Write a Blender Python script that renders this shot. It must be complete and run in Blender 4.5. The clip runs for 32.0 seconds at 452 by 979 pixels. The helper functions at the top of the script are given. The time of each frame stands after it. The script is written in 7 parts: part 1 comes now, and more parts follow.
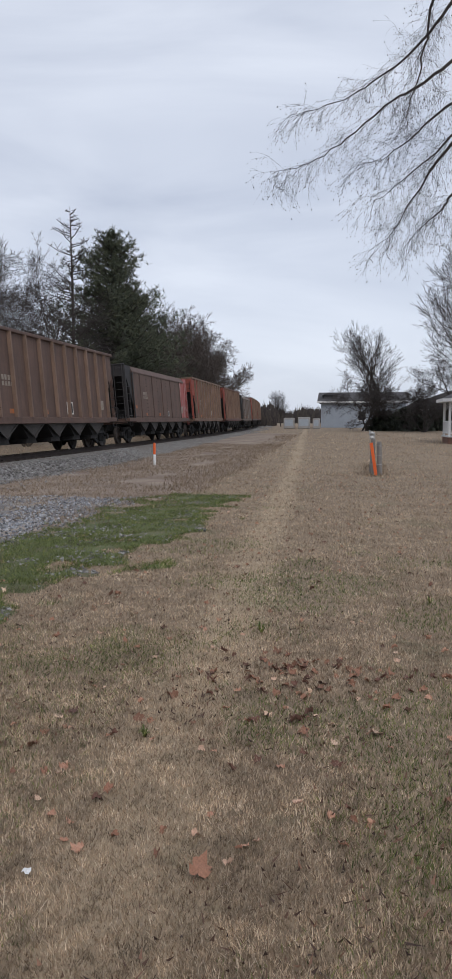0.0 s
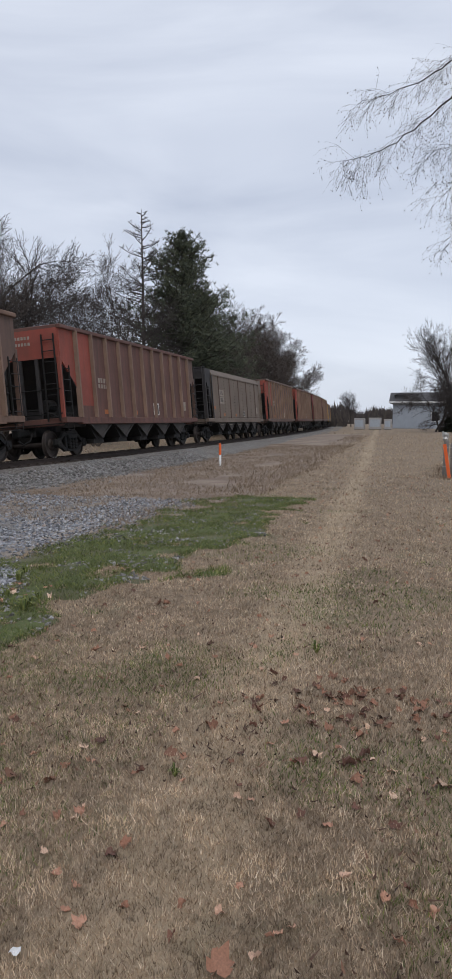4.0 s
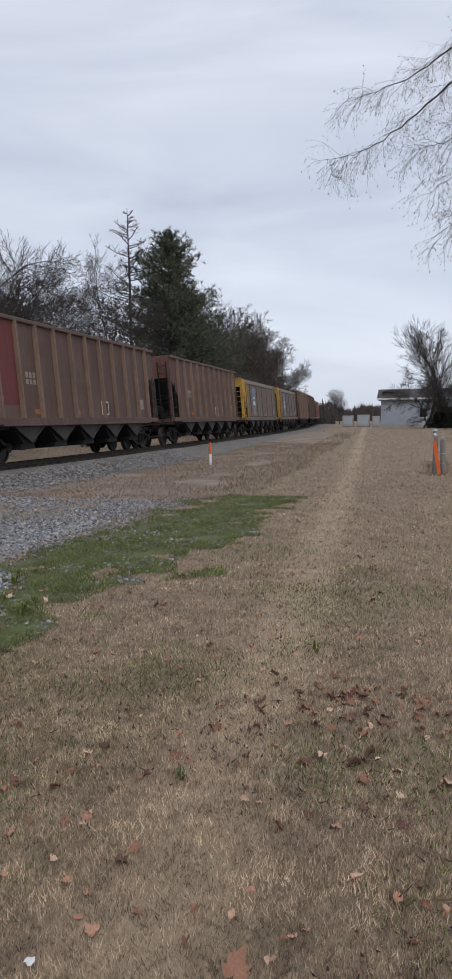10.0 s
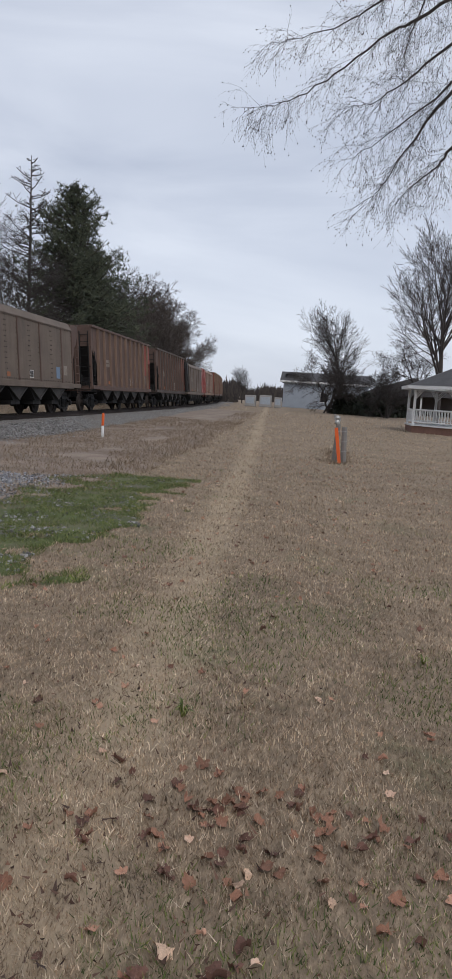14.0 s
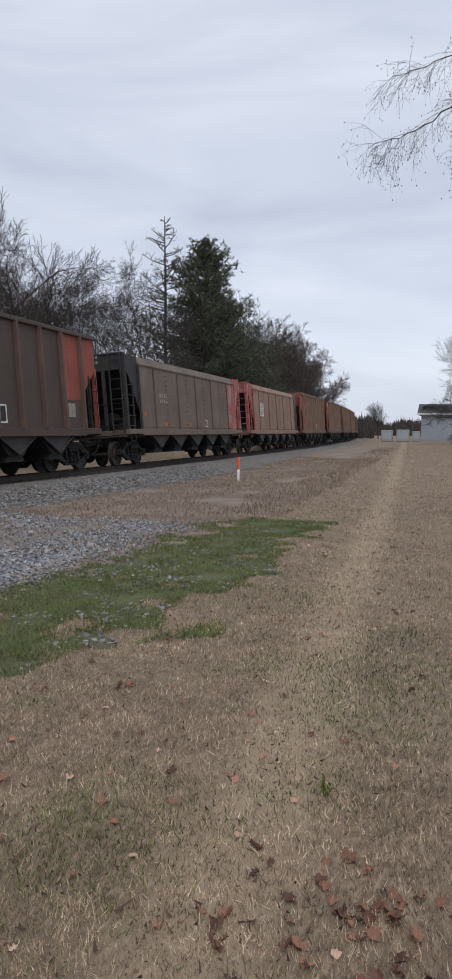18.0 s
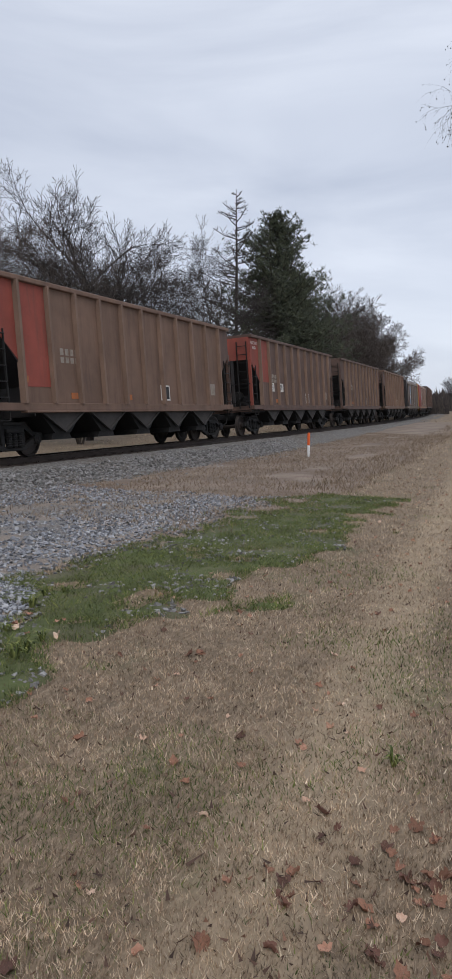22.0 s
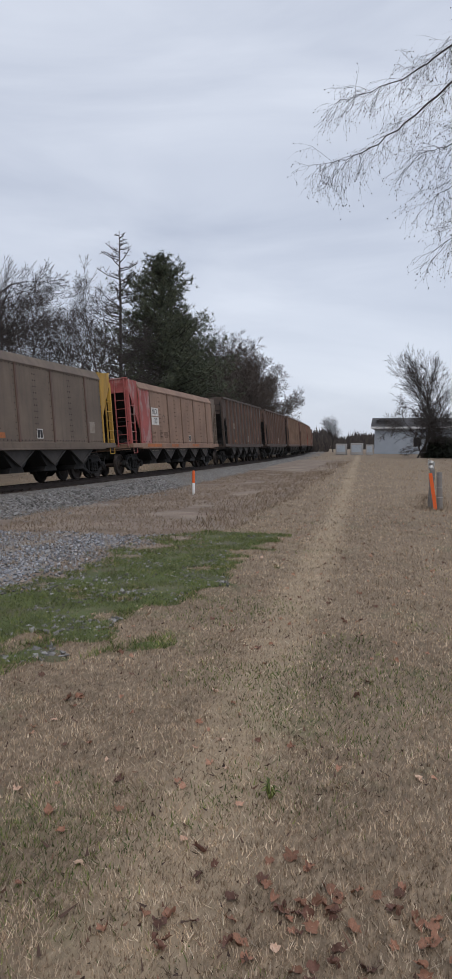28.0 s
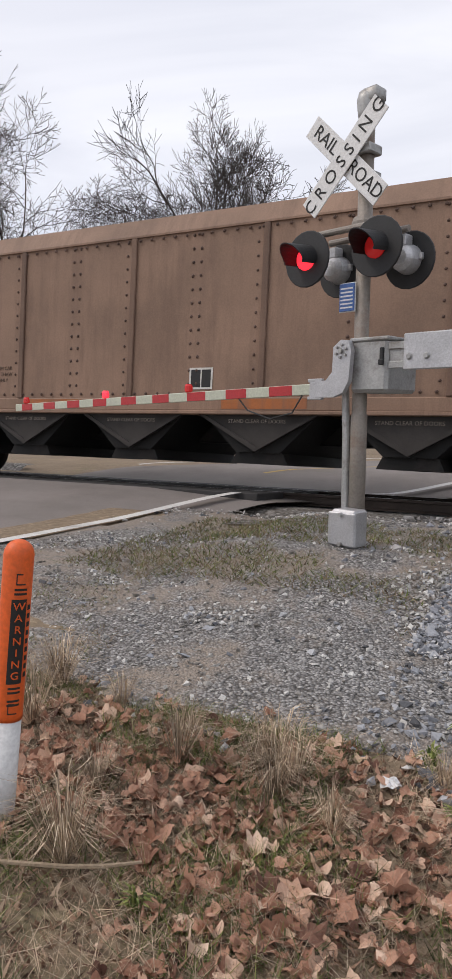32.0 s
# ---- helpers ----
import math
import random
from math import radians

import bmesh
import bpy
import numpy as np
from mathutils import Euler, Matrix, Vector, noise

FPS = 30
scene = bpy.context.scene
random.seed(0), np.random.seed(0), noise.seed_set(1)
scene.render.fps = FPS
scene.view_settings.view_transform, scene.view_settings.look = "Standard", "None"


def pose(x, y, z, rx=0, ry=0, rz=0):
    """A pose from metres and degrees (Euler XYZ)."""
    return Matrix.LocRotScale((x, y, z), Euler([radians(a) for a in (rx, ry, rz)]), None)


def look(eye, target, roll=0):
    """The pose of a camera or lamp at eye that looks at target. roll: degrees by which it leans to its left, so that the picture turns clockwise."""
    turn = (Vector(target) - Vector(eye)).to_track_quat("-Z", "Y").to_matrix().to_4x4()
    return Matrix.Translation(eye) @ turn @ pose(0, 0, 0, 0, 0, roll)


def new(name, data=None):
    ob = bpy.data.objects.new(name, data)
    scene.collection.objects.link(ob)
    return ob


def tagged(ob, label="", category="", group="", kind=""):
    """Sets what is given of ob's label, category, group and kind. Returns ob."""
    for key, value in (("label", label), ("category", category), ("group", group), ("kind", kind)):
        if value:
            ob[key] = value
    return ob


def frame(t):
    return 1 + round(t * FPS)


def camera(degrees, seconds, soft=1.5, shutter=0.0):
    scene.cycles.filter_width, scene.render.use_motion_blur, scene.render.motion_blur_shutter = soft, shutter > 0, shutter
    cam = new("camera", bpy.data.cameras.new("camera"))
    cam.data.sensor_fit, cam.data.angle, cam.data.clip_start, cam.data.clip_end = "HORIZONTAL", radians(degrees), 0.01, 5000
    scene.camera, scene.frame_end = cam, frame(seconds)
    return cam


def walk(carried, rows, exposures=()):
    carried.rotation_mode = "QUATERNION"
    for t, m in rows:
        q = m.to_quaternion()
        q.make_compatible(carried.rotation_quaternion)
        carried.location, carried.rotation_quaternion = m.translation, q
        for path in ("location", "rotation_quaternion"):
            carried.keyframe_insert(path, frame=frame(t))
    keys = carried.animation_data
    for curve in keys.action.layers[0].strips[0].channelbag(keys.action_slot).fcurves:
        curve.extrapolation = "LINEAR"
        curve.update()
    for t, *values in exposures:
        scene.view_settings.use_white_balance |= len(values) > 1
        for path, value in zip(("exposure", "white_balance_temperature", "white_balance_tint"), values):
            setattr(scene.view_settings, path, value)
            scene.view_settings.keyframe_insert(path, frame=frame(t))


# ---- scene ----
PATH = [
    (0, (0.233, 2.120, 1.563), (-0.122, 4.079, 1.369), -0.05),
    (0.5, (0.152, 2.363, 1.566), (-0.217, 4.320, 1.379), 1.28),
    (1, (0.265, 2.583, 1.552), (-0.264, 4.500, 1.335), -0.12),
    (1.5, (0.334, 2.650, 1.543), (-0.129, 4.581, 1.305), -2.85),
    (2, (0.279, 2.657, 1.556), (-0.281, 4.573, 1.432), -2.10),
    (2.5, (0.274, 2.621, 1.561), (-0.250, 4.548, 1.457), -0.19),
    (3, (0.279, 2.566, 1.560), (-0.217, 4.493, 1.358), 0.09),
    (3.5, (0.256, 2.600, 1.547), (-0.283, 4.516, 1.357), 0.12),
    (5.5, (0.270, 2.555, 1.567), (-0.274, 4.468, 1.360), -0.19),
    (6, (0.244, 2.544, 1.566), (-0.341, 4.446, 1.368), -1.27),
    (6.5, (0.223, 2.537, 1.563), (-0.455, 4.409, 1.373), -2.62),
    (7, (0.195, 2.525, 1.562), (-0.447, 4.409, 1.372), -1.60),
    (7.5, (0.195, 2.540, 1.560), (-0.412, 4.436, 1.372), -1.83),
    (8, (0.173, 2.545, 1.554), (-0.447, 4.436, 1.361), -0.71),
    (8.5, (0.197, 2.566, 1.542), (-0.318, 4.489, 1.345), -0.01),
    (9, (0.263, 2.621, 1.550), (-0.140, 4.566, 1.319), -0.85),
    (9.5, (0.244, 2.631, 1.557), (-0.235, 4.563, 1.361), -1.02),
    (10, (0.201, 2.588, 1.566), (-0.312, 4.511, 1.370), -0.72),
    (10.5, (0.190, 2.616, 1.555), (-0.330, 4.538, 1.370), -0.63),
    (11, (0.195, 2.627, 1.547), (-0.349, 4.543, 1.362), -1.01),
    (11.5, (0.302, 2.763, 1.476), (-0.211, 4.683, 1.255), 0.23),
    (12, (0.308, 2.935, 1.394), (-0.013, 4.882, 1.068), 2.46),
    (12.5, (0.153, 3.074, 1.506), (-0.021, 5.052, 1.268), 4.10),
    (13, (0.200, 3.382, 1.542), (-0.167, 5.331, 1.283), 0.85),
    (13.5, (0.190, 3.752, 1.556), (-0.164, 5.701, 1.281), 1.82),
    (14, (0.096, 4.007, 1.576), (-0.138, 5.976, 1.316), 3.58),
    (14.5, (0.087, 4.262, 1.611), (-0.356, 6.202, 1.412), 0.55),
    (15, (0.039, 4.267, 1.607), (-0.528, 6.172, 1.392), 1.48),
    (15.5, (-0.008, 4.133, 1.609), (-0.575, 6.033, 1.351), 2.19),
    (17.5, (0.078, 4.230, 1.621), (-0.448, 6.152, 1.450), 0.77),
    (18, (0.073, 4.252, 1.624), (-0.538, 6.149, 1.460), 0.38),
    (18.5, (0.079, 4.270, 1.618), (-0.586, 6.145, 1.415), -0.42),
    (19, (0.087, 4.262, 1.618), (-0.485, 6.172, 1.473), 1.27),
    (19.5, (0.094, 4.230, 1.619), (-0.411, 6.159, 1.462), 2.73),
    (20, (0.058, 4.198, 1.619), (-0.731, 6.025, 1.415), 1.82),
    (20.5, (0.056, 4.199, 1.607), (-0.727, 6.031, 1.434), 2.53),
    (21, (0.108, 4.240, 1.586), (-0.522, 6.131, 1.425), 1.65),
    (21.5, (0.107, 4.220, 1.608), (-0.539, 6.103, 1.416), 1.17),
    (22, (0.081, 4.214, 1.608), (-0.708, 6.037, 1.377), 0.29),
    (22.5, (0.078, 4.235, 1.593), (-0.725, 6.055, 1.392), -0.24),
    (23, (0.081, 4.238, 1.588), (-0.713, 6.063, 1.397), -0.01),
    (23.5, (0.091, 4.249, 1.591), (-0.612, 6.113, 1.414), 0.02),
    (24, (0.093, 4.240, 1.600), (-0.556, 6.122, 1.410), 0.36),
    (24.5, (0.083, 4.239, 1.601), (-0.558, 6.123, 1.410), 0.61),
    (26.5, (0.138, 4.183, 1.610), (-0.463, 6.086, 1.480), -0.35),
    (27, (0.157, 4.199, 1.605), (-0.345, 6.132, 1.492), 0.37),
    (27.5, (0.168, 4.184, 1.617), (-0.280, 6.129, 1.498), 0.14),
    (28, (0.155, 4.183, 1.616), (-0.342, 6.116, 1.491), 0.25),
    (28.5, (0.163, 4.189, 1.613), (-0.329, 6.124, 1.492), -0.22),
    (29, (0.156, 4.166, 1.627), (-0.354, 6.095, 1.505), -0.20),
    (29.5, (-0.070, 4.077, 1.596), (-1.045, 5.817, 1.455), 0.75),
    (29.8, (-0.766, 3.904, 1.637), (-2.072, 5.405, 1.443), 2.88),
    (30, (-1.175, 3.847, 1.642), (-2.628, 5.202, 1.409), 2.69),
    (30.2, (-1.518, 3.877, 1.495), (-3.151, 5.018, 1.320), 2.08),
    (30.4, (-1.582, 3.933, 1.494), (-3.342, 4.859, 1.277), 0.66),
    (30.5, (-1.590, 3.914, 1.491), (-3.398, 4.737, 1.263), 1.46),
    (30.7, (-1.530, 3.955, 1.494), (-3.428, 4.491, 1.166), 1.92),
    (31, (-1.669, 3.976, 1.472), (-3.645, 4.063, 1.176), -1.67),
    (31.2, (-1.726, 3.695, 1.445), (-3.705, 3.619, 1.164), 1.64),
    (31.3, (-1.722, 3.674, 1.435), (-3.689, 3.451, 1.154), 0.82),
    (31.5, (-1.691, 3.609, 1.449), (-3.616, 3.128, 1.202), 0.95),
    (32, (-1.527, 3.497, 1.476), (-3.291, 2.577, 1.271), 0.54),
]
cam = camera(34.90, 32.0, soft=0.8, shutter=0.0)
walk(cam, [(t, look(e, g, r)) for t, e, g, r in PATH], exposures=[(0.0, 0.06, 6420, 12.5), (11.5, 0.04, 6420, 12.5), (12.5, 0.0, 6420, 12.5), (14.0, 0.0, 6420, 12.5), (16.5, 0.06, 6420, 12.5), (26.8, 0.05, 6420, 12.5), (28.0, -0.02, 6420, 12.5), (29.2, 0.04, 6420, 12.5), (30.0, 0.17, 6480, 13.0), (31.0, 0.47, 7050, 13.5), (32.0, 0.34, 6950, 15.0)])

# ---- world, sun ----
world = bpy.data.worlds.new("overcast_sky")
scene.world = world
world.use_nodes = True
wn, wl = world.node_tree.nodes, world.node_tree.links
bg = wn["Background"]
sky = wn.new("ShaderNodeTexSky")
sky.sky_type, sky.sun_disc = "NISHITA", False
sky.sun_elevation, sky.sun_rotation = radians(32), radians(200)
sky_gain = wn.new("ShaderNodeVectorMath")
sky_gain.operation = "SCALE"
sky_gain.inputs["Scale"].default_value = 0.10
wl.new(sky.outputs[0], sky_gain.inputs[0])
tc = wn.new("ShaderNodeTexCoord")
squash = wn.new("ShaderNodeMapping")
squash.inputs["Scale"].default_value = (1.0, 1.0, 4.2)
wl.new(tc.outputs["Generated"], squash.inputs[0])
cn = wn.new("ShaderNodeTexNoise")
cn.inputs["Scale"].default_value, cn.inputs["Detail"].default_value = 1.7, 5.0
cn.inputs["Roughness"].default_value, cn.inputs["Distortion"].default_value = 0.52, 0.6
wl.new(squash.outputs[0], cn.inputs["Vector"])
cr = wn.new("ShaderNodeValToRGB")
cr.color_ramp.elements[0].position, cr.color_ramp.elements[0].color = 0.33, (0.55, 0.61, 0.72, 1)
cr.color_ramp.elements[1].position, cr.color_ramp.elements[1].color = 0.70, (0.78, 0.84, 0.93, 1)
wl.new(cn.outputs[0], cr.inputs[0])
wm = wn.new("ShaderNodeMixRGB")
wm.inputs[0].default_value = 0.9
wl.new(sky_gain.outputs[0], wm.inputs[1])
wl.new(cr.outputs[0], wm.inputs[2])
wl.new(wm.outputs[0], bg.inputs["Color"])
bg.inputs["Strength"].default_value = 0.97
sun_data = bpy.data.lights.new("sun", "SUN")
sun_data.energy, sun_data.angle, sun_data.color = 1.1, radians(25), (1.0, 0.96, 0.9)
sun = new("sun", sun_data)
sun.matrix_basis = look((0, 0, 60), (-25, 45, 0))

# ---- materials ----
MATS = {}


def nodes_of(name):
    m = bpy.data.materials.new(name)
    m.use_nodes = True
    return m, m.node_tree.nodes, m.node_tree.links, m.node_tree.nodes["Principled BSDF"]


def ramp(n, l, source, stops):
    r = n.new("ShaderNodeValToRGB")
    e = r.color_ramp.elements
    while len(e) < len(stops):
        e.new(0.5)
    for k, (p, c) in enumerate(stops):
        e[k].position, e[k].color = p, (*c, 1)
    l.new(source, r.inputs[0])
    return r.outputs[0]


def noise_of(n, l, vec, scale, detail=5.0, rough=0.6, stretch=None):
    if stretch:
        mp = n.new("ShaderNodeMapping")
        mp.inputs["Scale"].default_value = stretch
        l.new(vec, mp.inputs[0])
        vec = mp.outputs[0]
    t = n.new("ShaderNodeTexNoise")
    t.inputs["Scale"].default_value, t.inputs["Detail"].default_value, t.inputs["Roughness"].default_value = scale, detail, rough
    l.new(vec, t.inputs["Vector"])
    return t.outputs[0]


def mix(n, l, fac, a, b, mode="MIX"):
    m = n.new("ShaderNodeMixRGB")
    m.blend_type = mode
    for sock, v in zip(m.inputs, (fac, a, b)):
        if isinstance(v, (int, float)):
            sock.default_value = v
        elif isinstance(v, tuple):
            sock.default_value = (*v, 1)
        else:
            l.new(v, sock)
    return m.outputs[0]


def bump(n, l, p, height, strength=0.3, dist=0.02):
    b = n.new("ShaderNodeBump")
    b.inputs["Strength"].default_value, b.inputs["Distance"].default_value = strength, dist
    l.new(height, b.inputs["Height"])
    l.new(b.outputs[0], p.inputs["Normal"])


def sh(c, k):
    return tuple(min(1.0, v * k) for v in c)


def surface(name, colour, rough=0.7, metal=0.0, scale=6.0, vary=0.3, grain=60.0, relief=0.15, dirt=None, dirt_amount=0.5, stretch=None, rand=0.0, space="Object"):
    """A worn surface: two scales of colour variation, dirt with a shape of its own, fine relief."""
    if name in MATS:
        return MATS[name]
    m, n, l, p = nodes_of(name)
    co = n.new("ShaderNodeTexCoord").outputs["Object"] if space == "Object" else n.new("ShaderNodeNewGeometry").outputs["Position"]
    big = noise_of(n, l, co, scale, 5, 0.6, stretch)
    fine = noise_of(n, l, co, grain, 3, 0.6)
    c = ramp(n, l, big, [(0.3, sh(colour, 1 - vary)), (0.7, sh(colour, 1 + vary))])
    c = mix(n, l, 0.35, c, ramp(n, l, fine, [(0.35, sh(colour, 0.7)), (0.65, sh(colour, 1.25))]))
    if dirt:
        d = noise_of(n, l, co, scale * 0.6, 8, 0.7, stretch)
        k = ramp(n, l, d, [(0.62 - 0.3 * dirt_amount, (0, 0, 0)), (0.78 - 0.2 * dirt_amount, (1, 1, 1))])
        c = mix(n, l, k, c, dirt)
    if rand:
        oi = n.new("ShaderNodeObjectInfo").outputs["Random"]
        c = mix(n, l, 1.0, c, ramp(n, l, oi, [(0, (1 - rand,) * 3), (1, (1 + rand,) * 3)]), "MULTIPLY")
    l.new(c, p.inputs["Base Color"])
    p.inputs["Roughness"].default_value, p.inputs["Metallic"].default_value = rough, metal
    bump(n, l, p, fine, relief)
    MATS[name] = m
    return m


def island(name, stops, rough=0.85, relief=0.0, patchy=0.0):
    """Many loose pieces in one mesh, each with its own shade."""
    if name in MATS:
        return MATS[name]
    m, n, l, p = nodes_of(name)
    g = n.new("ShaderNodeNewGeometry")
    c = ramp(n, l, g.outputs["Random Per Island"], stops)
    f = noise_of(n, l, g.outputs["Position"], 90.0, 3)
    c = mix(n, l, 0.5, c, ramp(n, l, f, [(0.3, (0.6, 0.6, 0.6)), (0.7, (1.0, 1.0, 1.0))]), "MULTIPLY")
    if patchy:
        k = noise_of(n, l, g.outputs["Position"], 9.0, 6, 0.8)
        c = mix(n, l, 1.0, c, ramp(n, l, k, [(0.40, (1 - patchy,) * 3), (0.58, (1 + 0.35 * patchy,) * 3)]), "MULTIPLY")
        k = noise_of(n, l, g.outputs["Position"], 1.9, 5, 0.7)
        c = mix(n, l, 1.0, c, ramp(n, l, k, [(0.38, (1 - 0.7 * patchy,) * 3), (0.60, (1 + 0.25 * patchy,) * 3)]), "MULTIPLY")
    l.new(c, p.inputs["Base Color"])
    p.inputs["Roughness"].default_value = rough
    if relief:
        bump(n, l, p, f, relief)
    MATS[name] = m
    return m


def glow(name, colour, strength):
    m, n, l, p = nodes_of(name)
    p.inputs["Base Color"].default_value = (*colour, 1)
    p.inputs["Emission Color"].default_value = (*colour, 1)
    p.inputs["Emission Strength"].default_value = strength
    p.inputs["Roughness"].default_value = 0.25
    return m


# ---- mesh helper ----
class MB:
    """Collects vertices and faces for one mesh."""

    def __init__(self):
        self.v, self.f = [], []

    def add(self, verts, faces):
        o = len(self.v)
        self.v += [tuple(q) for q in verts]
        self.f += [tuple(i + o for i in face) for face in faces]
        return self

    def box(self, x0, x1, y0, y1, z0, z1, c=0.0):
        """A box, with its edges taken off by c."""
        if c <= 0:
            return self.add([(x, y, z) for x in (x0, x1) for y in (y0, y1) for z in (z0, z1)],
                            [(0, 1, 3, 2), (4, 6, 7, 5), (0, 4, 5, 1), (2, 3, 7, 6), (0, 2, 6, 4), (1, 5, 7, 3)])
        c = min(c, (x1 - x0) * 0.45, (y1 - y0) * 0.45, (z1 - z0) * 0.45)
        ring = [(x0 + c, y0), (x1 - c, y0), (x1, y0 + c), (x1, y1 - c), (x1 - c, y1), (x0 + c, y1), (x0, y1 - c), (x0, y0 + c)]
        tight = [(min(max(x, x0 + c), x1 - c), min(max(y, y0 + c), y1 - c)) for x, y in ring]
        vs = [(x, y, z0) for x, y in tight] + [(x, y, z0 + c) for x, y in ring] + [(x, y, z1 - c) for x, y in ring] + [(x, y, z1) for x, y in tight]
        fs = [tuple(range(7, -1, -1)), tuple(range(24, 32))]
        for k in range(3):
            fs += [(8 * k + i, 8 * k + (i + 1) % 8, 8 * k + 8 + (i + 1) % 8, 8 * k + 8 + i) for i in range(8)]
        return self.add(vs, fs)

    def prism(self, poly, a, b, axis="x"):
        """A polygon, given in the two other axes, pushed from a to b along the axis."""
        def at(q, w):
            return {"x": (w, q[0], q[1]), "y": (q[0], w, q[1]), "z": (q[0], q[1], w)}[axis]
        k = len(poly)
        return self.add([at(q, a) for q in poly] + [at(q, b) for q in poly],
                        [tuple(range(k - 1, -1, -1)), tuple(range(k, 2 * k))] + [(i, (i + 1) % k, k + (i + 1) % k, k + i) for i in range(k)])

    def tube(self, pts, radii, sides=6, cap=True):
        """A tapering round bar along points."""
        pts = [Vector(q) for q in pts]
        if not hasattr(radii, "__len__"):
            radii = [radii] * len(pts)
        o = len(self.v)
        for k, q in enumerate(pts):
            d = (pts[min(k + 1, len(pts) - 1)] - pts[max(k - 1, 0)]).normalized()
            a = d.orthogonal().normalized() if k == 0 else (a - d * a.dot(d)).normalized()
            b = d.cross(a)
            for s in range(sides):
                t = 2 * math.pi * s / sides
                self.v.append(tuple(q + (a * math.cos(t) + b * math.sin(t)) * radii[k]))
        for k in range(len(pts) - 1):
            for s in range(sides):
                u, w = o + k * sides + s, o + k * sides + (s + 1) % sides
                self.f.append((u, w, w + sides, u + sides))
        if cap:
            self.f.append(tuple(o + sides - 1 - s for s in range(sides)))
            self.f.append(tuple(o + (len(pts) - 1) * sides + s for s in range(sides)))
        return self

    def lathe(self, profile, axis="z", at=(0, 0, 0), sides=16):
        """Rings of (radius, height) round an axis."""
        o = len(self.v)
        for r, h in profile:
            for s in range(sides):
                t = 2 * math.pi * s / sides
                u, w = r * math.cos(t), r * math.sin(t)
                q = {"z": (u, w, h), "x": (h, u, w), "y": (w, h, u)}[axis]
                self.v.append(tuple(q[i] + at[i] for i in range(3)))
        for k in range(len(profile) - 1):
            for s in range(sides):
                u, w = o + k * sides + s, o + k * sides + (s + 1) % sides
                self.f.append((u, w, w + sides, u + sides))
        self.f.append(tuple(o + sides - 1 - s for s in range(sides)))
        self.f.append(tuple(o + (len(profile) - 1) * sides + s for s in range(sides)))
        return self

    def mesh(self, name, material=None, smooth=False):
        me = bpy.data.meshes.new(name)
        me.from_pydata(self.v, [], self.f)
        if material:
            me.materials.append(material)
        if smooth:
            me.polygons.foreach_set("use_smooth", [True] * len(me.polygons))
        me.update()
        return me


def part(name, mb, material, parent=None, label="", smooth=False, at=None):
    """One mesh object under a thing or under a part; mb may be a mesh that alike parts share."""
    me = mb if isinstance(mb, bpy.types.Mesh) else mb.mesh(name, material, smooth)
    ob = new(name, me)
    if len(me.materials) == 0:
        me.materials.append(material)
    elif me.materials[0] is not material:
        ob.material_slots[0].link = "OBJECT"
        ob.material_slots[0].material = material
    if parent:
        ob.parent = parent
    if at is not None:
        ob.matrix_basis = at if isinstance(at, Matrix) else Matrix.Translation(at)
    if label:
        tagged(ob, label)
    return ob


def raw_mesh(name, verts, faces, material):
    """Big meshes from arrays; faces all have the same number of corners."""
    verts, faces = np.asarray(verts, np.float32), np.asarray(faces, np.int32)
    me = bpy.data.meshes.new(name)
    k = faces.shape[1]
    me.vertices.add(len(verts))
    me.vertices.foreach_set("co", verts.ravel())
    me.loops.add(faces.size)
    me.loops.foreach_set("vertex_index", faces.ravel())
    me.polygons.add(len(faces))
    me.polygons.foreach_set("loop_start", np.arange(0, faces.size, k, dtype=np.int32))
    me.polygons.foreach_set("loop_total", np.full(len(faces), k, np.int32))
    me.materials.append(material)
    me.update(calc_edges=True)
    return me


def thing(name, label, category, at=None, group="", kind=""):
    ob = new(name)
    ob.empty_display_size = 0.2
    if at is not None:
        ob.matrix_basis = at
    return tagged(ob, label, category, group, kind)


# ---- plan: the track ----
RAIL_Z, TRACK_X, BEND_Y, BEND_R, SPACING = 0.35, -12.08, 30.0, 900.0, 16.2
CANT = 4.5  # the track leans into its bend, to the far side
HALF_CANT = 0.7525 * math.sin(radians(CANT))
CANT_SLOPE = math.tan(radians(CANT))


def ease(u):
    u = min(max(u, 0.0), 1.0)
    return u * u * (3 - 2 * u)


def track_x(s):
    return TRACK_X - 0.62 * ease((s - 2) / 18) - max(0.0, s - BEND_Y) ** 2 / (2 * BEND_R)


def track(s):
    """Place and heading (degrees to the left) of the track's middle at s metres along it."""
    return track_x(s), s, math.degrees(math.atan((track_x(s - 0.5) - track_x(s + 0.5))))


def rail_z(s):
    """Height of the canted track's middle: it falls a little away from the road."""
    return RAIL_Z - HALF_CANT - 0.07 * ease((s - 2) / 18)


def off_track(s, d, z=0.0):
    x, y, a = track(s)
    return x + d * math.cos(radians(a)), y + d * math.sin(radians(a)), z


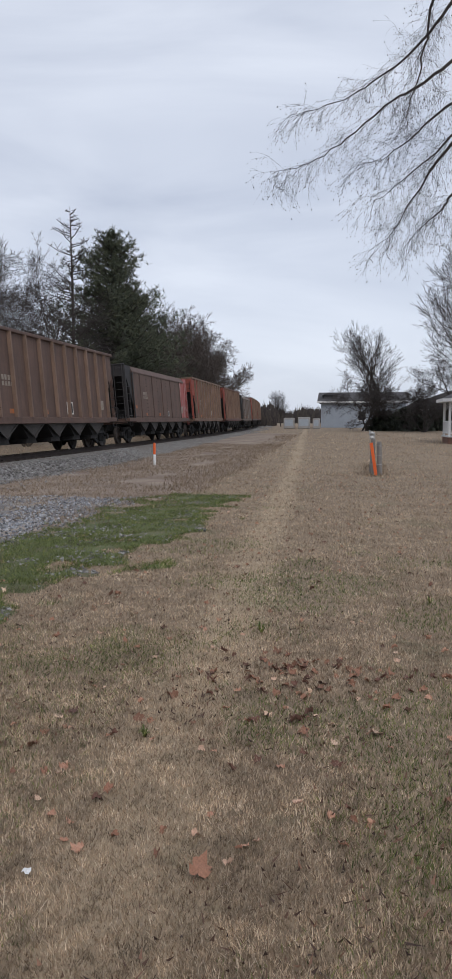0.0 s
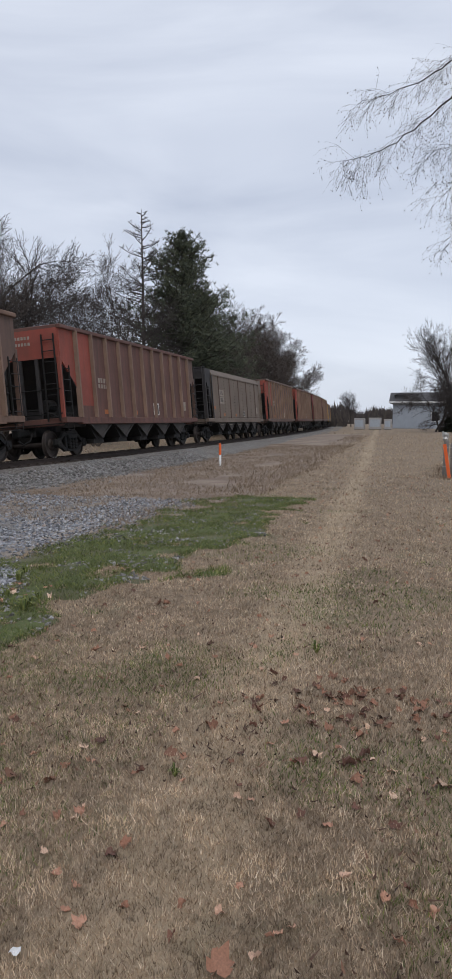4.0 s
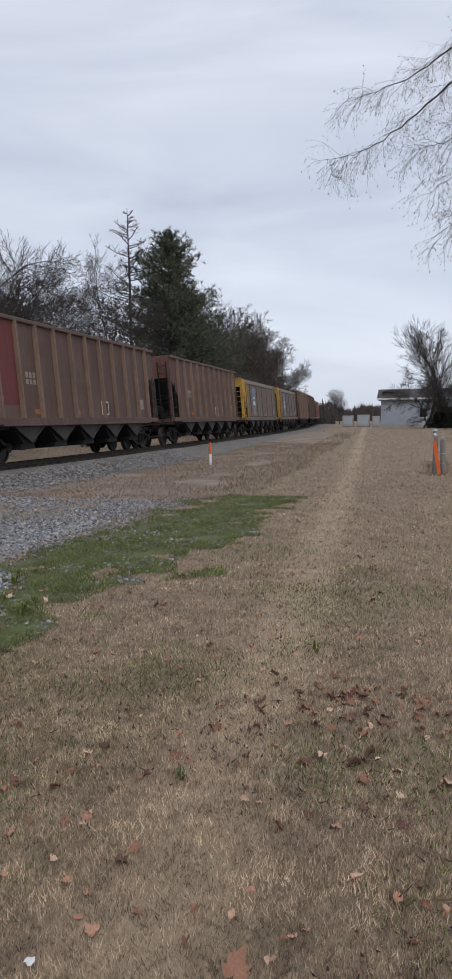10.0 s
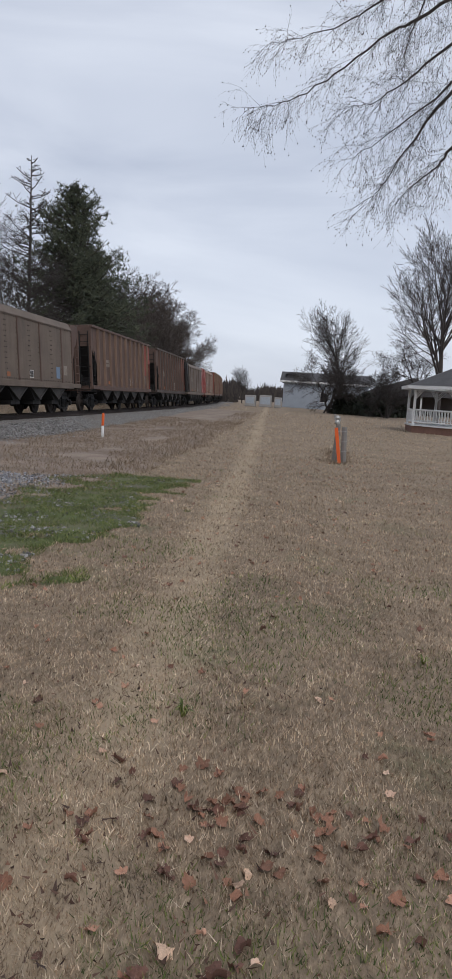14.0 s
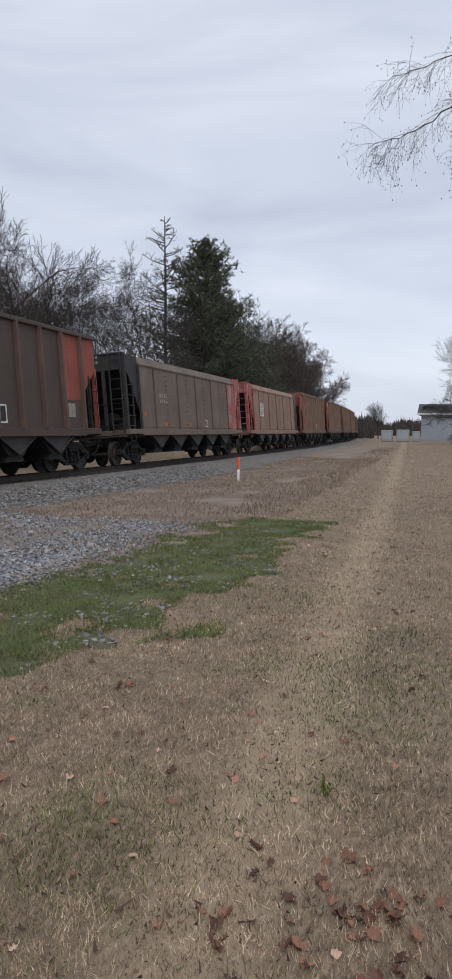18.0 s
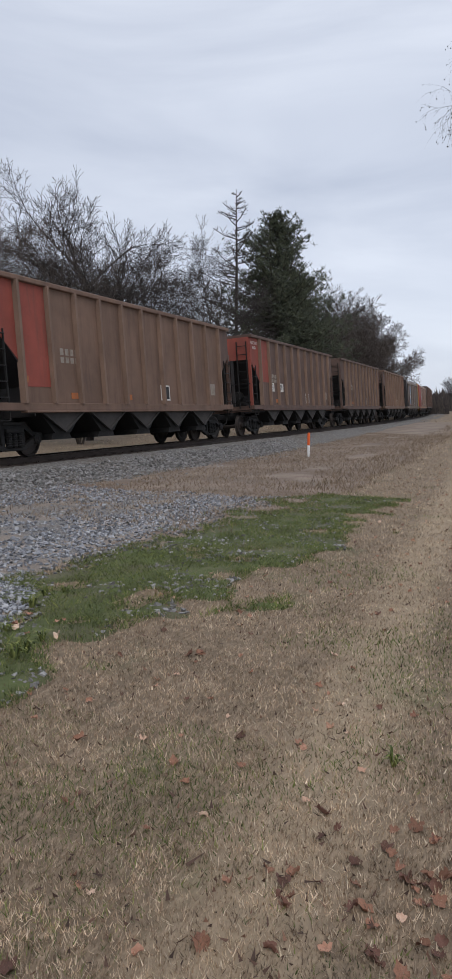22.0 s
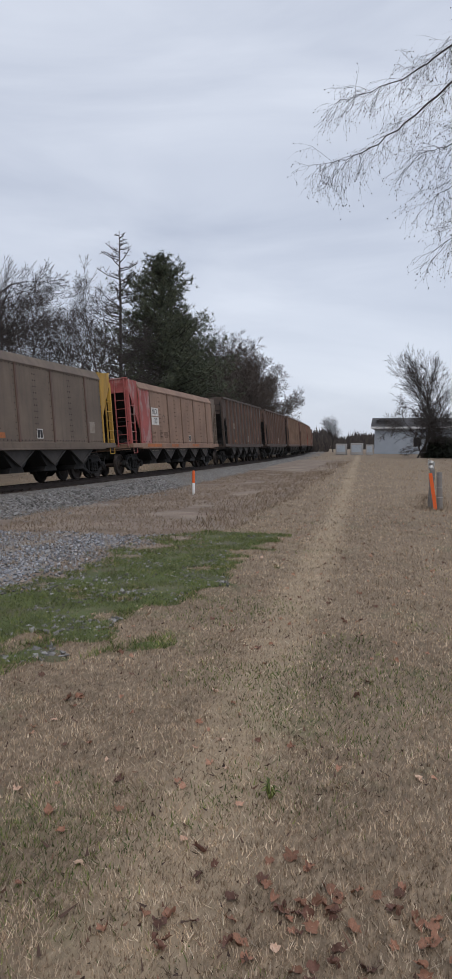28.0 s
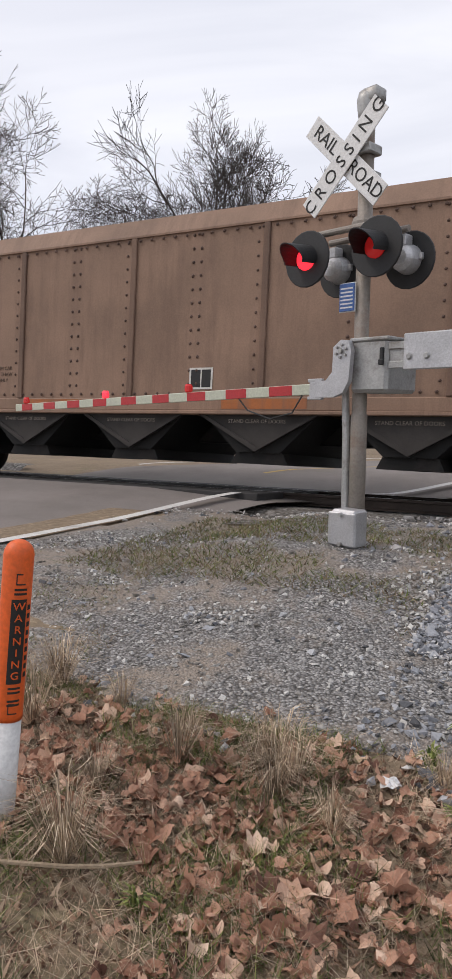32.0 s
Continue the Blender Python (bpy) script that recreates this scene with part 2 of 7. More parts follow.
def road_z(x, y):
    d = abs(x - TRACK_X)
    tilt = max(-1.75, min(1.75, x - TRACK_X)) * CANT_SLOPE * (1 - ease((d - 1.75) / 2.5))
    return RAIL_Z - 0.012 - HALF_CANT * (1 - ease((d - 1.75) / 2.5)) + tilt - 0.012 * max(0, d - 1.75) if d < 14 else RAIL_Z - 0.16


LEVELS = [(-60, 0.05), (0, 0.05), (4, 0.0), (10, -0.11), (20, -0.22), (30, -0.28), (45, -0.15), (60, 0.02), (110, 0.2), (180, 0.25)]


def level(y):
    """Height of the lawn along its length."""
    k = sum(q <= y for q, _ in LEVELS)
    if k == 0:
        return LEVELS[0][1]
    if k == len(LEVELS):
        return LEVELS[-1][1]
    (a, u), (b, w) = LEVELS[k - 1], LEVELS[k]
    t = (y - a) / (b - a)
    return u + (w - u) * t


def ground_z(x, y):
    """Height of the ground: lawn, and the low ground beside the ballast."""
    b = level(y)
    d = abs(x - track_x(y))
    b += 0.05 * noise.noise((x * 0.21, y * 0.21, 3.1)) + 0.02 * noise.noise((x * 0.9, y * 0.9, 7.7))
    if y < 8 and -16 < x < -3:
        b += (0.16 * min(1, (-3 - x) / 4)) * min(1, (8 - y) / 6)
    if y < 5 and -13 < x < -4.5:
        u = min(1, max(0, (-4.5 - x) / 2.6)) * min(1, max(0, (4.6 - y) / 2.2)) * min(1, max(0, (y + 0.4) / 1.4))
        b += 0.22 * u * u * (3 - 2 * u)
    if d < 3.0:
        b = min(b, 0.02)
    elif d < 7 and x > TRACK_X and -5 < y < 2.5:
        b = max(b, road_z(x, y) - 0.035 - 0.1 * max(0.0, y + 0.2))
    return b

# ---- ground ----
def lawn_material():
    m, n, l, p = nodes_of("dry_lawn")
    co = n.new("ShaderNodeNewGeometry").outputs["Position"]
    straw = ramp(n, l, noise_of(n, l, co, 0.55, 6, 0.65), [(0.3, (0.19, 0.138, 0.09)), (0.5, (0.285, 0.212, 0.14)), (0.72, (0.38, 0.285, 0.19))])
    blade = noise_of(n, l, co, 34.0, 4, 0.7, (1.0, 0.35, 1.0))
    straw = mix(n, l, 0.55, straw, ramp(n, l, blade, [(0.32, (0.055, 0.04, 0.027)), (0.5, (0.16, 0.116, 0.076)), (0.68, (0.40, 0.305, 0.205))]))
    g1 = noise_of(n, l, co, 0.8, 7, 0.72)
    green = ramp(n, l, blade, [(0.3, (0.045, 0.06, 0.02)), (0.7, (0.15, 0.165, 0.07))])
    c = mix(n, l, ramp(n, l, g1, [(0.55, (0, 0, 0)), (0.72, (0.7, 0.7, 0.7))]), straw, green)
    sep = n.new("ShaderNodeSeparateXYZ")
    l.new(co, sep.inputs[0])
    acc = n.new("ShaderNodeMath")
    acc.operation, acc.inputs[1].default_value = "MULTIPLY_ADD", 0.063
    l.new(sep.outputs[1], acc.inputs[0])
    l.new(sep.outputs[0], acc.inputs[2])
    off = n.new("ShaderNodeMath")
    off.operation, off.inputs[1].default_value = "ADD", 0.28
    l.new(acc.outputs[0], off.inputs[0])
    sw = n.new("ShaderNodeMath")
    sw.operation = "ABSOLUTE"
    l.new(off.outputs[0], sw.inputs[0])
    worn = mix(n, l, 0.5, ramp(n, l, sw.outputs[0], [(0.12, (1, 1, 1)), (0.6, (0, 0, 0))]), noise_of(n, l, co, 0.9, 4))
    c = mix(n, l, ramp(n, l, worn, [(0.45, (0, 0, 0)), (0.85, (0.7, 0.7, 0.7))]), c, (0.42, 0.325, 0.215))
    red = noise_of(n, l, co, 1.3, 6, 0.7, (1.0, 0.8, 1.0))
    c = mix(n, l, ramp(n, l, red, [(0.64, (0, 0, 0)), (0.80, (0.35, 0.35, 0.35))]), c, (0.20, 0.12, 0.078))
    l.new(c, p.inputs["Base Color"])
    p.inputs["Roughness"].default_value = 0.95
    bump(n, l, p, blade, 0.6, 0.03)
    return m


LAWN = lawn_material()
xs = sorted({-900, -600, -400, -250, -160, -110, -80, -62, -50, -42, -36, -31, -27, -24, -21, -19, -17.5, -16, -14.5, -13, -11.5, -10.3, 500, 300, 160, 100, 70, 50, 38, 30, 25, 21, 18, 15.5, 13.5, 12, 11, 10, 900} | {round(-9.6 + 0.4 * k, 2) for k in range(48)})
ys = sorted({-900, -500, -300, -180, -110, -70, -45, -30, -20, -14, -10, -7, -5, 40, 43, 46, 50, 54, 59, 65, 72, 80, 90, 100, 112, 126, 145, 170, 200, 240, 300, 400, 600, 1000} | {round(-4 + 0.4 * k, 2) for k in range(54)} | {18.5 + k for k in range(21)})
gv = [(x, y, ground_z(x, y)) for y in ys for x in xs]
nx = len(xs)
gf = [(j * nx + i, j * nx + i + 1, (j + 1) * nx + i + 1, (j + 1) * nx + i) for j in range(len(ys) - 1) for i in range(nx - 1)]
ground = tagged(new("ground", raw_mesh("ground", gv, gf, LAWN)), "dry straw-coloured winter lawn with green patches", "lawn", kind="structure")
ground.data.polygons.foreach_set("use_smooth", [True] * len(gf))


def strip(name, d0, d1, s0, s1, z, material, step=2.0, rough=0.0, label="", category="", lift=None):
    """A sheet beside the track, between two distances from its middle."""
    cols = max(2, int(abs(d1 - d0) / 0.35))
    rows = int((s1 - s0) / step)
    vs, fs = [], []
    for j in range(rows + 1):
        s = s0 + (s1 - s0) * j / rows
        for i in range(cols + 1):
            d = d0 + (d1 - d0) * i / cols
            x, y, _ = off_track(s, d)
            vs.append((x, y, z(d, s, x, y) + rough * noise.noise((x * 3, y * 3, 0.5))))
    for j in range(rows):
        for i in range(cols):
            a = j * (cols + 1) + i
            fs.append((a, a + 1, a + cols + 2, a + cols + 1))
    ob = new(name, raw_mesh(name, vs, fs, material))
    ob.data.polygons.foreach_set("use_smooth", [True] * len(fs))
    return tagged(ob, label, category, kind="structure")


def gravel_material(name, tone, scale=26.0, brown=0.35, soil_amount=0.0):
    m, n, l, p = nodes_of(name)
    co = n.new("ShaderNodeNewGeometry").outputs["Position"]
    v = n.new("ShaderNodeTexVoronoi")
    v.inputs["Scale"].default_value = scale
    l.new(co, v.inputs["Vector"])
    c = ramp(n, l, v.outputs["Color"], [(0.1, sh(tone, 0.45)), (0.5, tone), (0.9, sh(tone, 1.7))])
    # Colour darkens towards the edge of each stone cell.
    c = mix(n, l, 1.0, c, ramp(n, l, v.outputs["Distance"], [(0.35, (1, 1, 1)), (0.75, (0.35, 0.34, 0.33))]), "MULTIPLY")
    big = noise_of(n, l, co, 0.7, 6, 0.7)
    c = mix(n, l, ramp(n, l, big, [(0.42, (0, 0, 0)), (0.68, (brown * 2,) * 3)]), c, (0.13, 0.095, 0.065))
    soil = noise_of(n, l, co, 60.0, 4, 0.7)
    c = mix(n, l, ramp(n, l, noise_of(n, l, co, 1.1, 5, 0.7), [(0.45, (0, 0, 0)), (0.58, (0.85 * soil_amount,) * 3)]), c, ramp(n, l, soil, [(0.3, (0.22, 0.175, 0.137)), (0.7, (0.46, 0.385, 0.315))]))
    l.new(c, p.inputs["Base Color"])
    p.inputs["Roughness"].default_value = 0.9
    bump(n, l, p, v.outputs["Distance"], 0.8, -0.03)
    return m


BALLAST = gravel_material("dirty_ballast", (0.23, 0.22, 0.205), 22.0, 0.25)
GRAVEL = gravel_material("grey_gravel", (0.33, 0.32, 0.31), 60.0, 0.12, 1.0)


def bed_z(d, s, x, y):
    """Cross-section of the ballast: flat under the sleepers, then a shoulder down to the ground."""
    a = abs(d)
    top = rail_z(s) - 0.19 + max(-1.7, min(1.7, d)) * CANT_SLOPE
    if a < 1.7:
        return top
    t = min(1.0, (a - 1.7) / 1.9)
    return top + (ground_z(x, y) - 0.03 - top) * (t * t * (3 - 2 * t) if t < 1 else 1)


strip("ballast", -3.7, 3.7, -0.8, 330.0, bed_z, BALLAST, 1.5, 0.02, "grey and brown crushed-stone ballast under the track", "ballast")
strip("ballast", -3.7, 3.7, -260.0, -9.5, bed_z, BALLAST, 3.0, 0.02, "grey and brown crushed-stone ballast under the track", "ballast")


def patch(name, material, label, category, inside, x0, x1, y0, y1, step, lift, kind="structure"):
    """A thin sheet of another surface lying on the ground, with an uneven outline."""
    nx_, ny_ = int((x1 - x0) / step) + 1, int((y1 - y0) / step) + 1
    keep, vs, fs = {}, [], []
    def vid(i, j):
        if (i, j) not in keep:
            x, y = x0 + i * step, y0 + j * step
            k = inside(x, y)
            keep[(i, j)] = len(vs)
            vs.append((x, y, ground_z(x, y) + (lift if k > 0.12 else -0.02)))
        return keep[(i, j)]
    for i in range(nx_ - 1):
        for j in range(ny_ - 1):
            if max(inside(x0 + (i + a) * step, y0 + (j + b) * step) for a in (0, 1) for b in (0, 1)) > 0:
                fs.append((vid(i, j), vid(i + 1, j), vid(i + 1, j + 1), vid(i, j + 1)))
    ob = new(name, raw_mesh(name, vs, fs, material))
    ob.data.polygons.foreach_set("use_smooth", [True] * len(fs))
    return tagged(ob, label, category, kind=kind)


def wob(x, y, k=0.5, amp=0.8):
    return amp * noise.noise((x * k, y * k, 1.7)) + 0.4 * amp * noise.noise((x * k * 3, y * k * 3, 4.2))


def edge_at(y):
    """Where the gravel ends towards the lawn."""
    for (y0, x0), (y1, x1) in zip(EDGE, EDGE[1:]):
        if y < y1:
            return x0 + (x1 - x0) * max(0.0, (y - y0) / (y1 - y0))
    return EDGE[-1][1]


EDGE = [(2.9, -4.3), (3.9, -4.02), (4.8, -3.82), (5.7, -3.55), (7.0, -3.3), (8.0, -3.43), (10.0, -4.5), (20.0, -4.9)]


def in_gravel(x, y):
    """The apron of loose gravel between the lawn and the track."""
    right = edge_at(y) + wob(x, y) * (0.25 if y < 6 else 0.5) - x
    return min(right, x + 10.2, 17.5 + wob(x, y) * 1.5 - y, y + 1.6 + 0.22 * (x + 7) + 0.3 * wob(x, y))


def in_weeds(x, y):
    """The strip of brown weeds and dirt beside the ballast."""
    right = -3.6 - 0.035 * max(0, y - 18) + wob(x, y) * 0.9 - x
    return min(right, x - track_x(y) - 2.2, 78 - y, y - 11 - 0.3 * abs(x + 7) + wob(x, y))


def in_green(x, y):
    """The strip of green grass along the gravel's edge."""
    mid = -3.45 if y > 9 else -3.2 - 0.0625 * (y - 5)
    half = 0.5 + 0.12 * min(max(y - 5.5, 0), 4)
    return half - abs(x - mid) + wob(x, y, 0.8) * 1.3 + 0.95 * noise.noise((x * 2.4, y * 2.0, 8.8)) - 1.6 * max(0.0, noise.noise((x * 1.2, y * 0.9, 12.5)) - 0.05) - 0.05 if 6.4 < y < 18.5 else -1


DIRT = surface("brown_dirt_and_dead_weeds", (0.25, 0.195, 0.15), 0.95, scale=0.8, vary=0.4, grain=40, relief=0.6, dirt=(0.15, 0.10, 0.072), dirt_amount=0.5, space="Position")
GREEN = surface("short_green_grass", (0.08, 0.098, 0.03), 0.95, scale=2.4, vary=0.55, grain=28, relief=0.8, dirt=(0.12, 0.105, 0.062), dirt_amount=0.5, space="Position")
patch("dirt_strip", DIRT, "strip of brown dirt and dead weeds beside the ballast", "dirt", in_weeds, -17, -1, 11, 80, 0.4, 0.012)
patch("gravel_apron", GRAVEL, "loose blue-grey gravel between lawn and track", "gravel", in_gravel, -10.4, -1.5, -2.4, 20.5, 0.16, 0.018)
patch("green_strip", GREEN, "patchy green grass along the gravel", "grass", in_green, -7.0, -0.5, 4.0, 19.0, 0.16, 0.026)

# ---- road at the crossing ----
ASPHALT = surface("worn_asphalt", (0.215, 0.19, 0.175), 0.9, scale=0.7, vary=0.18, grain=90, relief=0.3, dirt=(0.16, 0.138, 0.124), dirt_amount=0.4, space="Position")
LINE_PAINT = surface("worn_white_road_paint", (0.62, 0.61, 0.58), 0.8, scale=3, vary=0.12, grain=70, relief=0.1, dirt=(0.3, 0.28, 0.26), dirt_amount=0.25, space="Position")
YELLOW_PAINT = surface("worn_yellow_road_paint", (0.5, 0.34, 0.08), 0.8, scale=3, vary=0.12, grain=70, relief=0.1, dirt=(0.3, 0.27, 0.22), dirt_amount=0.3, space="Position")
ROAD_AXIS = [(34.0, -9.0), (14.0, -6.2), (2.0, -5.3), (-6.0, -4.85), (-12.0, -4.0), (-17.0, -1.9), (-24.0, 2.6), (-40.0, 16.0), (-75.0, 40.0), (-160.0, 60.0)]


def road_point(t):
    k = min(int(t), len(ROAD_AXIS) - 2)
    u = t - k
    a = [ROAD_AXIS[min(max(k + i, 0), len(ROAD_AXIS) - 1)] for i in (-1, 0, 1, 2)]
    w = (-0.5 * u + u * u - 0.5 * u**3, 1 - 2.5 * u * u + 1.5 * u**3, 0.5 * u + 2 * u * u - 1.5 * u**3, -0.5 * u * u + 0.5 * u**3)
    return sum(w[i] * a[i][0] for i in range(4)), sum(w[i] * a[i][1] for i in range(4))


def ribbon(name, a, b, t0, t1, lift, material, label, steps=90):
    vs, fs = [], []
    for j in range(steps + 1):
        t = t0 + (t1 - t0) * j / steps
        x, y = road_point(t)
        x2, y2 = road_point(min(t + 0.02, len(ROAD_AXIS) - 1.001))
        ln = math.hypot(x2 - x, y2 - y) or 1
        nx_, ny_ = (y2 - y) / ln, -(x2 - x) / ln
        for i in range(5):
            d = a + (b - a) * i / 4
            vs.append((x + nx_ * d, y + ny_ * d, road_z(x + nx_ * d, y + ny_ * d) + lift - (0.1 if lift == 0 and i in (0, 4) else 0)))
    for j in range(steps):
        for i in range(4):
            k = j * 5 + i
            fs.append((k, k + 5, k + 6, k + 1))
    ob = new(name, raw_mesh(name, vs, fs, material))
    return tagged(ob, label, "road" if lift == 0 else "road marking", kind="structure")


LAST = len(ROAD_AXIS) - 1.02
ribbon("road", -3.9, 3.9, 0.0, LAST, 0.0, ASPHALT, "worn grey-brown asphalt road over the tracks", 160)
ribbon("edge_line", 3.3, 3.45, 0.0, 4.0, 0.006, LINE_PAINT, "worn white edge line on the road")
ribbon("edge_line", 3.3, 3.45, 4.6, LAST, 0.006, LINE_PAINT, "worn white edge line on the road")
ribbon("edge_line", -3.45, -3.3, 0.0, 3.4, 0.006, LINE_PAINT, "worn white edge line on the road")
ribbon("edge_line", -3.45, -3.3, 4.5, LAST, 0.006, LINE_PAINT, "worn white edge line on the road")
ribbon("centre_line", -0.15, -0.05, 0.0, 3.3, 0.006, YELLOW_PAINT, "worn yellow centre line on the road")
ribbon("centre_line", -0.15, -0.05, 4.7, LAST, 0.006, YELLOW_PAINT, "worn yellow centre line on the road")

# ---- rails and sleepers ----
RUST = surface("brown_rusty_steel", (0.05, 0.036, 0.029), 0.75, 0.3, scale=4, vary=0.3, grain=80, relief=0.2)
SHINE = surface("polished_rail_head", (0.42, 0.40, 0.38), 0.3, 0.9, scale=8, vary=0.15, grain=60, relief=0.05)
TIMBER = surface("dark_creosoted_timber", (0.055, 0.042, 0.034), 0.9, scale=5, vary=0.4, grain=50, relief=0.5, stretch=(1, 8, 8), rand=0.3)
RAIL_SECTION = [(-0.07, -0.172), (0.07, -0.172), (0.07, -0.155), (0.012, -0.135), (0.01, -0.045), (0.036, -0.036), (0.036, -0.006), (0.028, 0.0), (-0.028, 0.0), (-0.036, -0.006), (-0.036, -0.036), (-0.01, -0.045), (-0.012, -0.135), (-0.07, -0.155)]
for side in (-0.7525, 0.7525):
    rail = thing("rail", "rust-brown steel rail with a polished head", "rail", kind="structure")
    stations = [-260, -120, -40, 0] + [2 + 3 * k for k in range(10)] + [32 + 8 * k for k in range(1, 36)]
    mb, top = MB(), MB()
    for s in stations:
        x, y, a = track(s)
        c, q = math.cos(radians(a)), math.sin(radians(a))
        z = rail_z(s) + side * CANT_SLOPE
        mb.v += [(x + (side + u) * c, y + (side + u) * q, z + w + u * CANT_SLOPE) for u, w in RAIL_SECTION]
        top.v += [(x + (side + u) * c, y + (side + u) * q, z + u * CANT_SLOPE + 0.003) for u in (-0.026, 0.026)]
    k = len(RAIL_SECTION)
    for j in range(len(stations) - 1):
        mb.f += [(j * k + i, j * k + (i + 1) % k, (j + 1) * k + (i + 1) % k, (j + 1) * k + i) for i in range(k)]
        top.f.append((2 * j, 2 * j + 1, 2 * j + 3, 2 * j + 2))
    part("rail_body", mb, RUST, rail)
    part("rail_head", top, SHINE, rail, "polished running surface")
SLEEPER = MB().box(-1.3, 1.3, -0.11, 0.11, -0.18, 0.0, 0.012).mesh("sleeper", TIMBER)
PLATE = MB().box(-0.18, 0.18, -0.095, 0.095, 0.0, 0.012, 0.004)
for q in (-0.12, 0.12):
    PLATE.box(q - 0.018, q + 0.018, -0.06, -0.03, 0.012, 0.045, 0.004).box(q - 0.018, q + 0.018, 0.03, 0.06, 0.012, 0.045, 0.004)
PLATE = PLATE.mesh("tie_plate", RUST)
for k in range(130):
    s = 1.9 + 0.53 * k
    x, y, a = track(s)
    sl = tagged(part("sleeper", SLEEPER, TIMBER, at=pose(x, y, rail_z(s) - 0.172 + 0.004 * random.random(), 0, -CANT, a + random.uniform(-1, 1))), "dark weathered timber railway sleeper", "sleeper", "track sleepers", "structure")
    if k < 45:
        for side in (-0.7525, 0.7525):
            part("tie_plate", PLATE, RUST, sl, at=(side, 0, 0))
# planks between and beside the rails at the crossing
RUBBER = surface("black_rubber_crossing_panel", (0.035, 0.033, 0.032), 0.8, scale=5, vary=0.3, grain=60, relief=0.3)
for d0, d1 in ((-1.75, -0.83), (-0.66, 0.66), (0.83, 1.75)):
    for j in range(4):
        y0 = -8.6 + j * 2.0
        tagged(part("crossing_panel", MB().box(d0, d1, y0, y0 + 1.985, -0.12, -0.004, 0.012), RUBBER, at=pose(TRACK_X, 0, RAIL_Z - HALF_CANT, 0, -CANT, 0)), "black rubber crossing panel between the rails", "panel", "crossing panels", "structure")

# ---- freight cars ----
def car_paint(name, colour, grime=(0.10, 0.075, 0.055), amount=0.5, bare=None):
    """Faded paint with vertical streaks, dust and bare patches."""
    if name in MATS:
        return MATS[name]
    m, n, l, p = nodes_of(name)
    co = n.new("ShaderNodeTexCoord").outputs["Object"]
    oi = n.new("ShaderNodeObjectInfo").outputs["Random"]
    shift = n.new("ShaderNodeVectorMath")
    comb = n.new("ShaderNodeCombineXYZ")
    for k in range(3):
        l.new(oi, comb.inputs[k])
    sc = n.new("ShaderNodeVectorMath")
    sc.operation = "SCALE"
    sc.inputs["Scale"].default_value = 37.0
    l.new(comb.outputs[0], sc.inputs[0])
    l.new(co, shift.inputs[0])
    l.new(sc.outputs[0], shift.inputs[1])
    co = shift.outputs[0]
    streak = noise_of(n, l, co, 1.6, 6, 0.65, (1.0, 3.0, 0.35))
    cloud = noise_of(n, l, co, 0.8, 6, 0.6)
    fine = noise_of(n, l, co, 45.0, 3, 0.6)
    c = ramp(n, l, cloud, [(0.3, sh(colour, 0.68)), (0.7, sh(colour, 1.25))])
    c = mix(n, l, ramp(n, l, streak, [(0.60 - 0.3 * amount, (0, 0, 0)), (0.78 - 0.25 * amount, (min(1, 1.3 * amount),) * 3)]), c, grime)
    chips = noise_of(n, l, co, 5.0, 8, 0.75)
    c = mix(n, l, ramp(n, l, chips, [(0.70, (0, 0, 0)), (0.76, (0.5, 0.5, 0.5))]), c, sh(colour, 1.5))
    if bare:
        flake = noise_of(n, l, co, 1.1, 9, 0.68, (1.0, 1.6, 0.8))
        c = mix(n, l, ramp(n, l, flake, [(0.50, (0, 0, 0)), (0.60, (0.85, 0.85, 0.85))]), c, bare)
    c = mix(n, l, 0.25, c, ramp(n, l, fine, [(0.3, sh(colour, 0.6)), (0.7, sh(colour, 1.3))]))
    l.new(c, p.inputs["Base Color"])
    p.inputs["Roughness"].default_value = 0.72
    bump(n, l, p, fine, 0.12)
    MATS[name] = m
    return m


BROWN = car_paint("dusty_brown_car_paint", (0.118, 0.07, 0.053), (0.055, 0.036, 0.028), 0.5)
TAN = car_paint("dusty_tan_car_paint", (0.265, 0.164, 0.112), (0.14, 0.082, 0.056), 0.45)
GREYB = car_paint("dusty_grey_brown_car_paint", (0.15, 0.113, 0.085), (0.08, 0.062, 0.048), 0.45)
REDB = car_paint("rusty_red_brown_car_paint", (0.125, 0.056, 0.043), (0.06, 0.034, 0.027), 0.55)
DARK = car_paint("dark_brown_car_paint", (0.07, 0.048, 0.038), (0.04, 0.03, 0.025), 0.4)
RED = car_paint("faded_red_car_paint", (0.33, 0.078, 0.07), (0.22, 0.09, 0.08), 0.4, (0.36, 0.30, 0.275))
ORANGE = car_paint("faded_orange_red_car_paint", (0.27, 0.06, 0.04), (0.12, 0.055, 0.04), 0.45)
MAROON = car_paint("dark_red_car_paint", (0.16, 0.034, 0.03), (0.08, 0.035, 0.03), 0.45)
DUST = car_paint("rust_streaked_brown_car_paint", (0.175, 0.105, 0.072), (0.085, 0.05, 0.036), 0.5)
YELLOW = car_paint("faded_yellow_car_paint", (0.46, 0.27, 0.045), (0.16, 0.10, 0.05), 0.5)
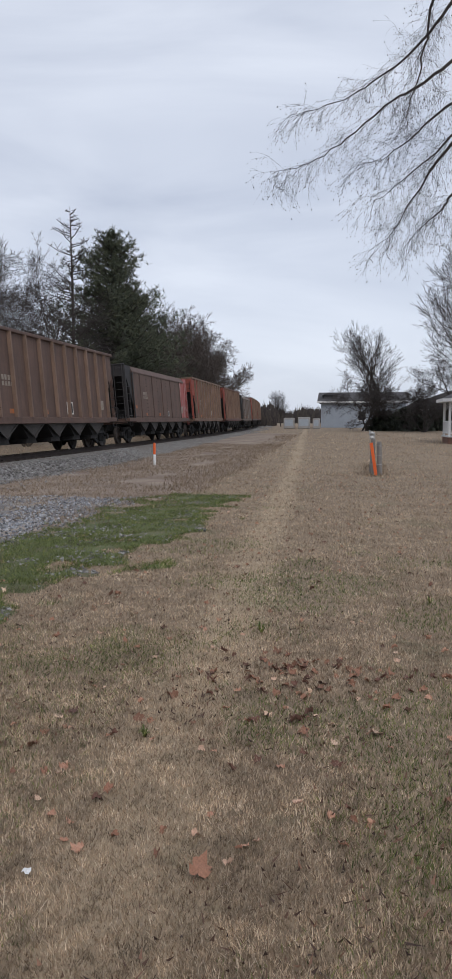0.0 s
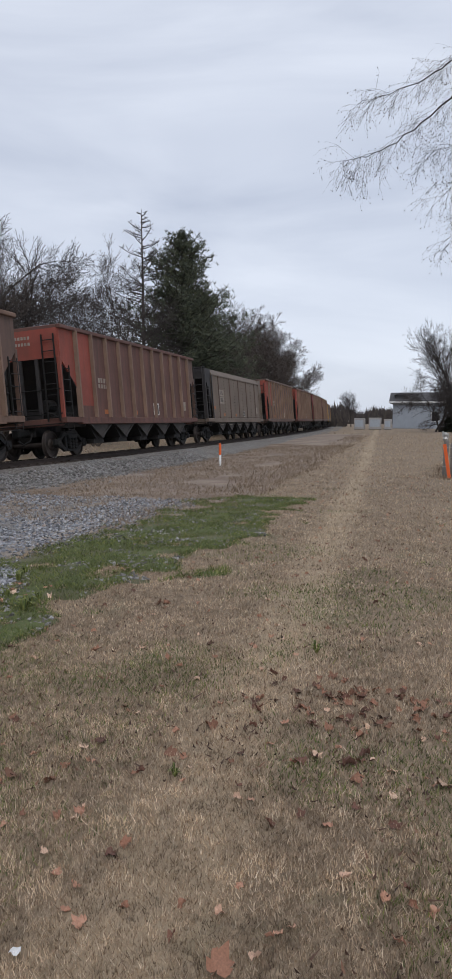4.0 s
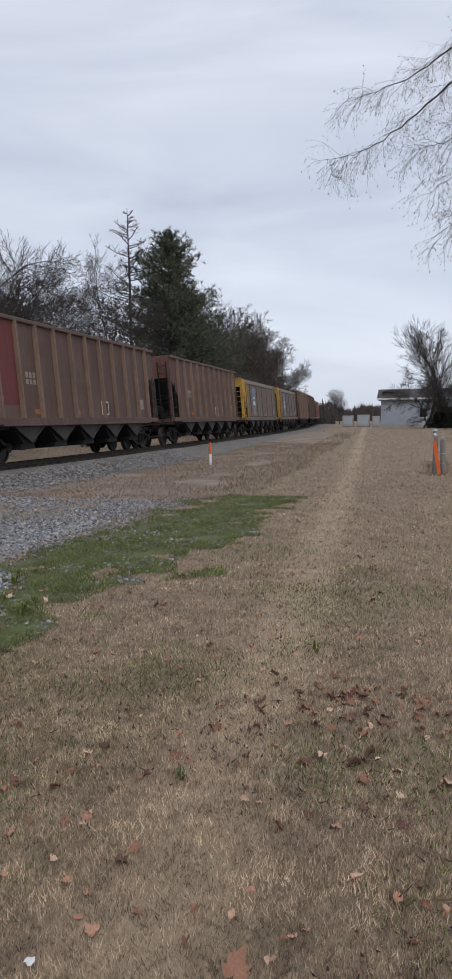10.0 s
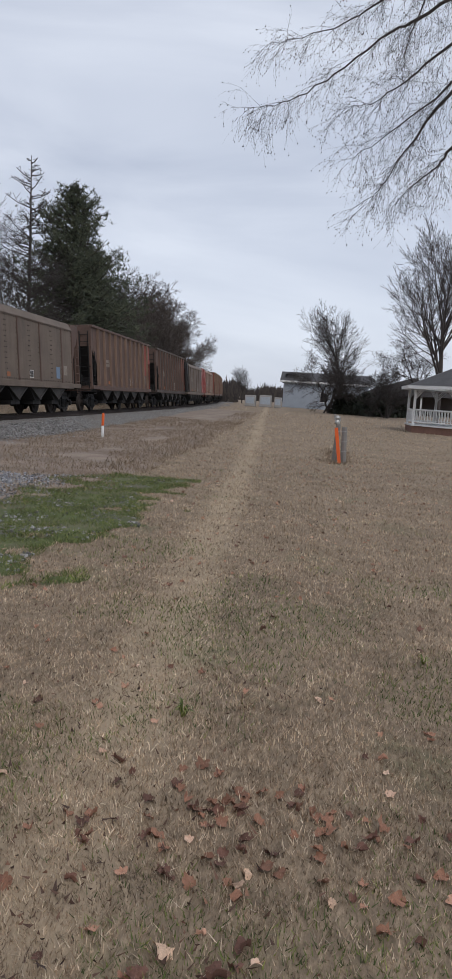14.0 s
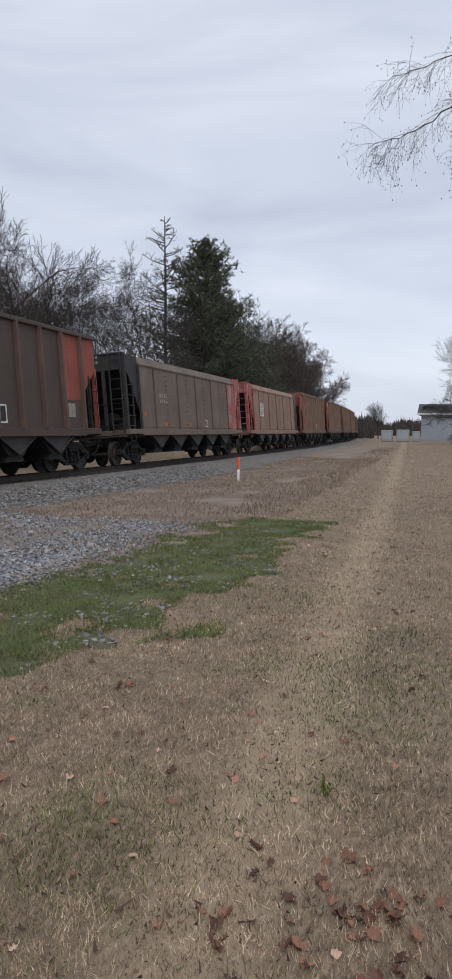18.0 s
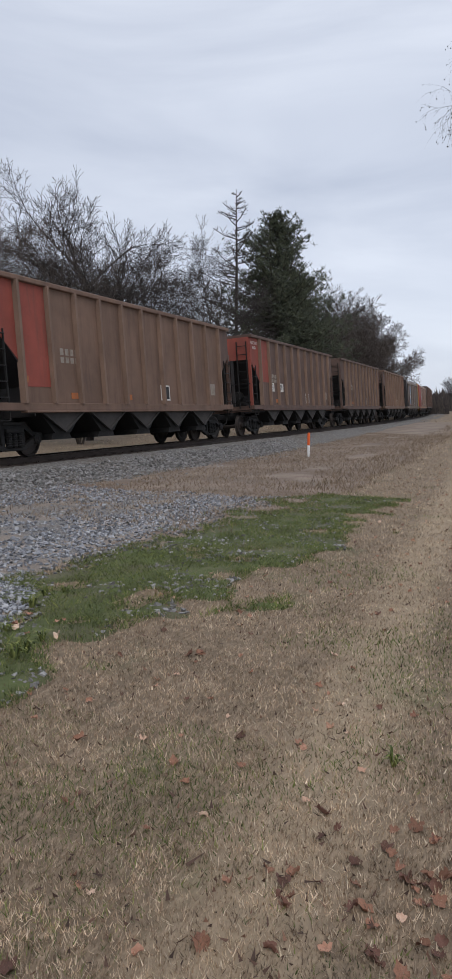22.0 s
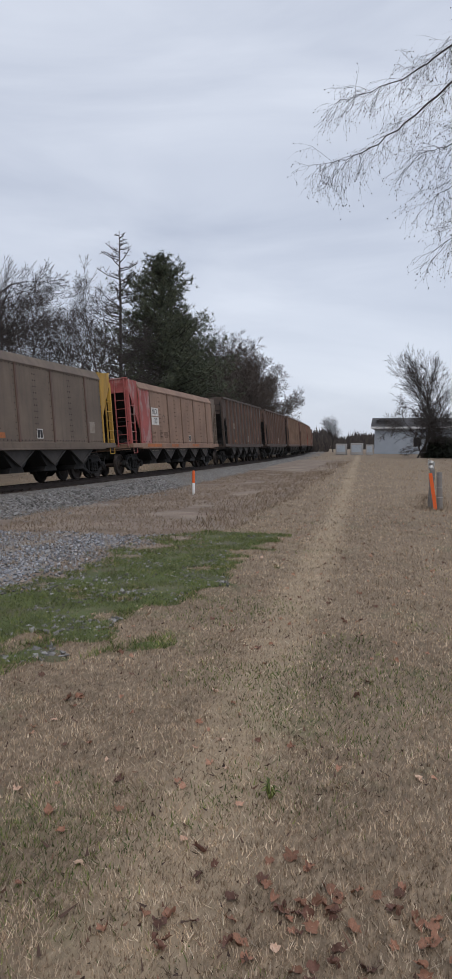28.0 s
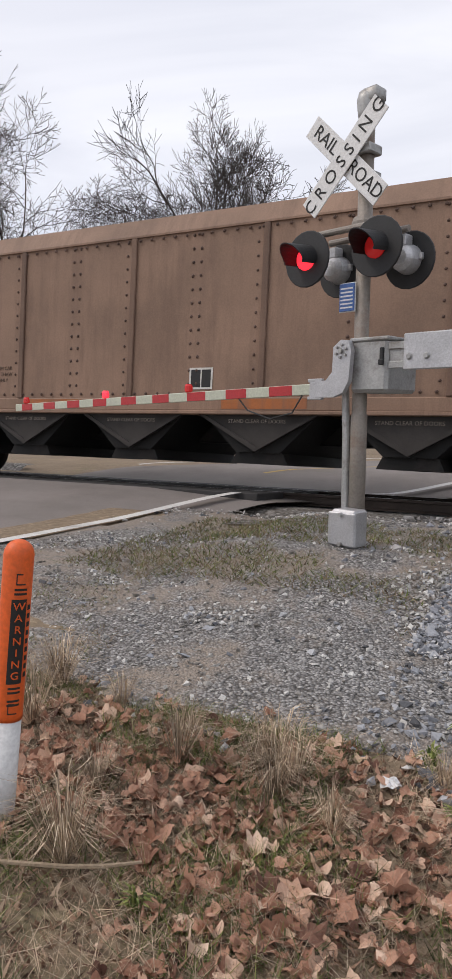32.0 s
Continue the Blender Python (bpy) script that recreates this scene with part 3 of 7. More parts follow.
BLACK = car_paint("black_car_paint", (0.028, 0.026, 0.027), (0.05, 0.04, 0.035), 0.4)
BLUE = car_paint("faded_blue_car_paint", (0.16, 0.23, 0.32), (0.14, 0.12, 0.10), 0.35)
BLAZE = car_paint("orange_stripe_paint", (0.42, 0.13, 0.035), (0.17, 0.10, 0.07), 0.6)
# Lighter brown for the ribs, with the light they catch put into it.
RIB = car_paint("lit_rib_paint", (0.20, 0.127, 0.09), (0.095, 0.06, 0.044), 0.45)
GRIME = surface("black_grimy_steel", (0.010, 0.0095, 0.009), 0.75, 0.2, scale=3, vary=0.5, grain=50, relief=0.3, dirt=(0.035, 0.028, 0.024), dirt_amount=0.3)
PLATE_DARK = surface("dusty_dark_hopper_plate", (0.04, 0.035, 0.032), 0.8, 0.1, scale=3, vary=0.4, grain=50, relief=0.2, dirt=(0.045, 0.038, 0.032), dirt_amount=0.4)
WHEEL = surface("dark_oily_wheel_steel", (0.05, 0.04, 0.035), 0.6, 0.5, scale=6, vary=0.3, grain=40, relief=0.2)
TREAD = surface("bright_wheel_tread", (0.5, 0.48, 0.45), 0.3, 0.9, scale=8, vary=0.1, grain=60, relief=0.05)
WHITE = surface("dirty_white_paint", (0.62, 0.60, 0.56), 0.8, scale=5, vary=0.12, grain=60, relief=0.05, dirt=(0.3, 0.27, 0.23), dirt_amount=0.25)
STENCIL = surface("faded_pale_stencil", (0.29, 0.25, 0.21), 0.8, scale=6, vary=0.2, grain=60, relief=0.02, dirt=(0.2, 0.16, 0.12), dirt_amount=0.5)
INK = surface("black_lettering", (0.02, 0.02, 0.02), 0.7, scale=8, vary=0.2, grain=60, relief=0.02)
COAL = surface("black_coal_load", (0.015, 0.015, 0.016), 0.6, scale=4, vary=0.5, grain=12, relief=1.0)

W, SILL0, SILL1, CHORD = 1.55, 1.10, 1.32, 3.72
LONG = {"S": (7.22, 6.12, 4.04, 6.05), "R": (6.95, 5.85, 4.24, 5.8)}  # half length, half side, height, bogie
S_POSTS = [-6.12, -4.75, -2.2, 0.0, 2.2, 4.75, 6.12]
R_POSTS = [-5.85 + 1.17 * k for k in range(11)]
POCKETS = [-4.26 + 2.13 * k for k in range(5)]


def rivet(mb, x, y, z, r=0.022):
    """A domed rivet head on a side face."""
    e = 1 if x > 0 else -1
    ring = [(x, y + r * math.cos(a), z + r * math.sin(a)) for a in (k * math.pi / 3 for k in range(6))]
    top = [(x + e * r * 0.8, y + 0.45 * r * math.cos(a), z + 0.45 * r * math.sin(a)) for a in (k * math.pi / 3 for k in range(6))]
    mb.add(ring + top, [(k, (k + 1) % 6, 6 + (k + 1) % 6, 6 + k) for k in range(6)] + [tuple(range(6, 12))])


def build_car_meshes():
    """The meshes that all cars share, by name; those of smooth and of ribbed cars begin with S_ and R_."""
    M = {}
    # smooth-sided body: a wall on each side that leans in above the chord
    wall = MB()
    side, tall = LONG["S"][1:3]
    for e in (1, -1):
        sec = [(e * (W - 0.06), SILL1), (e * W, SILL1), (e * W, CHORD), (e * (W + 0.03), CHORD), (e * (W + 0.03), CHORD + 0.03), (e * (W - 0.13), tall), (e * (W - 0.21), tall), (e * (W - 0.06), CHORD)]
        wall.prism(sec if e > 0 else sec[::-1], -side, side, "y")
    M["s_wall"] = wall
    side, tall = LONG["R"][1:3]
    flat = MB()
    for e in (1, -1):
        x0, x1 = sorted((e * (W - 0.10), e * (W - 0.04)))
        flat.box(x0, x1, -side, side, SILL1, tall + 0.02)
    M["r_wall"] = flat
    chord = MB()
    half = LONG["R"][0]
    for e in (1, -1):
        x0, x1 = sorted((e * (W - 0.13), e * (W + 0.05)))
        chord.box(x0, x1, -half, half, tall - 0.02, tall + 0.11, 0.02)
    for y in (-half, half - 0.1):
        chord.box(-W + 0.14, W - 0.14, y, y + 0.1, tall - 0.02, tall + 0.11, 0.02)
    M["top_chord"] = chord
    for kind, (half, side, tall, _) in LONG.items():
        M[kind + "_coal"] = MB().prism([(-W + 0.32, tall - 0.25), (W - 0.32, tall - 0.25), (0.5, tall + 0.02), (-0.5, tall + 0.02)], -half + 0.6, half - 0.6, "y")
        sill = MB()
        for e in (1, -1):
            x0, x1 = sorted((e * (W - 0.14), e * (W + 0.02)))
            sill.box(x0, x1, -half, half, SILL0 + 0.03, SILL1, 0.015)
            x0, x1 = sorted((e * (W - 0.16), e * (W + 0.05)))
            sill.box(x0, x1, -side, side, SILL0 - 0.02, SILL0 + 0.035, 0.01)
        for y in (-half, half - 0.16):
            sill.box(-W + 0.15, W - 0.15, y, y + 0.16, SILL0 - 0.05, SILL1 - 0.02, 0.015)
        M[kind + "_side_sill"] = sill
        # ends: sheet across the top, gussets on the sides, slope sheet behind
        high, low, edge = (3.5, 2.0, 3.66) if kind == "S" else (3.3, 2.3, 3.25)
        for nm, e in (("near", -1), ("far", 1)):
            m = MB()
            y0, y1 = sorted((e * half, e * (half - 0.05)))
            m.box(-W + 0.08, W - 0.08, y0, y1, high - 0.02, tall)
            if kind == "S":
                y0, y1 = sorted((e * (half + 0.05), e * (half - 0.12)))
                m.box(-W + 0.05, W - 0.05, y0, y1, tall, tall + 0.06, 0.015)
            M[kind + "_end_sheet_" + nm] = m
            poly = [(e * side, tall - 0.01), (e * side, low), (e * (half - 0.05), edge), (e * (half - 0.05), tall - 0.01)]
            M[kind + "_gusset_" + nm] = MB().prism(poly, -0.025, 0.025, "x")
            m = MB()
            m.prism([(e * (half - 0.06), high), (e * (half - 0.06), high + 0.1), (e * (side - 1.17), 1.12), (e * (side - 1.17), 1.02)], -W + 0.06, W - 0.06, "x")
            m.box(-0.45, 0.45, *sorted((e * (side - 1.22), e * (side - 0.12))), 0.7, 1.5)
            # Added upright sheet, no real car part: it blocks light through the end.
            m.box(-W + 0.12, W - 0.12, *sorted((e * (side - 0.5), e * (side - 0.46))), 1.0, 2.2)
            M[kind + "_slope_sheet_" + nm] = m
            m = MB()
            for z in (1.45, 2.25):
                m.tube([(-W + 0.1, e * (half + 0.03), z), (W - 0.1, e * (half + 0.03), z)], 0.018, 6)
            M[kind + "_grab_rail_" + nm] = m
        M[kind + "_end_post"] = MB().box(-0.06, 0.06, -0.05, 0.05, SILL1 - 0.02, high, 0.01)
        M[kind + "_corner_post"] = MB().box(-0.07, 0.07, -0.06, 0.06, SILL1 - 0.02, edge + 0.05, 0.015)
        M[kind + "_centre_sill"] = MB().box(-0.3, 0.3, -half + 0.1, half - 0.1, 0.72, 1.06, 0.02)
        M[kind + "_end_platform"] = MB().box(-W + 0.06, W - 0.06, -half - 0.02, -half + 0.3, SILL0, SILL0 + 0.03)
        M[kind + "_brake_cylinder"] = MB().lathe([(0.0, 0), (0.2, 0.02), (0.22, 0.1), (0.22, 0.5), (0.15, 0.58), (0.05, 0.6)], "y", (0.55, -half + 0.4, 1.75), 12).box(0.25, 1.0, -half + 0.5, -half + 0.85, 1.3, 1.55, 0.02).tube([(-0.6, -half + 0.35, 1.7), (0.5, -half + 0.4, 1.6), (1.1, -half + 0.3, 1.35)], 0.03, 6).lathe([(0.05, 0.0), (0.24, 0.01), (0.26, 0.03), (0.24, 0.05)], "y", (-0.75, -half - 0.1, 2.6), 16)
    lad = MB()
    for y in (-0.24, 0.24):
        lad.box(-0.03, 0.03, y - 0.02, y + 0.02, 0.0, 1.72, 0.006)
    for k in range(5):
        lad.tube([(0.045, -0.24, 0.12 + 0.37 * k), (0.045, 0.24, 0.12 + 0.37 * k)], 0.016, 6)
    lad.tube([(0.04, -0.24, 0.0), (0.04, -0.2, -0.42), (0.04, 0.2, -0.42), (0.04, 0.24, 0.0)], 0.018, 6)
    M["ladder"] = lad
    tall = MB()
    for x in (-0.22, 0.22):
        tall.box(x - 0.02, x + 0.02, -0.03, 0.03, 0.0, 2.85, 0.006)
    for k in range(8):
        tall.tube([(-0.22, 0.0, 0.14 + 0.36 * k), (0.22, 0.0, 0.14 + 0.36 * k)], 0.015, 6)
    M["end_ladder"] = tall
    M["s_post"] = MB().box(-0.015, 0.035, -0.05, 0.05, SILL1, CHORD, 0.012)
    M["r_post"] = MB().prism([(-0.05, -0.07), (0.11, -0.045), (0.11, 0.045), (-0.05, 0.07)], SILL1 - 0.01, LONG["R"][2], "z")
    r = MB()
    side = LONG["S"][1]
    for e in (1, -1):
        for k in range(60):
            y = -side + 0.1 + k * (2 * side - 0.2) / 59
            rivet(r, e * (W + 0.02), y, CHORD - 0.05, 0.026)
            rivet(r, e * (W + 0.015), y, SILL1 + 0.06, 0.026)
        for y in S_POSTS:
            for k in range(12):
                rivet(r, e * W, y - (0.13 if abs(y) < 6 else math.copysign(0.1, y)), SILL1 + 0.2 + 0.195 * k, 0.023)
        for a, b in zip(S_POSTS[1:-2], S_POSTS[2:-1]):
            for k in range(12):
                for q in (-0.065, 0.065):
                    rivet(r, e * W, (a + b) / 2 + q, SILL1 + 0.2 + 0.195 * k, 0.027)
    M["rivets"] = r
    # hopper pockets: a V across the car with a pale triangular face, and the chute below it
    face = MB()
    for e in (1,):
        x0, x1 = sorted((e * (W - 0.06), e * (W - 0.1)))
        face.prism([(-0.86, SILL0 - 0.02), (0.0, 0.64), (0.86, SILL0 - 0.02)], x0, x1, "x")
        x0, x1 = sorted((e * (W - 0.03), e * (W - 0.09)))
        for q in (1, -1):
            face.prism([(q * 0.92, SILL0 - 0.02), (q * 0.82, SILL0 - 0.02), (0.0, 0.65), (0.0, 0.57)], x0, x1, "x")
    M["pocket_face"] = face
    ch = MB()
    ch.prism([(-0.9, SILL0), (0.9, SILL0), (0.34, 0.56), (-0.34, 0.56)], -W + 0.14, W - 0.14, "x")
    ch.prism([(-0.36, 0.56), (0.36, 0.56), (0.44, 0.40), (-0.44, 0.40)], -W + 0.2, W - 0.2, "x")
    M["pocket_chute"] = ch
    # bogie
    fr = MB()
    fr.prism([(-1.12, 0.42), (-1.12, 0.60), (-0.72, 0.64), (-0.42, 0.88), (0.42, 0.88), (0.72, 0.64), (1.12, 0.60), (1.12, 0.42), (0.80, 0.48), (0.40, 0.74), (-0.40, 0.74), (-0.80, 0.48)], -0.05, 0.05, "x")
    fr.prism([(-0.98, 0.44), (-0.42, 0.18), (0.42, 0.18), (0.98, 0.44), (0.80, 0.50), (0.38, 0.29), (-0.38, 0.29), (-0.80, 0.50)], -0.06, 0.06, "x")
    for e in (1, -1):
        fr.box(-0.05, 0.06, e * 0.37 - 0.06, e * 0.37 + 0.06, 0.24, 0.80, 0.015)
    for e in (1, -1):
        fr.lathe([(0.13, -0.09), (0.14, -0.06), (0.14, 0.10), (0.10, 0.13)], "x", (0.0, e * 0.89, 0.457), 10)
        fr.lathe([(0.0, 0.15), (0.05, 0.15), (0.06, 0.13), (0.10, 0.12)], "x", (0.0, e * 0.89, 0.457), 8)
    fr.box(-0.02, 0.09, -0.36, 0.36, 0.18, 0.26, 0.015)
    fr.box(-0.02, 0.09, -0.36, 0.36, 0.80, 0.88, 0.015)
    M["side_frame"] = fr
    sp = MB()
    for y in (-0.2, 0.0, 0.2):
        sp.lathe([(0.055, 0.26)] + [(0.085 if k % 2 else 0.068, 0.28 + 0.028 * k) for k in range(12)] + [(0.055, 0.62)], "z", (0.075, y, 0), 8)
    sp.box(0.0, 0.14, -0.32, 0.32, 0.62, 0.74, 0.02)
    M["spring_nest"] = sp
    M["bolster"] = MB().box(-1.0, 1.0, -0.2, 0.2, 0.55, 0.86, 0.03)
    wh = MB()
    for e in (1, -1):
        prof = [(0.08, 0.66), (0.2, 0.68), (0.30, 0.70), (0.38, 0.675), (0.48, 0.675), (0.485, 0.70), (0.459, 0.715), (0.452, 0.80), (0.40, 0.81), (0.38, 0.77), (0.20, 0.75), (0.15, 0.80), (0.08, 0.82)]
        wh.lathe([(r_, e * h) for r_, h in prof], "x", (0, 0, 0), 24)
    wh.lathe([(0.085, -1.02), (0.085, 1.02)], "x", (0, 0, 0), 10)
    M["wheelset"] = wh
    td = MB()
    for e in (1, -1):
        td.lathe([(0.462, e * 0.716), (0.4565, e * 0.795)], "x", (0, 0, 0), 24)
        td.lathe([(0.405, e * 0.812), (0.445, e * 0.812)], "x", (0, 0, 0), 24)
    td.f = [q for q in td.f if len(q) == 4]
    M["tread"] = td
    cp = MB()
    cp.box(-0.1, 0.1, -0.42, 0.25, 0.78, 0.98, 0.03).box(-0.17, 0.13, -0.52, -0.3, 0.72, 1.03, 0.05)
    cp.tube([(0.25, 0.1, 0.85), (0.28, -0.15, 0.6), (0.2, -0.4, 0.5), (0.05, -0.5, 0.62)], 0.03, 6)
    M["coupler"] = cp
    for k in range(4):
        x0, x1, z0, z1 = ((0.0, 0.42, 0.0, 0.42), (0, 0.55, 0, 0.22), (0, 0.5, 0, 0.5), (0, 0.3, 0, 0.16))[k]
        M["placard%d" % k] = MB().box(0.0, 0.006, x0, x1, z0, z1)
    frame_ = MB().box(0.0, 0.008, 0, 0.62, 0, 0.045).box(0, 0.008, 0, 0.62, 0.455, 0.5).box(0, 0.008, 0, 0.045, 0.045, 0.455).box(0, 0.008, 0.575, 0.62, 0.045, 0.455).box(0, 0.008, 0.3, 0.33, 0.045, 0.455)
    M["data_frame"] = frame_
    M["data_back"] = MB().box(-0.002, 0.004, 0.02, 0.6, 0.02, 0.48)
    bars = MB()
    for k in range(3):
        for q in range(6):
            a = 0.24 * q
            bars.box(0, 0.005, a, a + 0.16 + 0.04 * ((k + q) % 2), 0.16 * k, 0.16 * k + 0.07)
    M["stencil_bars"] = bars
    mk = MB()
    for q in range(4):
        mk.box(0, 0.005, 0.3 * q, 0.3 * q + 0.2, 0.32, 0.60).box(0, 0.005, 0.3 * q, 0.3 * q + 0.2, 0.0, 0.24)
    M["number_bars"] = mk
    door = MB()
    for q in range(7):
        door.box(0, 0.004, 0.09 * q - 0.3, 0.09 * q - 0.24, 0, 0.035)
    M["warning_bars"] = door
    end = MB()
    for q in range(5):
        end.box(0.12 * q, 0.12 * q + 0.08, -0.006, 0, 0, 0.1)
    M["end_number_bars"] = end
    return {k: v.mesh(k) for k, v in M.items()}


CM = build_car_meshes()


def lettering(name, text, size, material, parent, at, label="", bold=0.0):
    """Raised letters, turned into a mesh."""
    cu = bpy.data.curves.new(name, "FONT")
    cu.body, cu.size, cu.extrude, cu.align_x, cu.align_y = text, size, 0.002, "CENTER", "CENTER"
    cu.resolution_u, cu.offset = 3, bold
    tmp = bpy.data.objects.new(name, cu)
    me = bpy.data.meshes.new_from_object(tmp)
    bpy.data.objects.remove(tmp)
    me.materials.clear()
    me.materials.append(material)
    ob = new(name, me)
    ob.parent = parent
    ob.matrix_basis = at
    if label:
        tagged(ob, label)
    return ob


FACE_X = Matrix(((0, 0, 1, 0), (1, 0, 0, 0), (0, 1, 0, 0), (0, 0, 0, 1)))
FACE_Y = Matrix(((1, 0, 0, 0), (0, 0, -1, 0), (0, 1, 0, 0), (0, 0, 0, 1)))


def bogie(car, y, wheels):
    b = part("bogie", CM["bolster"], GRIME, car, at=(0, y, 0))
    for sx in (1, -1):
        part("side_frame", CM["side_frame"], GRIME, b, at=pose(sx * 1.0, 0, 0, 0, 0, 0 if sx > 0 else 180))
        part("spring_nest", CM["spring_nest"], GRIME, b, at=pose(sx * 1.0, 0, 0, 0, 0, 0 if sx > 0 else 180))
    for dy in (-0.89, 0.89):
        w = part("wheelset", CM["wheelset"], WHEEL, b, at=(0, dy, 0.457))
        wheels.append((w, dy))
    return b


def freight_car(kind, body, near, far, label, sill=None, posts=None, trims=()):
    """A covered or ribbed coal hopper; near and far are the paints of its two ends."""
    car = thing("hopper_car", label, "freight car", group="cars of the coal train")
    wheels = []
    sill = sill or body
    if kind == "S":
        part("body_side", CM["s_wall"], body, car)
        for y in S_POSTS:
            for e in (1, -1):
                part("side_post", CM["s_post"], (DUST if body is TAN else BROWN) if abs(y) < 6 else (near if y < 0 else far), car, at=pose(e * W, y, 0, 0, 0, 0 if e > 0 else 180))
        tagged(part("rivets", CM["rivets"], BROWN if body is TAN else DARK, car, "rows of rivet heads"), kind="stuff")
    else:
        part("body_side", CM["r_wall"], body, car)
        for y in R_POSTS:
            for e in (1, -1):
                # Ribs are painted lighter than the panels, in place of light on them.
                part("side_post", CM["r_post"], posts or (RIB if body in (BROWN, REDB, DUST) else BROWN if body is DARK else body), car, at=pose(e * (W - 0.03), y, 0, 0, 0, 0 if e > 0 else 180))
        part("top_chord", CM["top_chord"], posts or body, car)
    half, _, _, truck = LONG[kind]
    part("coal_load", CM[kind + "_coal"], COAL, car)
    part("side_sill", CM[kind + "_side_sill"], sill, car)
    for nm, paint in (("near", near), ("far", far)):
        part("end_sheet", CM[kind + "_end_sheet_" + nm], paint, car)
        for sx in (1, -1):
            part("gusset", CM[kind + "_gusset_" + nm], paint, car, at=(sx * (W - 0.075), 0, 0))
        part("slope_sheet", CM[kind + "_slope_sheet_" + nm], BLACK if kind == "R" else GRIME, car)
        part("grab_rail", CM[kind + "_grab_rail_" + nm], GRIME, car)
        e = -1 if nm == "near" else 1
        for x in (-0.62, 0.0, 0.62):
            # Red ends get darker red-brown posts: shade in the end put into paint.
            part("end_post", CM[kind + "_end_post"], paint if kind == "S" and paint is not RED else REDB if paint is RED else BLACK, car, at=(x, e * (half - 0.05), 0))
        for x in (-W + 0.1, W - 0.1):
            part("corner_post", CM[kind + "_corner_post"], paint, car, at=(x, e * (half - 0.05), 0))
        part("end_platform", CM[kind + "_end_platform"], GRIME, car, at=pose(0, 0, 0, 0, 0, 0 if e < 0 else 180))
        part("coupler", CM["coupler"], GRIME, car, at=pose(0, e * (half + 0.1), 0, 0, 0, 0 if e < 0 else 180))
        for sx in (1, -1):
            part("ladder", CM["ladder"], paint if kind == "S" else GRIME, car, at=(sx * (W - 0.05), e * (half - 0.32), SILL1))
        part("end_ladder", CM["end_ladder"], paint if kind == "S" else GRIME, car, at=(e * -1.15, e * (half + 0.07), SILL0 + 0.1))
    part("brake_cylinder", CM[kind + "_brake_cylinder"], GRIME, car)
    part("centre_sill", CM[kind + "_centre_sill"], GRIME, car)
    for y in POCKETS:
        pk = part("hopper_pocket", CM["pocket_chute"], GRIME, car, at=(0, y, 0))
        for a in (0, 180):
            part("pocket_face", CM["pocket_face"], PLATE_DARK, pk, at=pose(0, 0, 0, 0, 0, a))
    for y in (-truck, truck):
        bogie(car, y, wheels)
    return car, wheels


def near_side(kind):
    return W + 0.004 if kind == "S" else W - 0.036


def decorate(car, kind, placards=True, bars=True, end_marks=True, reflectors=True):
    x = near_side(kind)
    if placards:
        d = part("data_panel", CM["data_back"], INK, car, at=Matrix.Translation((x, 1.05, SILL1 + 0.12)) @ Matrix.Scale(0.62 if kind == "S" else 1.0, 4))
        part("data_frame", CM["data_frame"], WHITE, d)
        if not reflectors:
            return
        part("placard", CM["placard0"], STENCIL, car, "small pale placard", at=(x, 4.95, SILL1 + 0.35))
        part("placard", CM["placard3"], BLAZE, car, "small orange reflector", at=(x, -5.9, SILL1 + 0.5))
        part("placard", CM["placard3"], BLAZE, car, "small orange reflector", at=(x, -3.9, SILL1 + 0.12))
        part("placard", CM["placard3"], BLAZE, car, "small orange reflector", at=(x, -1.1, SILL1 + 0.12))
    if bars:
        tagged(part("number_bars", CM["number_bars"], STENCIL, car, "faded car number", at=Matrix.Translation((x, -4.25, SILL1 + 1.05)) @ Matrix.Diagonal((1, 0.72, 0.62, 1))), kind="stuff")
    if end_marks:
        tagged(part("end_stencil", CM["end_number_bars"], STENCIL, car, at=(-0.1, -LONG[kind][0] - 0.004, 3.95)), kind="stuff")
        tagged(part("end_stencil", CM["end_number_bars"], STENCIL, car, at=(-0.1, -LONG[kind][0] - 0.004, 3.75)), kind="stuff")


def end_panel(car, kind, material, y0, y1, z0=SILL1 + 0.01, z1=None, label="", extra=0.0):
    """A panel of other paint on the side that faces the road."""
    x = near_side(kind) + extra
    z1 = z1 or (CHORD - 0.01 if kind == "S" else LONG["R"][2] - 0.03)
    return part("painted_panel", MB().box(x - 0.002, x + 0.004, y0, y1, z0, z1), material, car, label)


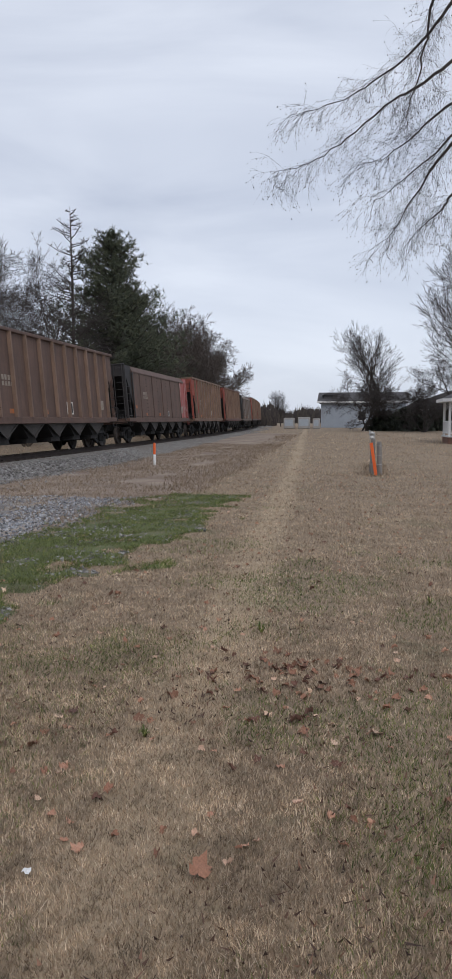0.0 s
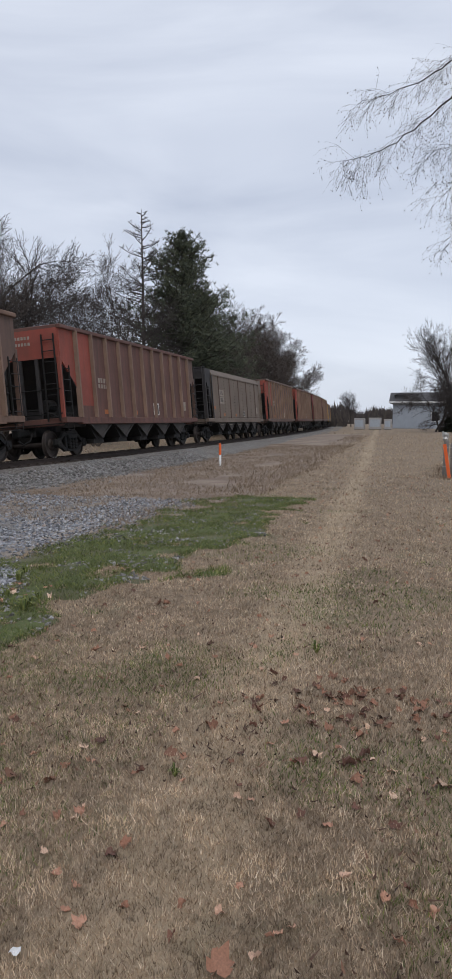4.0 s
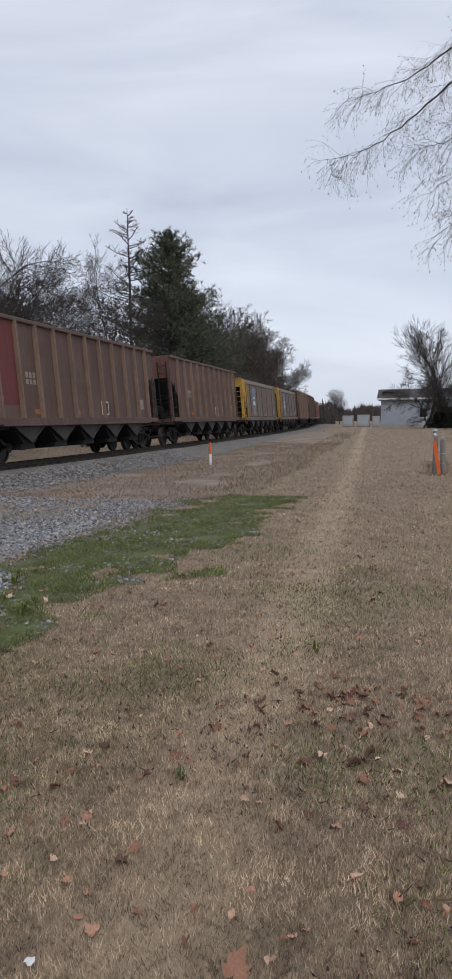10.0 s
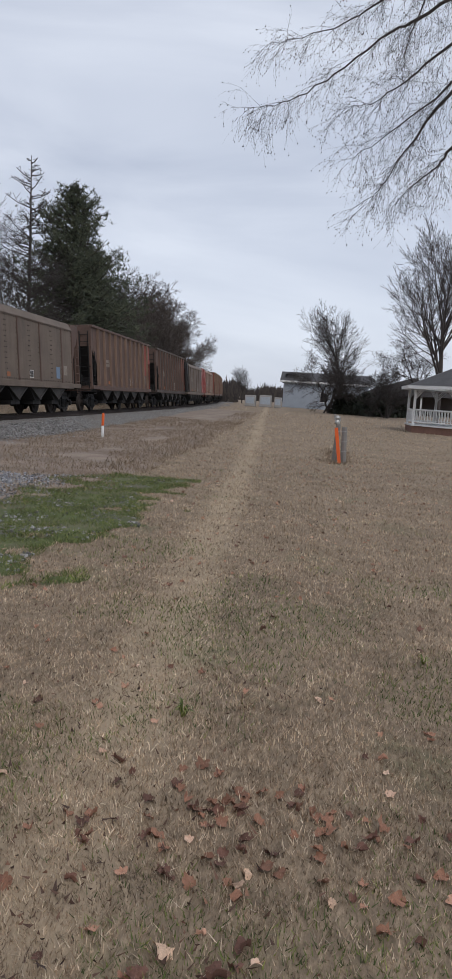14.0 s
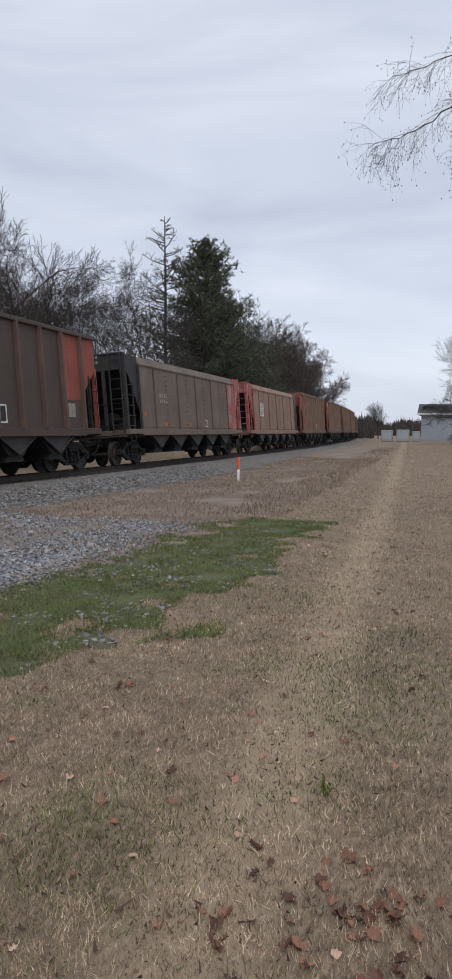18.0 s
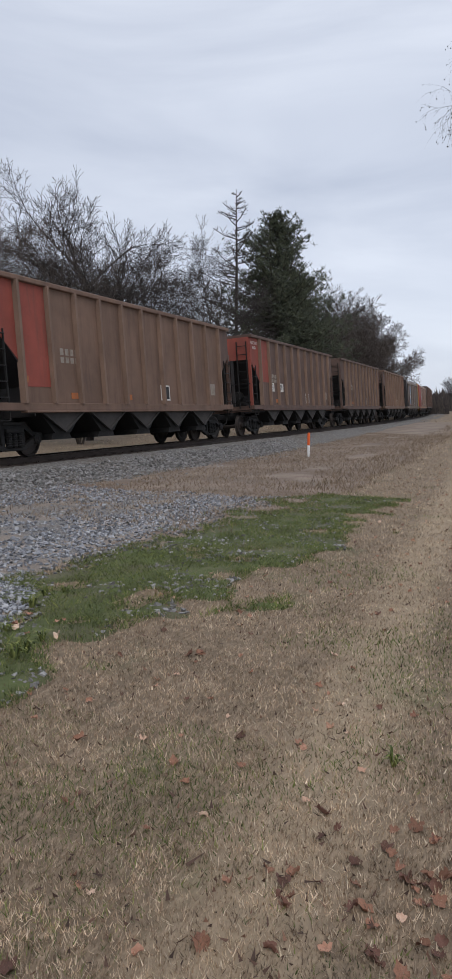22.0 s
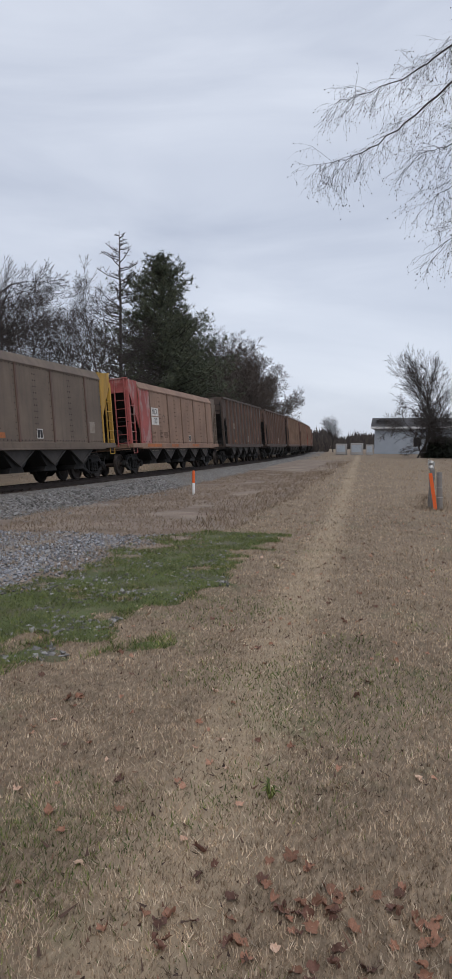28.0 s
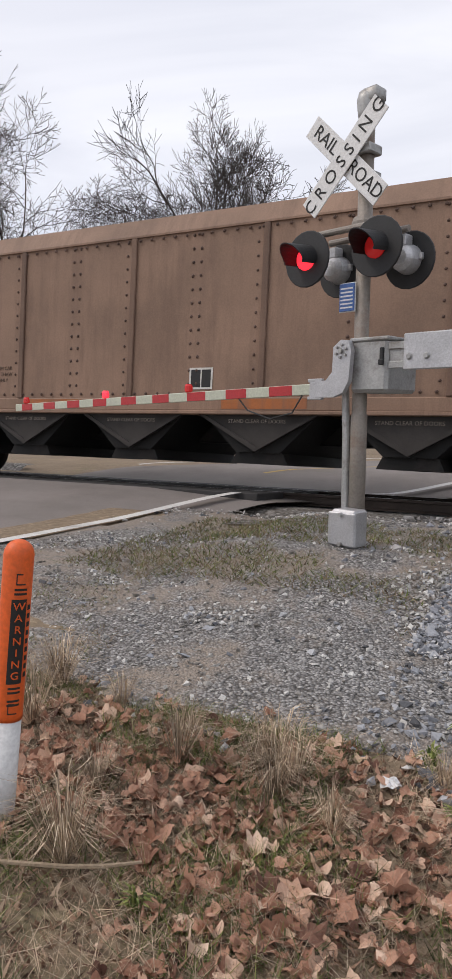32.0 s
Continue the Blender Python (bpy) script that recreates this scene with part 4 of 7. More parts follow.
CARS = {}
PLAN = [
    (-1, "R", BROWN, YELLOW, BROWN), (0, "S", BROWN, BLACK, RED), (1, "R", DUST, ORANGE, BROWN), (2, "R", REDB, ORANGE, BROWN),
    (3, "S", GREYB, BLACK, GREYB), (4, "R", BROWN, ORANGE, BROWN), (5, "R", REDB, ORANGE, BROWN), (6, "R", BROWN, MAROON, BROWN),
    (7, "R", BROWN, REDB, BROWN), (8, "S", GREYB, YELLOW, GREYB), (9, "S", GREYB, YELLOW, BROWN), (10, "R", BROWN, BROWN, ORANGE),
    (11, "R", DARK, BROWN, ORANGE), (12, "S", GREYB, BLACK, RED), (13, "S", TAN, RED, BROWN), (14, "R", DUST, ORANGE, BROWN),
    (15, "R", BROWN, ORANGE, BROWN), (16, "R", BROWN, BROWN, REDB), (17, "R", DUST, BROWN, ORANGE), (18, "S", GREYB, BLACK, YELLOW),
    (19, "S", TAN, RED, GREYB), (20, "R", DARK, DARK, DARK), (21, "R", DARK, BROWN, BROWN), (22, "R", BROWN, BROWN, BROWN),
    (23, "R", BROWN, REDB, BROWN), (24, "R", REDB, ORANGE, BROWN), (25, "S", GREYB, RED, GREYB), (26, "R", BROWN, BROWN, BROWN)]
WORD = {id(BROWN): "brown", id(TAN): "tan", id(DUST): "rust-brown", id(REDB): "rusty red-brown", id(GREYB): "grey-brown", id(DARK): "dark brown", id(RED): "red", id(MAROON): "dark red", id(ORANGE): "orange-red", id(YELLOW): "yellow", id(BLACK): "black"}
for k, kind, body, near, far in PLAN:
    shape = "smooth-sided" if kind == "S" else "ribbed"
    car, wheels = freight_car(kind, body, near, far, "dusty %s %s coal hopper car with %s end" % (WORD[id(body)], shape, WORD[id(near)]))
    CARS[k] = (car, wheels)
    decorate(car, kind, bars=k not in (3, 13, 19), end_marks=k not in (3, 19), reflectors=k != 19)
    if kind == "R" and near in (ORANGE, MAROON):
        end_panel(car, kind, near, R_POSTS[0] + 0.07, R_POSTS[1] - 0.07, 2.35 if k in (4, 15) else SILL1 + 0.4, label="patch of faded %s paint" % WORD[id(near)])
    if kind == "R" and far is ORANGE:
        end_panel(car, kind, far, R_POSTS[9] + 0.07, R_POSTS[10] - 0.07, 2.2, label="patch of faded orange paint")
    if kind == "S" and far is RED:
        end_panel(car, kind, RED, S_POSTS[5] + 0.05, S_POSTS[6] - 0.05, label="faded red end panel")
    if kind == "S" and near is RED and k != 13:
        end_panel(car, kind, RED, S_POSTS[0] + 0.05, S_POSTS[1] - 0.05, label="faded red end panel")
    if k in (8, 9, 18):
        b = end_panel(car, kind, BLUE, -3.9, -2.9, 1.5, 3.5, "faded blue sign panel")
        part("sign_stripe", MB().box(0, 0.004, -3.8, -3.0, 2.2, 2.5).box(0, 0.004, -3.8, -3.0, 2.7, 2.8), WHITE, b, at=(near_side(kind) + 0.004, 0, 0))
    if k == 9:
        end_panel(car, kind, BLUE, 4.0, 4.45, 1.5, 2.0, "small blue placard")

for k, words, size in ((3, ("ITFX", "600064"), 0.36), (13, ("CITX", "601975"), 0.40), (19, ("MECX", "1203"), 0.37)):
    car = CARS[k][0]
    x = near_side("S")
    y0 = -4.16
    for q, word in enumerate(words):
        z = 2.77 - 0.42 * q
        pl_ = part("number_panel", MB().box(x - 0.001, x + 0.004, y0 - 0.5, y0 + 0.5, z - 0.185, z + 0.185), WHITE if k != 3 else STENCIL, car, "pale painted panel with black lettering")
        lettering("lettering", word, size, INK, pl_, Matrix.Translation((x + 0.005, y0, z)) @ FACE_X @ Matrix.Diagonal((0.68 if len(word) < 6 else 0.6, 1, 1, 1)), bold=0.0)
    if k == 19:
        for q, word in enumerate(words):
            lettering("lettering", word, 0.24, WHITE, car, Matrix.Translation((0.0, -LONG["S"][0] - 0.006, 3.93 - 0.26 * q)) @ FACE_Y)
        strip_ = part("sill_stripe", MB().box(W + 0.021, W + 0.026, -5.42, -3.5, SILL0 + 0.06, SILL1 - 0.02).box(W + 0.021, W + 0.026, -2.0, -0.9, SILL0 + 0.06, SILL1 - 0.02).box(W + 0.021, W + 0.026, 1.6, 2.9, SILL0 + 0.06, SILL1 - 0.02), BLAZE, car, "worn orange stripe on the sill")
        ring = MB().lathe([(0.16, 0.0), (0.16, 0.004), (0.18, 0.004), (0.18, 0.0)], "x", (x, -2.9, 2.5), 24)
        ring.f = [q for q in ring.f if len(q) == 4]
        part("round_stencil", ring, INK, car)
        FAINT = surface("faint_brown_stencil", (0.10, 0.062, 0.043), 0.8)
        for q, (word, y) in enumerate((("LD LMT", -4.55), ("236100", -3.55), ("LT WT", -4.55), ("49900", -3.55))):
            lettering("lettering", word, 0.13, FAINT, car, Matrix.Translation((x + 0.002, y + 0.12, 1.80 - 0.19 * (q // 2))) @ FACE_X)
        for q, word in enumerate(("ALUMINUM CAR", "RADIANT THAW", "HEAT ONLY")):
            lettering("lettering", word, 0.085, FAINT, car, Matrix.Translation((x + 0.002, -2.72, 1.82 - 0.1 * q)) @ FACE_X)
    for y in POCKETS:
        if k == 19:
            lettering("lettering", "STAND CLEAR OF DOORS", 0.075, STENCIL, car, Matrix.Translation((W - 0.056, y, 0.99)) @ FACE_X)
        else:
            tagged(part("warning_bars", CM["warning_bars"], STENCIL, car, "small white warning row", at=(W - 0.058, y, 0.93)), kind="stuff")
# numbers on the ribbed car with the orange end
car, x = CARS[15][0], near_side("R")
for word, y, w in (("93", -4.28, 0.55), ("189", -3.05, 0.75)):
    pl_ = part("number_panel", MB().box(x - 0.001, x + 0.004, y - w / 2, y + w / 2, 1.95, 2.35), WHITE, car, "white painted panel with black lettering")
    lettering("lettering", word, 0.36, INK, pl_, Matrix.Translation((x + 0.005, y, 2.15)) @ FACE_X @ Matrix.Diagonal((0.85, 1, 1, 1)))
for q, word in enumerate(("ROTARY", "END")):
    lettering("lettering", word, 0.2, WHITE, car, Matrix.Translation((W - 0.045, -LONG["R"][0] + 0.55, 4.0 - 0.2 * q)) @ FACE_X)

# ---- trees ----
BARK = surface("grey_brown_bark", (0.10, 0.082, 0.068), 0.95, scale=6, vary=0.35, grain=40, relief=0.6, stretch=(3, 3, 0.6))
BARK_DARK = surface("dark_wet_bark", (0.05, 0.042, 0.038), 0.95, scale=6, vary=0.35, grain=40, relief=0.6, stretch=(3, 3, 0.6))
TWIG = surface("brown_winter_twigs", (0.10, 0.082, 0.072), 0.95, scale=3, vary=0.3, grain=30, relief=0.2)
TWIG_DARK = surface("dark_winter_twigs", (0.05, 0.042, 0.039), 0.95, scale=3, vary=0.3, grain=30, relief=0.2)


def grow(rng, trunk, twigs, p, d, length, r, depth, deepest, kids, spread, rise, wander, thin):
    """One branch and, from it, all that it bears."""
    segs = 5 if depth == 0 else 4 if depth < 2 else 3 if depth < 3 else 2
    pts, radii = [Vector(p)], [r]
    d = Vector(d).normalized()
    for k in range(segs):
        d = (d + Vector((rng.gauss(0, wander), rng.gauss(0, wander), rng.gauss(0, wander) + rise))).normalized()
        pts.append(pts[-1] + d * (length / segs))
        radii.append(max(thin, r * (1 - 0.72 * (k + 1) / segs)))
    (trunk if depth < 2 else twigs).tube(pts, radii, 7 if depth == 0 else 5 if depth == 1 else 3, cap=False)
    if depth >= deepest:
        return
    n = kids[depth]
    first = 0.32 if depth == 0 else 0.2
    for k in range(n + 2):
        # side shoots along the branch, then a fork that carries on from its tip
        t = first + (1 - first) * (k + rng.random() * 0.8) / n if k < n else 0.999
        t = min(t, 0.999)
        q = min(segs - 1, int(t * segs))
        at = pts[q].lerp(pts[q + 1], t * segs - q)
        along = (pts[q + 1] - pts[q]).normalized()
        side = along.orthogonal().normalized()
        side.rotate(Matrix.Rotation(rng.random() * 6.283, 3, along))
        a = radians(spread[depth] * rng.uniform(0.7, 1.25) * (1 if k < n else 0.5))
        nd = along * math.cos(a) + side * math.sin(a)
        ratio = 0.60 * (1.05 - 0.35 * t) * rng.uniform(0.75, 1.2)
        grow(rng, trunk, twigs, at, nd, length * ratio, max(thin, radii[q] * 0.58), depth + 1, deepest, kids, spread, rise, wander, thin)


def tree_meshes(name, seed, height, stems=1, kids=(9, 7, 6, 5), spread=(48, 45, 45, 45), rise=0.06, wander=0.11, r=0.2, thin=0.008, dark=False):
    rng = random.Random(seed)
    trunk, twigs = MB(), MB()
    for k in range(stems):
        lean = 0.05 if stems == 1 else 0.22
        d = (rng.gauss(0, lean), rng.gauss(0, lean), 1)
        grow(rng, trunk, twigs, (rng.gauss(0, 0.12) * (stems > 1), rng.gauss(0, 0.12) * (stems > 1), -0.2), d, height * rng.uniform(0.72, 0.85), r / (1 if stems == 1 else 1.6), 0, len(kids), kids, spread, rise, wander, thin)
    return trunk.mesh(name + "_trunk", BARK_DARK if dark else BARK), twigs.mesh(name + "_twigs", TWIG_DARK if dark else TWIG)


def tree(name, meshes, x, y, turn, size, label, group=""):
    t = thing(name, label, "tree", Matrix.Translation((x, y, ground_z(x, y) if abs(x) < 40 and y < 150 else 0.1)) @ Matrix.Rotation(radians(turn), 4, "Z") @ Matrix.Scale(size, 4), group)
    part("trunk", meshes[0], meshes[0].materials[0], t)
    part("crown", meshes[1], meshes[1].materials[0], t, "bare twigs")
    return t


BROAD = tree_meshes("broad", 3, 10.8, kids=(9, 7, 6, 5), spread=(54, 50, 50, 48), rise=0.03, wander=0.17, r=0.26, thin=0.0075, dark=True)
BROAD2 = tree_meshes("broad_b", 11, 10.8, kids=(9, 7, 6, 5), spread=(48, 52, 50, 48), rise=0.04, wander=0.18, r=0.24, thin=0.0075, dark=True)
CROOKED = tree_meshes("crooked", 21, 11.0, 2, kids=(7, 6, 6, 4), spread=(44, 50, 50, 46), rise=0.04, wander=0.22, r=0.24, thin=0.0075, dark=True)
UPRIGHT = tree_meshes("upright", 5, 10.2, 7, kids=(6, 5, 5, 3), spread=(26, 30, 36, 40), rise=0.05, wander=0.13, r=0.13, thin=0.0055)
BUSHY = tree_meshes("bushy", 8, 6.4, 6, kids=(6, 6, 5, 3), spread=(50, 48, 48, 46), rise=0.0, wander=0.16, r=0.2, thin=0.010, dark=True)
SCRUB = tree_meshes("scrub", 14, 5.6, 6, kids=(5, 5, 5, 3), spread=(38, 44, 46, 46), rise=0.03, wander=0.16, r=0.13, thin=0.0075)
ROUND = tree_meshes("round", 33, 11.6, 2, kids=(9, 7, 6, 4), spread=(34, 36, 40, 42), rise=0.05, wander=0.11, r=0.2, thin=0.006)
OVAL = tree_meshes("oval", 31, 13.0, kids=(18, 6, 5, 3), spread=(24, 34, 38, 38), rise=0.06, wander=0.11, r=0.24, thin=0.009, dark=True)

BT = "bare trees behind the track"
for nm, ms, x, y, a, s, lab in (
        ("bare_tree", BROAD, -23.0, 41.5, 40, 1.16, "dark bare spreading tree beyond the track"),
        ("bare_tree", BROAD2, -21.5, 36.0, 160, 0.9, "dark bare spreading tree beyond the track"),
        ("bare_tree", CROOKED, -22.5, 52.0, 250, 1.02, "crooked bare tree with heavy limbs"),
        ("bare_tree", CROOKED, -24.0, 48.0, 110, 0.95, "crooked bare tree with heavy limbs"),
        ("bare_tree", UPRIGHT, -23.0, 29.5, 0, 0.8, "tall many-stemmed bare tree"),
        ("bare_tree", UPRIGHT, -22.5, 32.5, 130, 0.76, "tall many-stemmed bare tree"),
        ("bare_tree", ROUND, -26.0, 21.0, 220, 1.1, "tall bare tree with a round crown of fine twigs"),
        ("bare_tree", ROUND, -27.0, 25.5, 70, 0.96, "tall bare tree with a round crown of fine twigs"),
        ("bare_tree", BROAD2, -23.2, 83.0, 20, 1.5, "tall bare tree beside the pine"),
        ("bare_tree", BROAD, -24.5, 90.0, 80, 1.25, "bare tree beyond the track"),
        ("bare_tree", SCRUB, -22.5, 92.0, 10, 2.0, "brown bare scrubby tree"),
        ("bare_tree", SCRUB, -21.5, 103.0, 120, 1.75, "brown bare scrubby tree"),
        ("bare_tree", SCRUB, -22.5, 114.0, 200, 1.4, "brown bare scrubby tree"),
        ("bare_tree", SCRUB, -23.5, 126.0, 300, 1.1, "brown bare scrubby tree"),
        ("bare_tree", SCRUB, -20.5, 84.0, 33, 1.6, "brown bare scrubby tree"),
        ("bare_tree", SCRUB, -19.5, 74.0, 233, 1.1, "brown bare scrubby tree"),
        ("bare_tree", SCRUB, -20.5, 45.0, 133, 0.9, "brown bare scrubby tree"),
        ("bare_tree", SCRUB, -20.0, 33.0, 63, 0.8, "brown bare scrubby tree"),
        ("bare_tree", SCRUB, -21.0, 70.0, 77, 1.35, "brown bare scrubby tree"),
        ("bare_tree", SCRUB, -23.0, 79.0, 177, 1.7, "brown bare scrubby tree"),
        ("bare_tree", SCRUB, -22.0, 87.0, 277, 1.65, "brown bare scrubby tree"),
        ("bare_tree", SCRUB, -23.0, 97.0, 27, 2.0, "brown bare scrubby tree"),
        ("bare_tree", SCRUB, -23.0, 108.0, 127, 1.6, "brown bare scrubby tree"),
        ("bare_tree", SCRUB, -24.0, 120.0, 227, 1.25, "brown bare scrubby tree"),
        ("bare_tree", BROAD, -31.0, 12.6, 200, 0.97, "dark bare spreading tree across the road"),
        ("bare_tree", BROAD2, -33.0, -12.0, 90, 1.35, "dark bare spreading tree across the road"),
        ("bare_tree", BROAD, -37.0, -3.0, 310, 1.0, "dark bare spreading tree across the road"),
        ("bare_tree", BROAD2, -36.0, -17.5, 10, 1.35, "dark bare spreading tree across the road"),
        ("bare_tree", CROOKED, -30.0, -25.5, 10, 1.35, "crooked bare tree with a nest"),
        ("bare_tree", OVAL, 11.4, 75.0, 40, 1.3, "tall bare oval-crowned tree by the gazebo"),
        ("bare_tree", OVAL, 3.4, 111.0, 140, 1.0, "bare oval-crowned tree behind the house"),
        ("bare_tree", BUSHY, 1.2, 93.0, 0, 0.95, "bushy many-stemmed bare tree before the house"),
        ("bare_tree", BUSHY, 7.8, 86.0, 70, 0.75, "small many-stemmed bare tree by the hedge"),
        ("bare_tree", BROAD2, 12.0, 96.0, 70, 0.8, "dark bare tree by the house"),
        ("bare_tree", OVAL, -14.2, 141.0, 200, 0.45, "small slender bare tree far along the track")):
    tree(nm, ms, x, y, a, s, lab, BT if x < -15 else "bare trees by the house")


def spire():
    """A bare conifer: straight stem with short level branches."""
    rng = random.Random(4)
    trunk, twigs = MB(), MB()
    trunk.tube([(0, 0, -0.2), (0.1, 0, 6), (0.05, 0.1, 13), (0, 0, 19.2)], [0.22, 0.17, 0.1, 0.02], 7)
    for k in range(64):
        z = 5 + 14 * k / 64
        ln = 0.5 + 4.4 * (1 - (z - 5) / 14.2) ** 0.75 * rng.uniform(0.6, 1.1)
        a = rng.random() * 6.283
        d = Vector((math.cos(a), math.sin(a), 0.25))
        p = Vector((0, 0, z))
        pts = [p, p + d * ln * 0.5, p + d * ln + Vector((0, 0, 0.15 * ln))]
        twigs.tube(pts, [0.06, 0.04, 0.022], 3, False)
        for q in range(int(5 + ln * 3)):
            u = rng.uniform(0.2, 1)
            b = pts[0].lerp(pts[2], u)
            w = Vector((rng.gauss(0, 1), rng.gauss(0, 1), rng.gauss(0.3, 0.5))).normalized() * ln * rng.uniform(0.15, 0.35)
            twigs.tube([b, b + w * 0.5, b + w], [0.022, 0.018, 0.014], 3, False)
    t = thing("bare_conifer", "tall straight bare conifer with short branches", "tree", Matrix.Translation((-23.3, 60.0, -0.2)))
    part("trunk", trunk, BARK_DARK, t)
    part("crown", twigs, TWIG_DARK, t, "short bare branches")


spire()


def needles(name, stops):
    return island(name, stops, 0.8)


NEEDLE = needles("dark_pine_needles", [(0.0, (0.028, 0.035, 0.023)), (0.5, (0.052, 0.064, 0.036)), (1.0, (0.105, 0.112, 0.06))])


def conifer(name, label, x, y, height, reach, seed, bare=0.12, droop=-0.05, levels=26, top=0.15, power=0.85):
    rng = random.Random(seed)
    trunk, vs, fs = MB(), [], []
    trunk.tube([(0, 0, -0.2), (0.1, 0, height * 0.4), (0, 0.1, height)], [0.028 * height * 0.6, 0.012 * height, 0.02], 8)
    for k in range(levels):
        u = k / (levels - 1)
        z = height * (bare + (1 - bare) * u)
        ln0 = reach * ((1 - u) ** power * (0.65 + 0.35 * min(1, u * 5)) + top * 0.35)
        for b in range(10):
            a = rng.random() * 6.283
            ln = ln0 * rng.uniform(0.5, 1.12)
            rise = droop + 0.45 * u + rng.gauss(0, 0.1)
            d = Vector((math.cos(a), math.sin(a), rise)).normalized()
            p = Vector((0, 0, z + rng.gauss(0, 0.3)))
            trunk.tube([p, p + d * ln * 0.6, p + d * ln + Vector((0, 0, 0.12 * ln))], [0.05, 0.03, 0.012], 3, False)
            for q in range(int(5 + ln * 4.5)):
                t = rng.uniform(0.2, 1.05)
                c = p + d * ln * t + Vector((rng.gauss(0, 0.16), rng.gauss(0, 0.16), rng.gauss(0.08, 0.12))) * (0.6 + ln * 0.25)
                for e in range(7):
                    w = Vector((rng.gauss(0, 1), rng.gauss(0, 1), rng.gauss(0.6, 0.7))).normalized()
                    s = w.orthogonal().normalized() * 0.03
                    m = 0.42 * rng.uniform(0.5, 1.2)
                    o = len(vs)
                    vs += [tuple(c - s), tuple(c + s), tuple(c + w * m)]
                    fs.append((o, o + 1, o + 2))
    t = thing(name, label, "tree", Matrix.Translation((x, y, ground_z(x, y) - 0.05)))
    part("trunk", trunk, BARK_DARK, t)
    part("crown", raw_mesh("needles", vs, fs, NEEDLE), NEEDLE, t, "dark green needles")


conifer("pine_tree", "tall dark green pine with an uneven crown", -21.4, 64.5, 17.4, 8.4, 2, 0.08, 0.12, 42, 0.22, 0.72)
conifer("pine_tree", "dark green pine behind the taller one", -21.6, 71.0, 13.6, 7.0, 7, 0.10, 0.08, 28, 0.3, 0.7)
conifer("spruce_tree", "small dark green spruce beyond the track", -24.2, 16.6, 10.0, 2.1, 9, 0.08, -0.15, 26, 0.05)
conifer("spruce_tree", "small dark green spruce beyond the track", -25.6, 18.4, 8.7, 1.9, 12, 0.08, -0.15, 22, 0.05)
conifer("spruce_tree", "young dark green spruce beyond the track", -22.8, 11.6, 6.3, 2.0, 15, 0.05, -0.15, 20, 0.05)


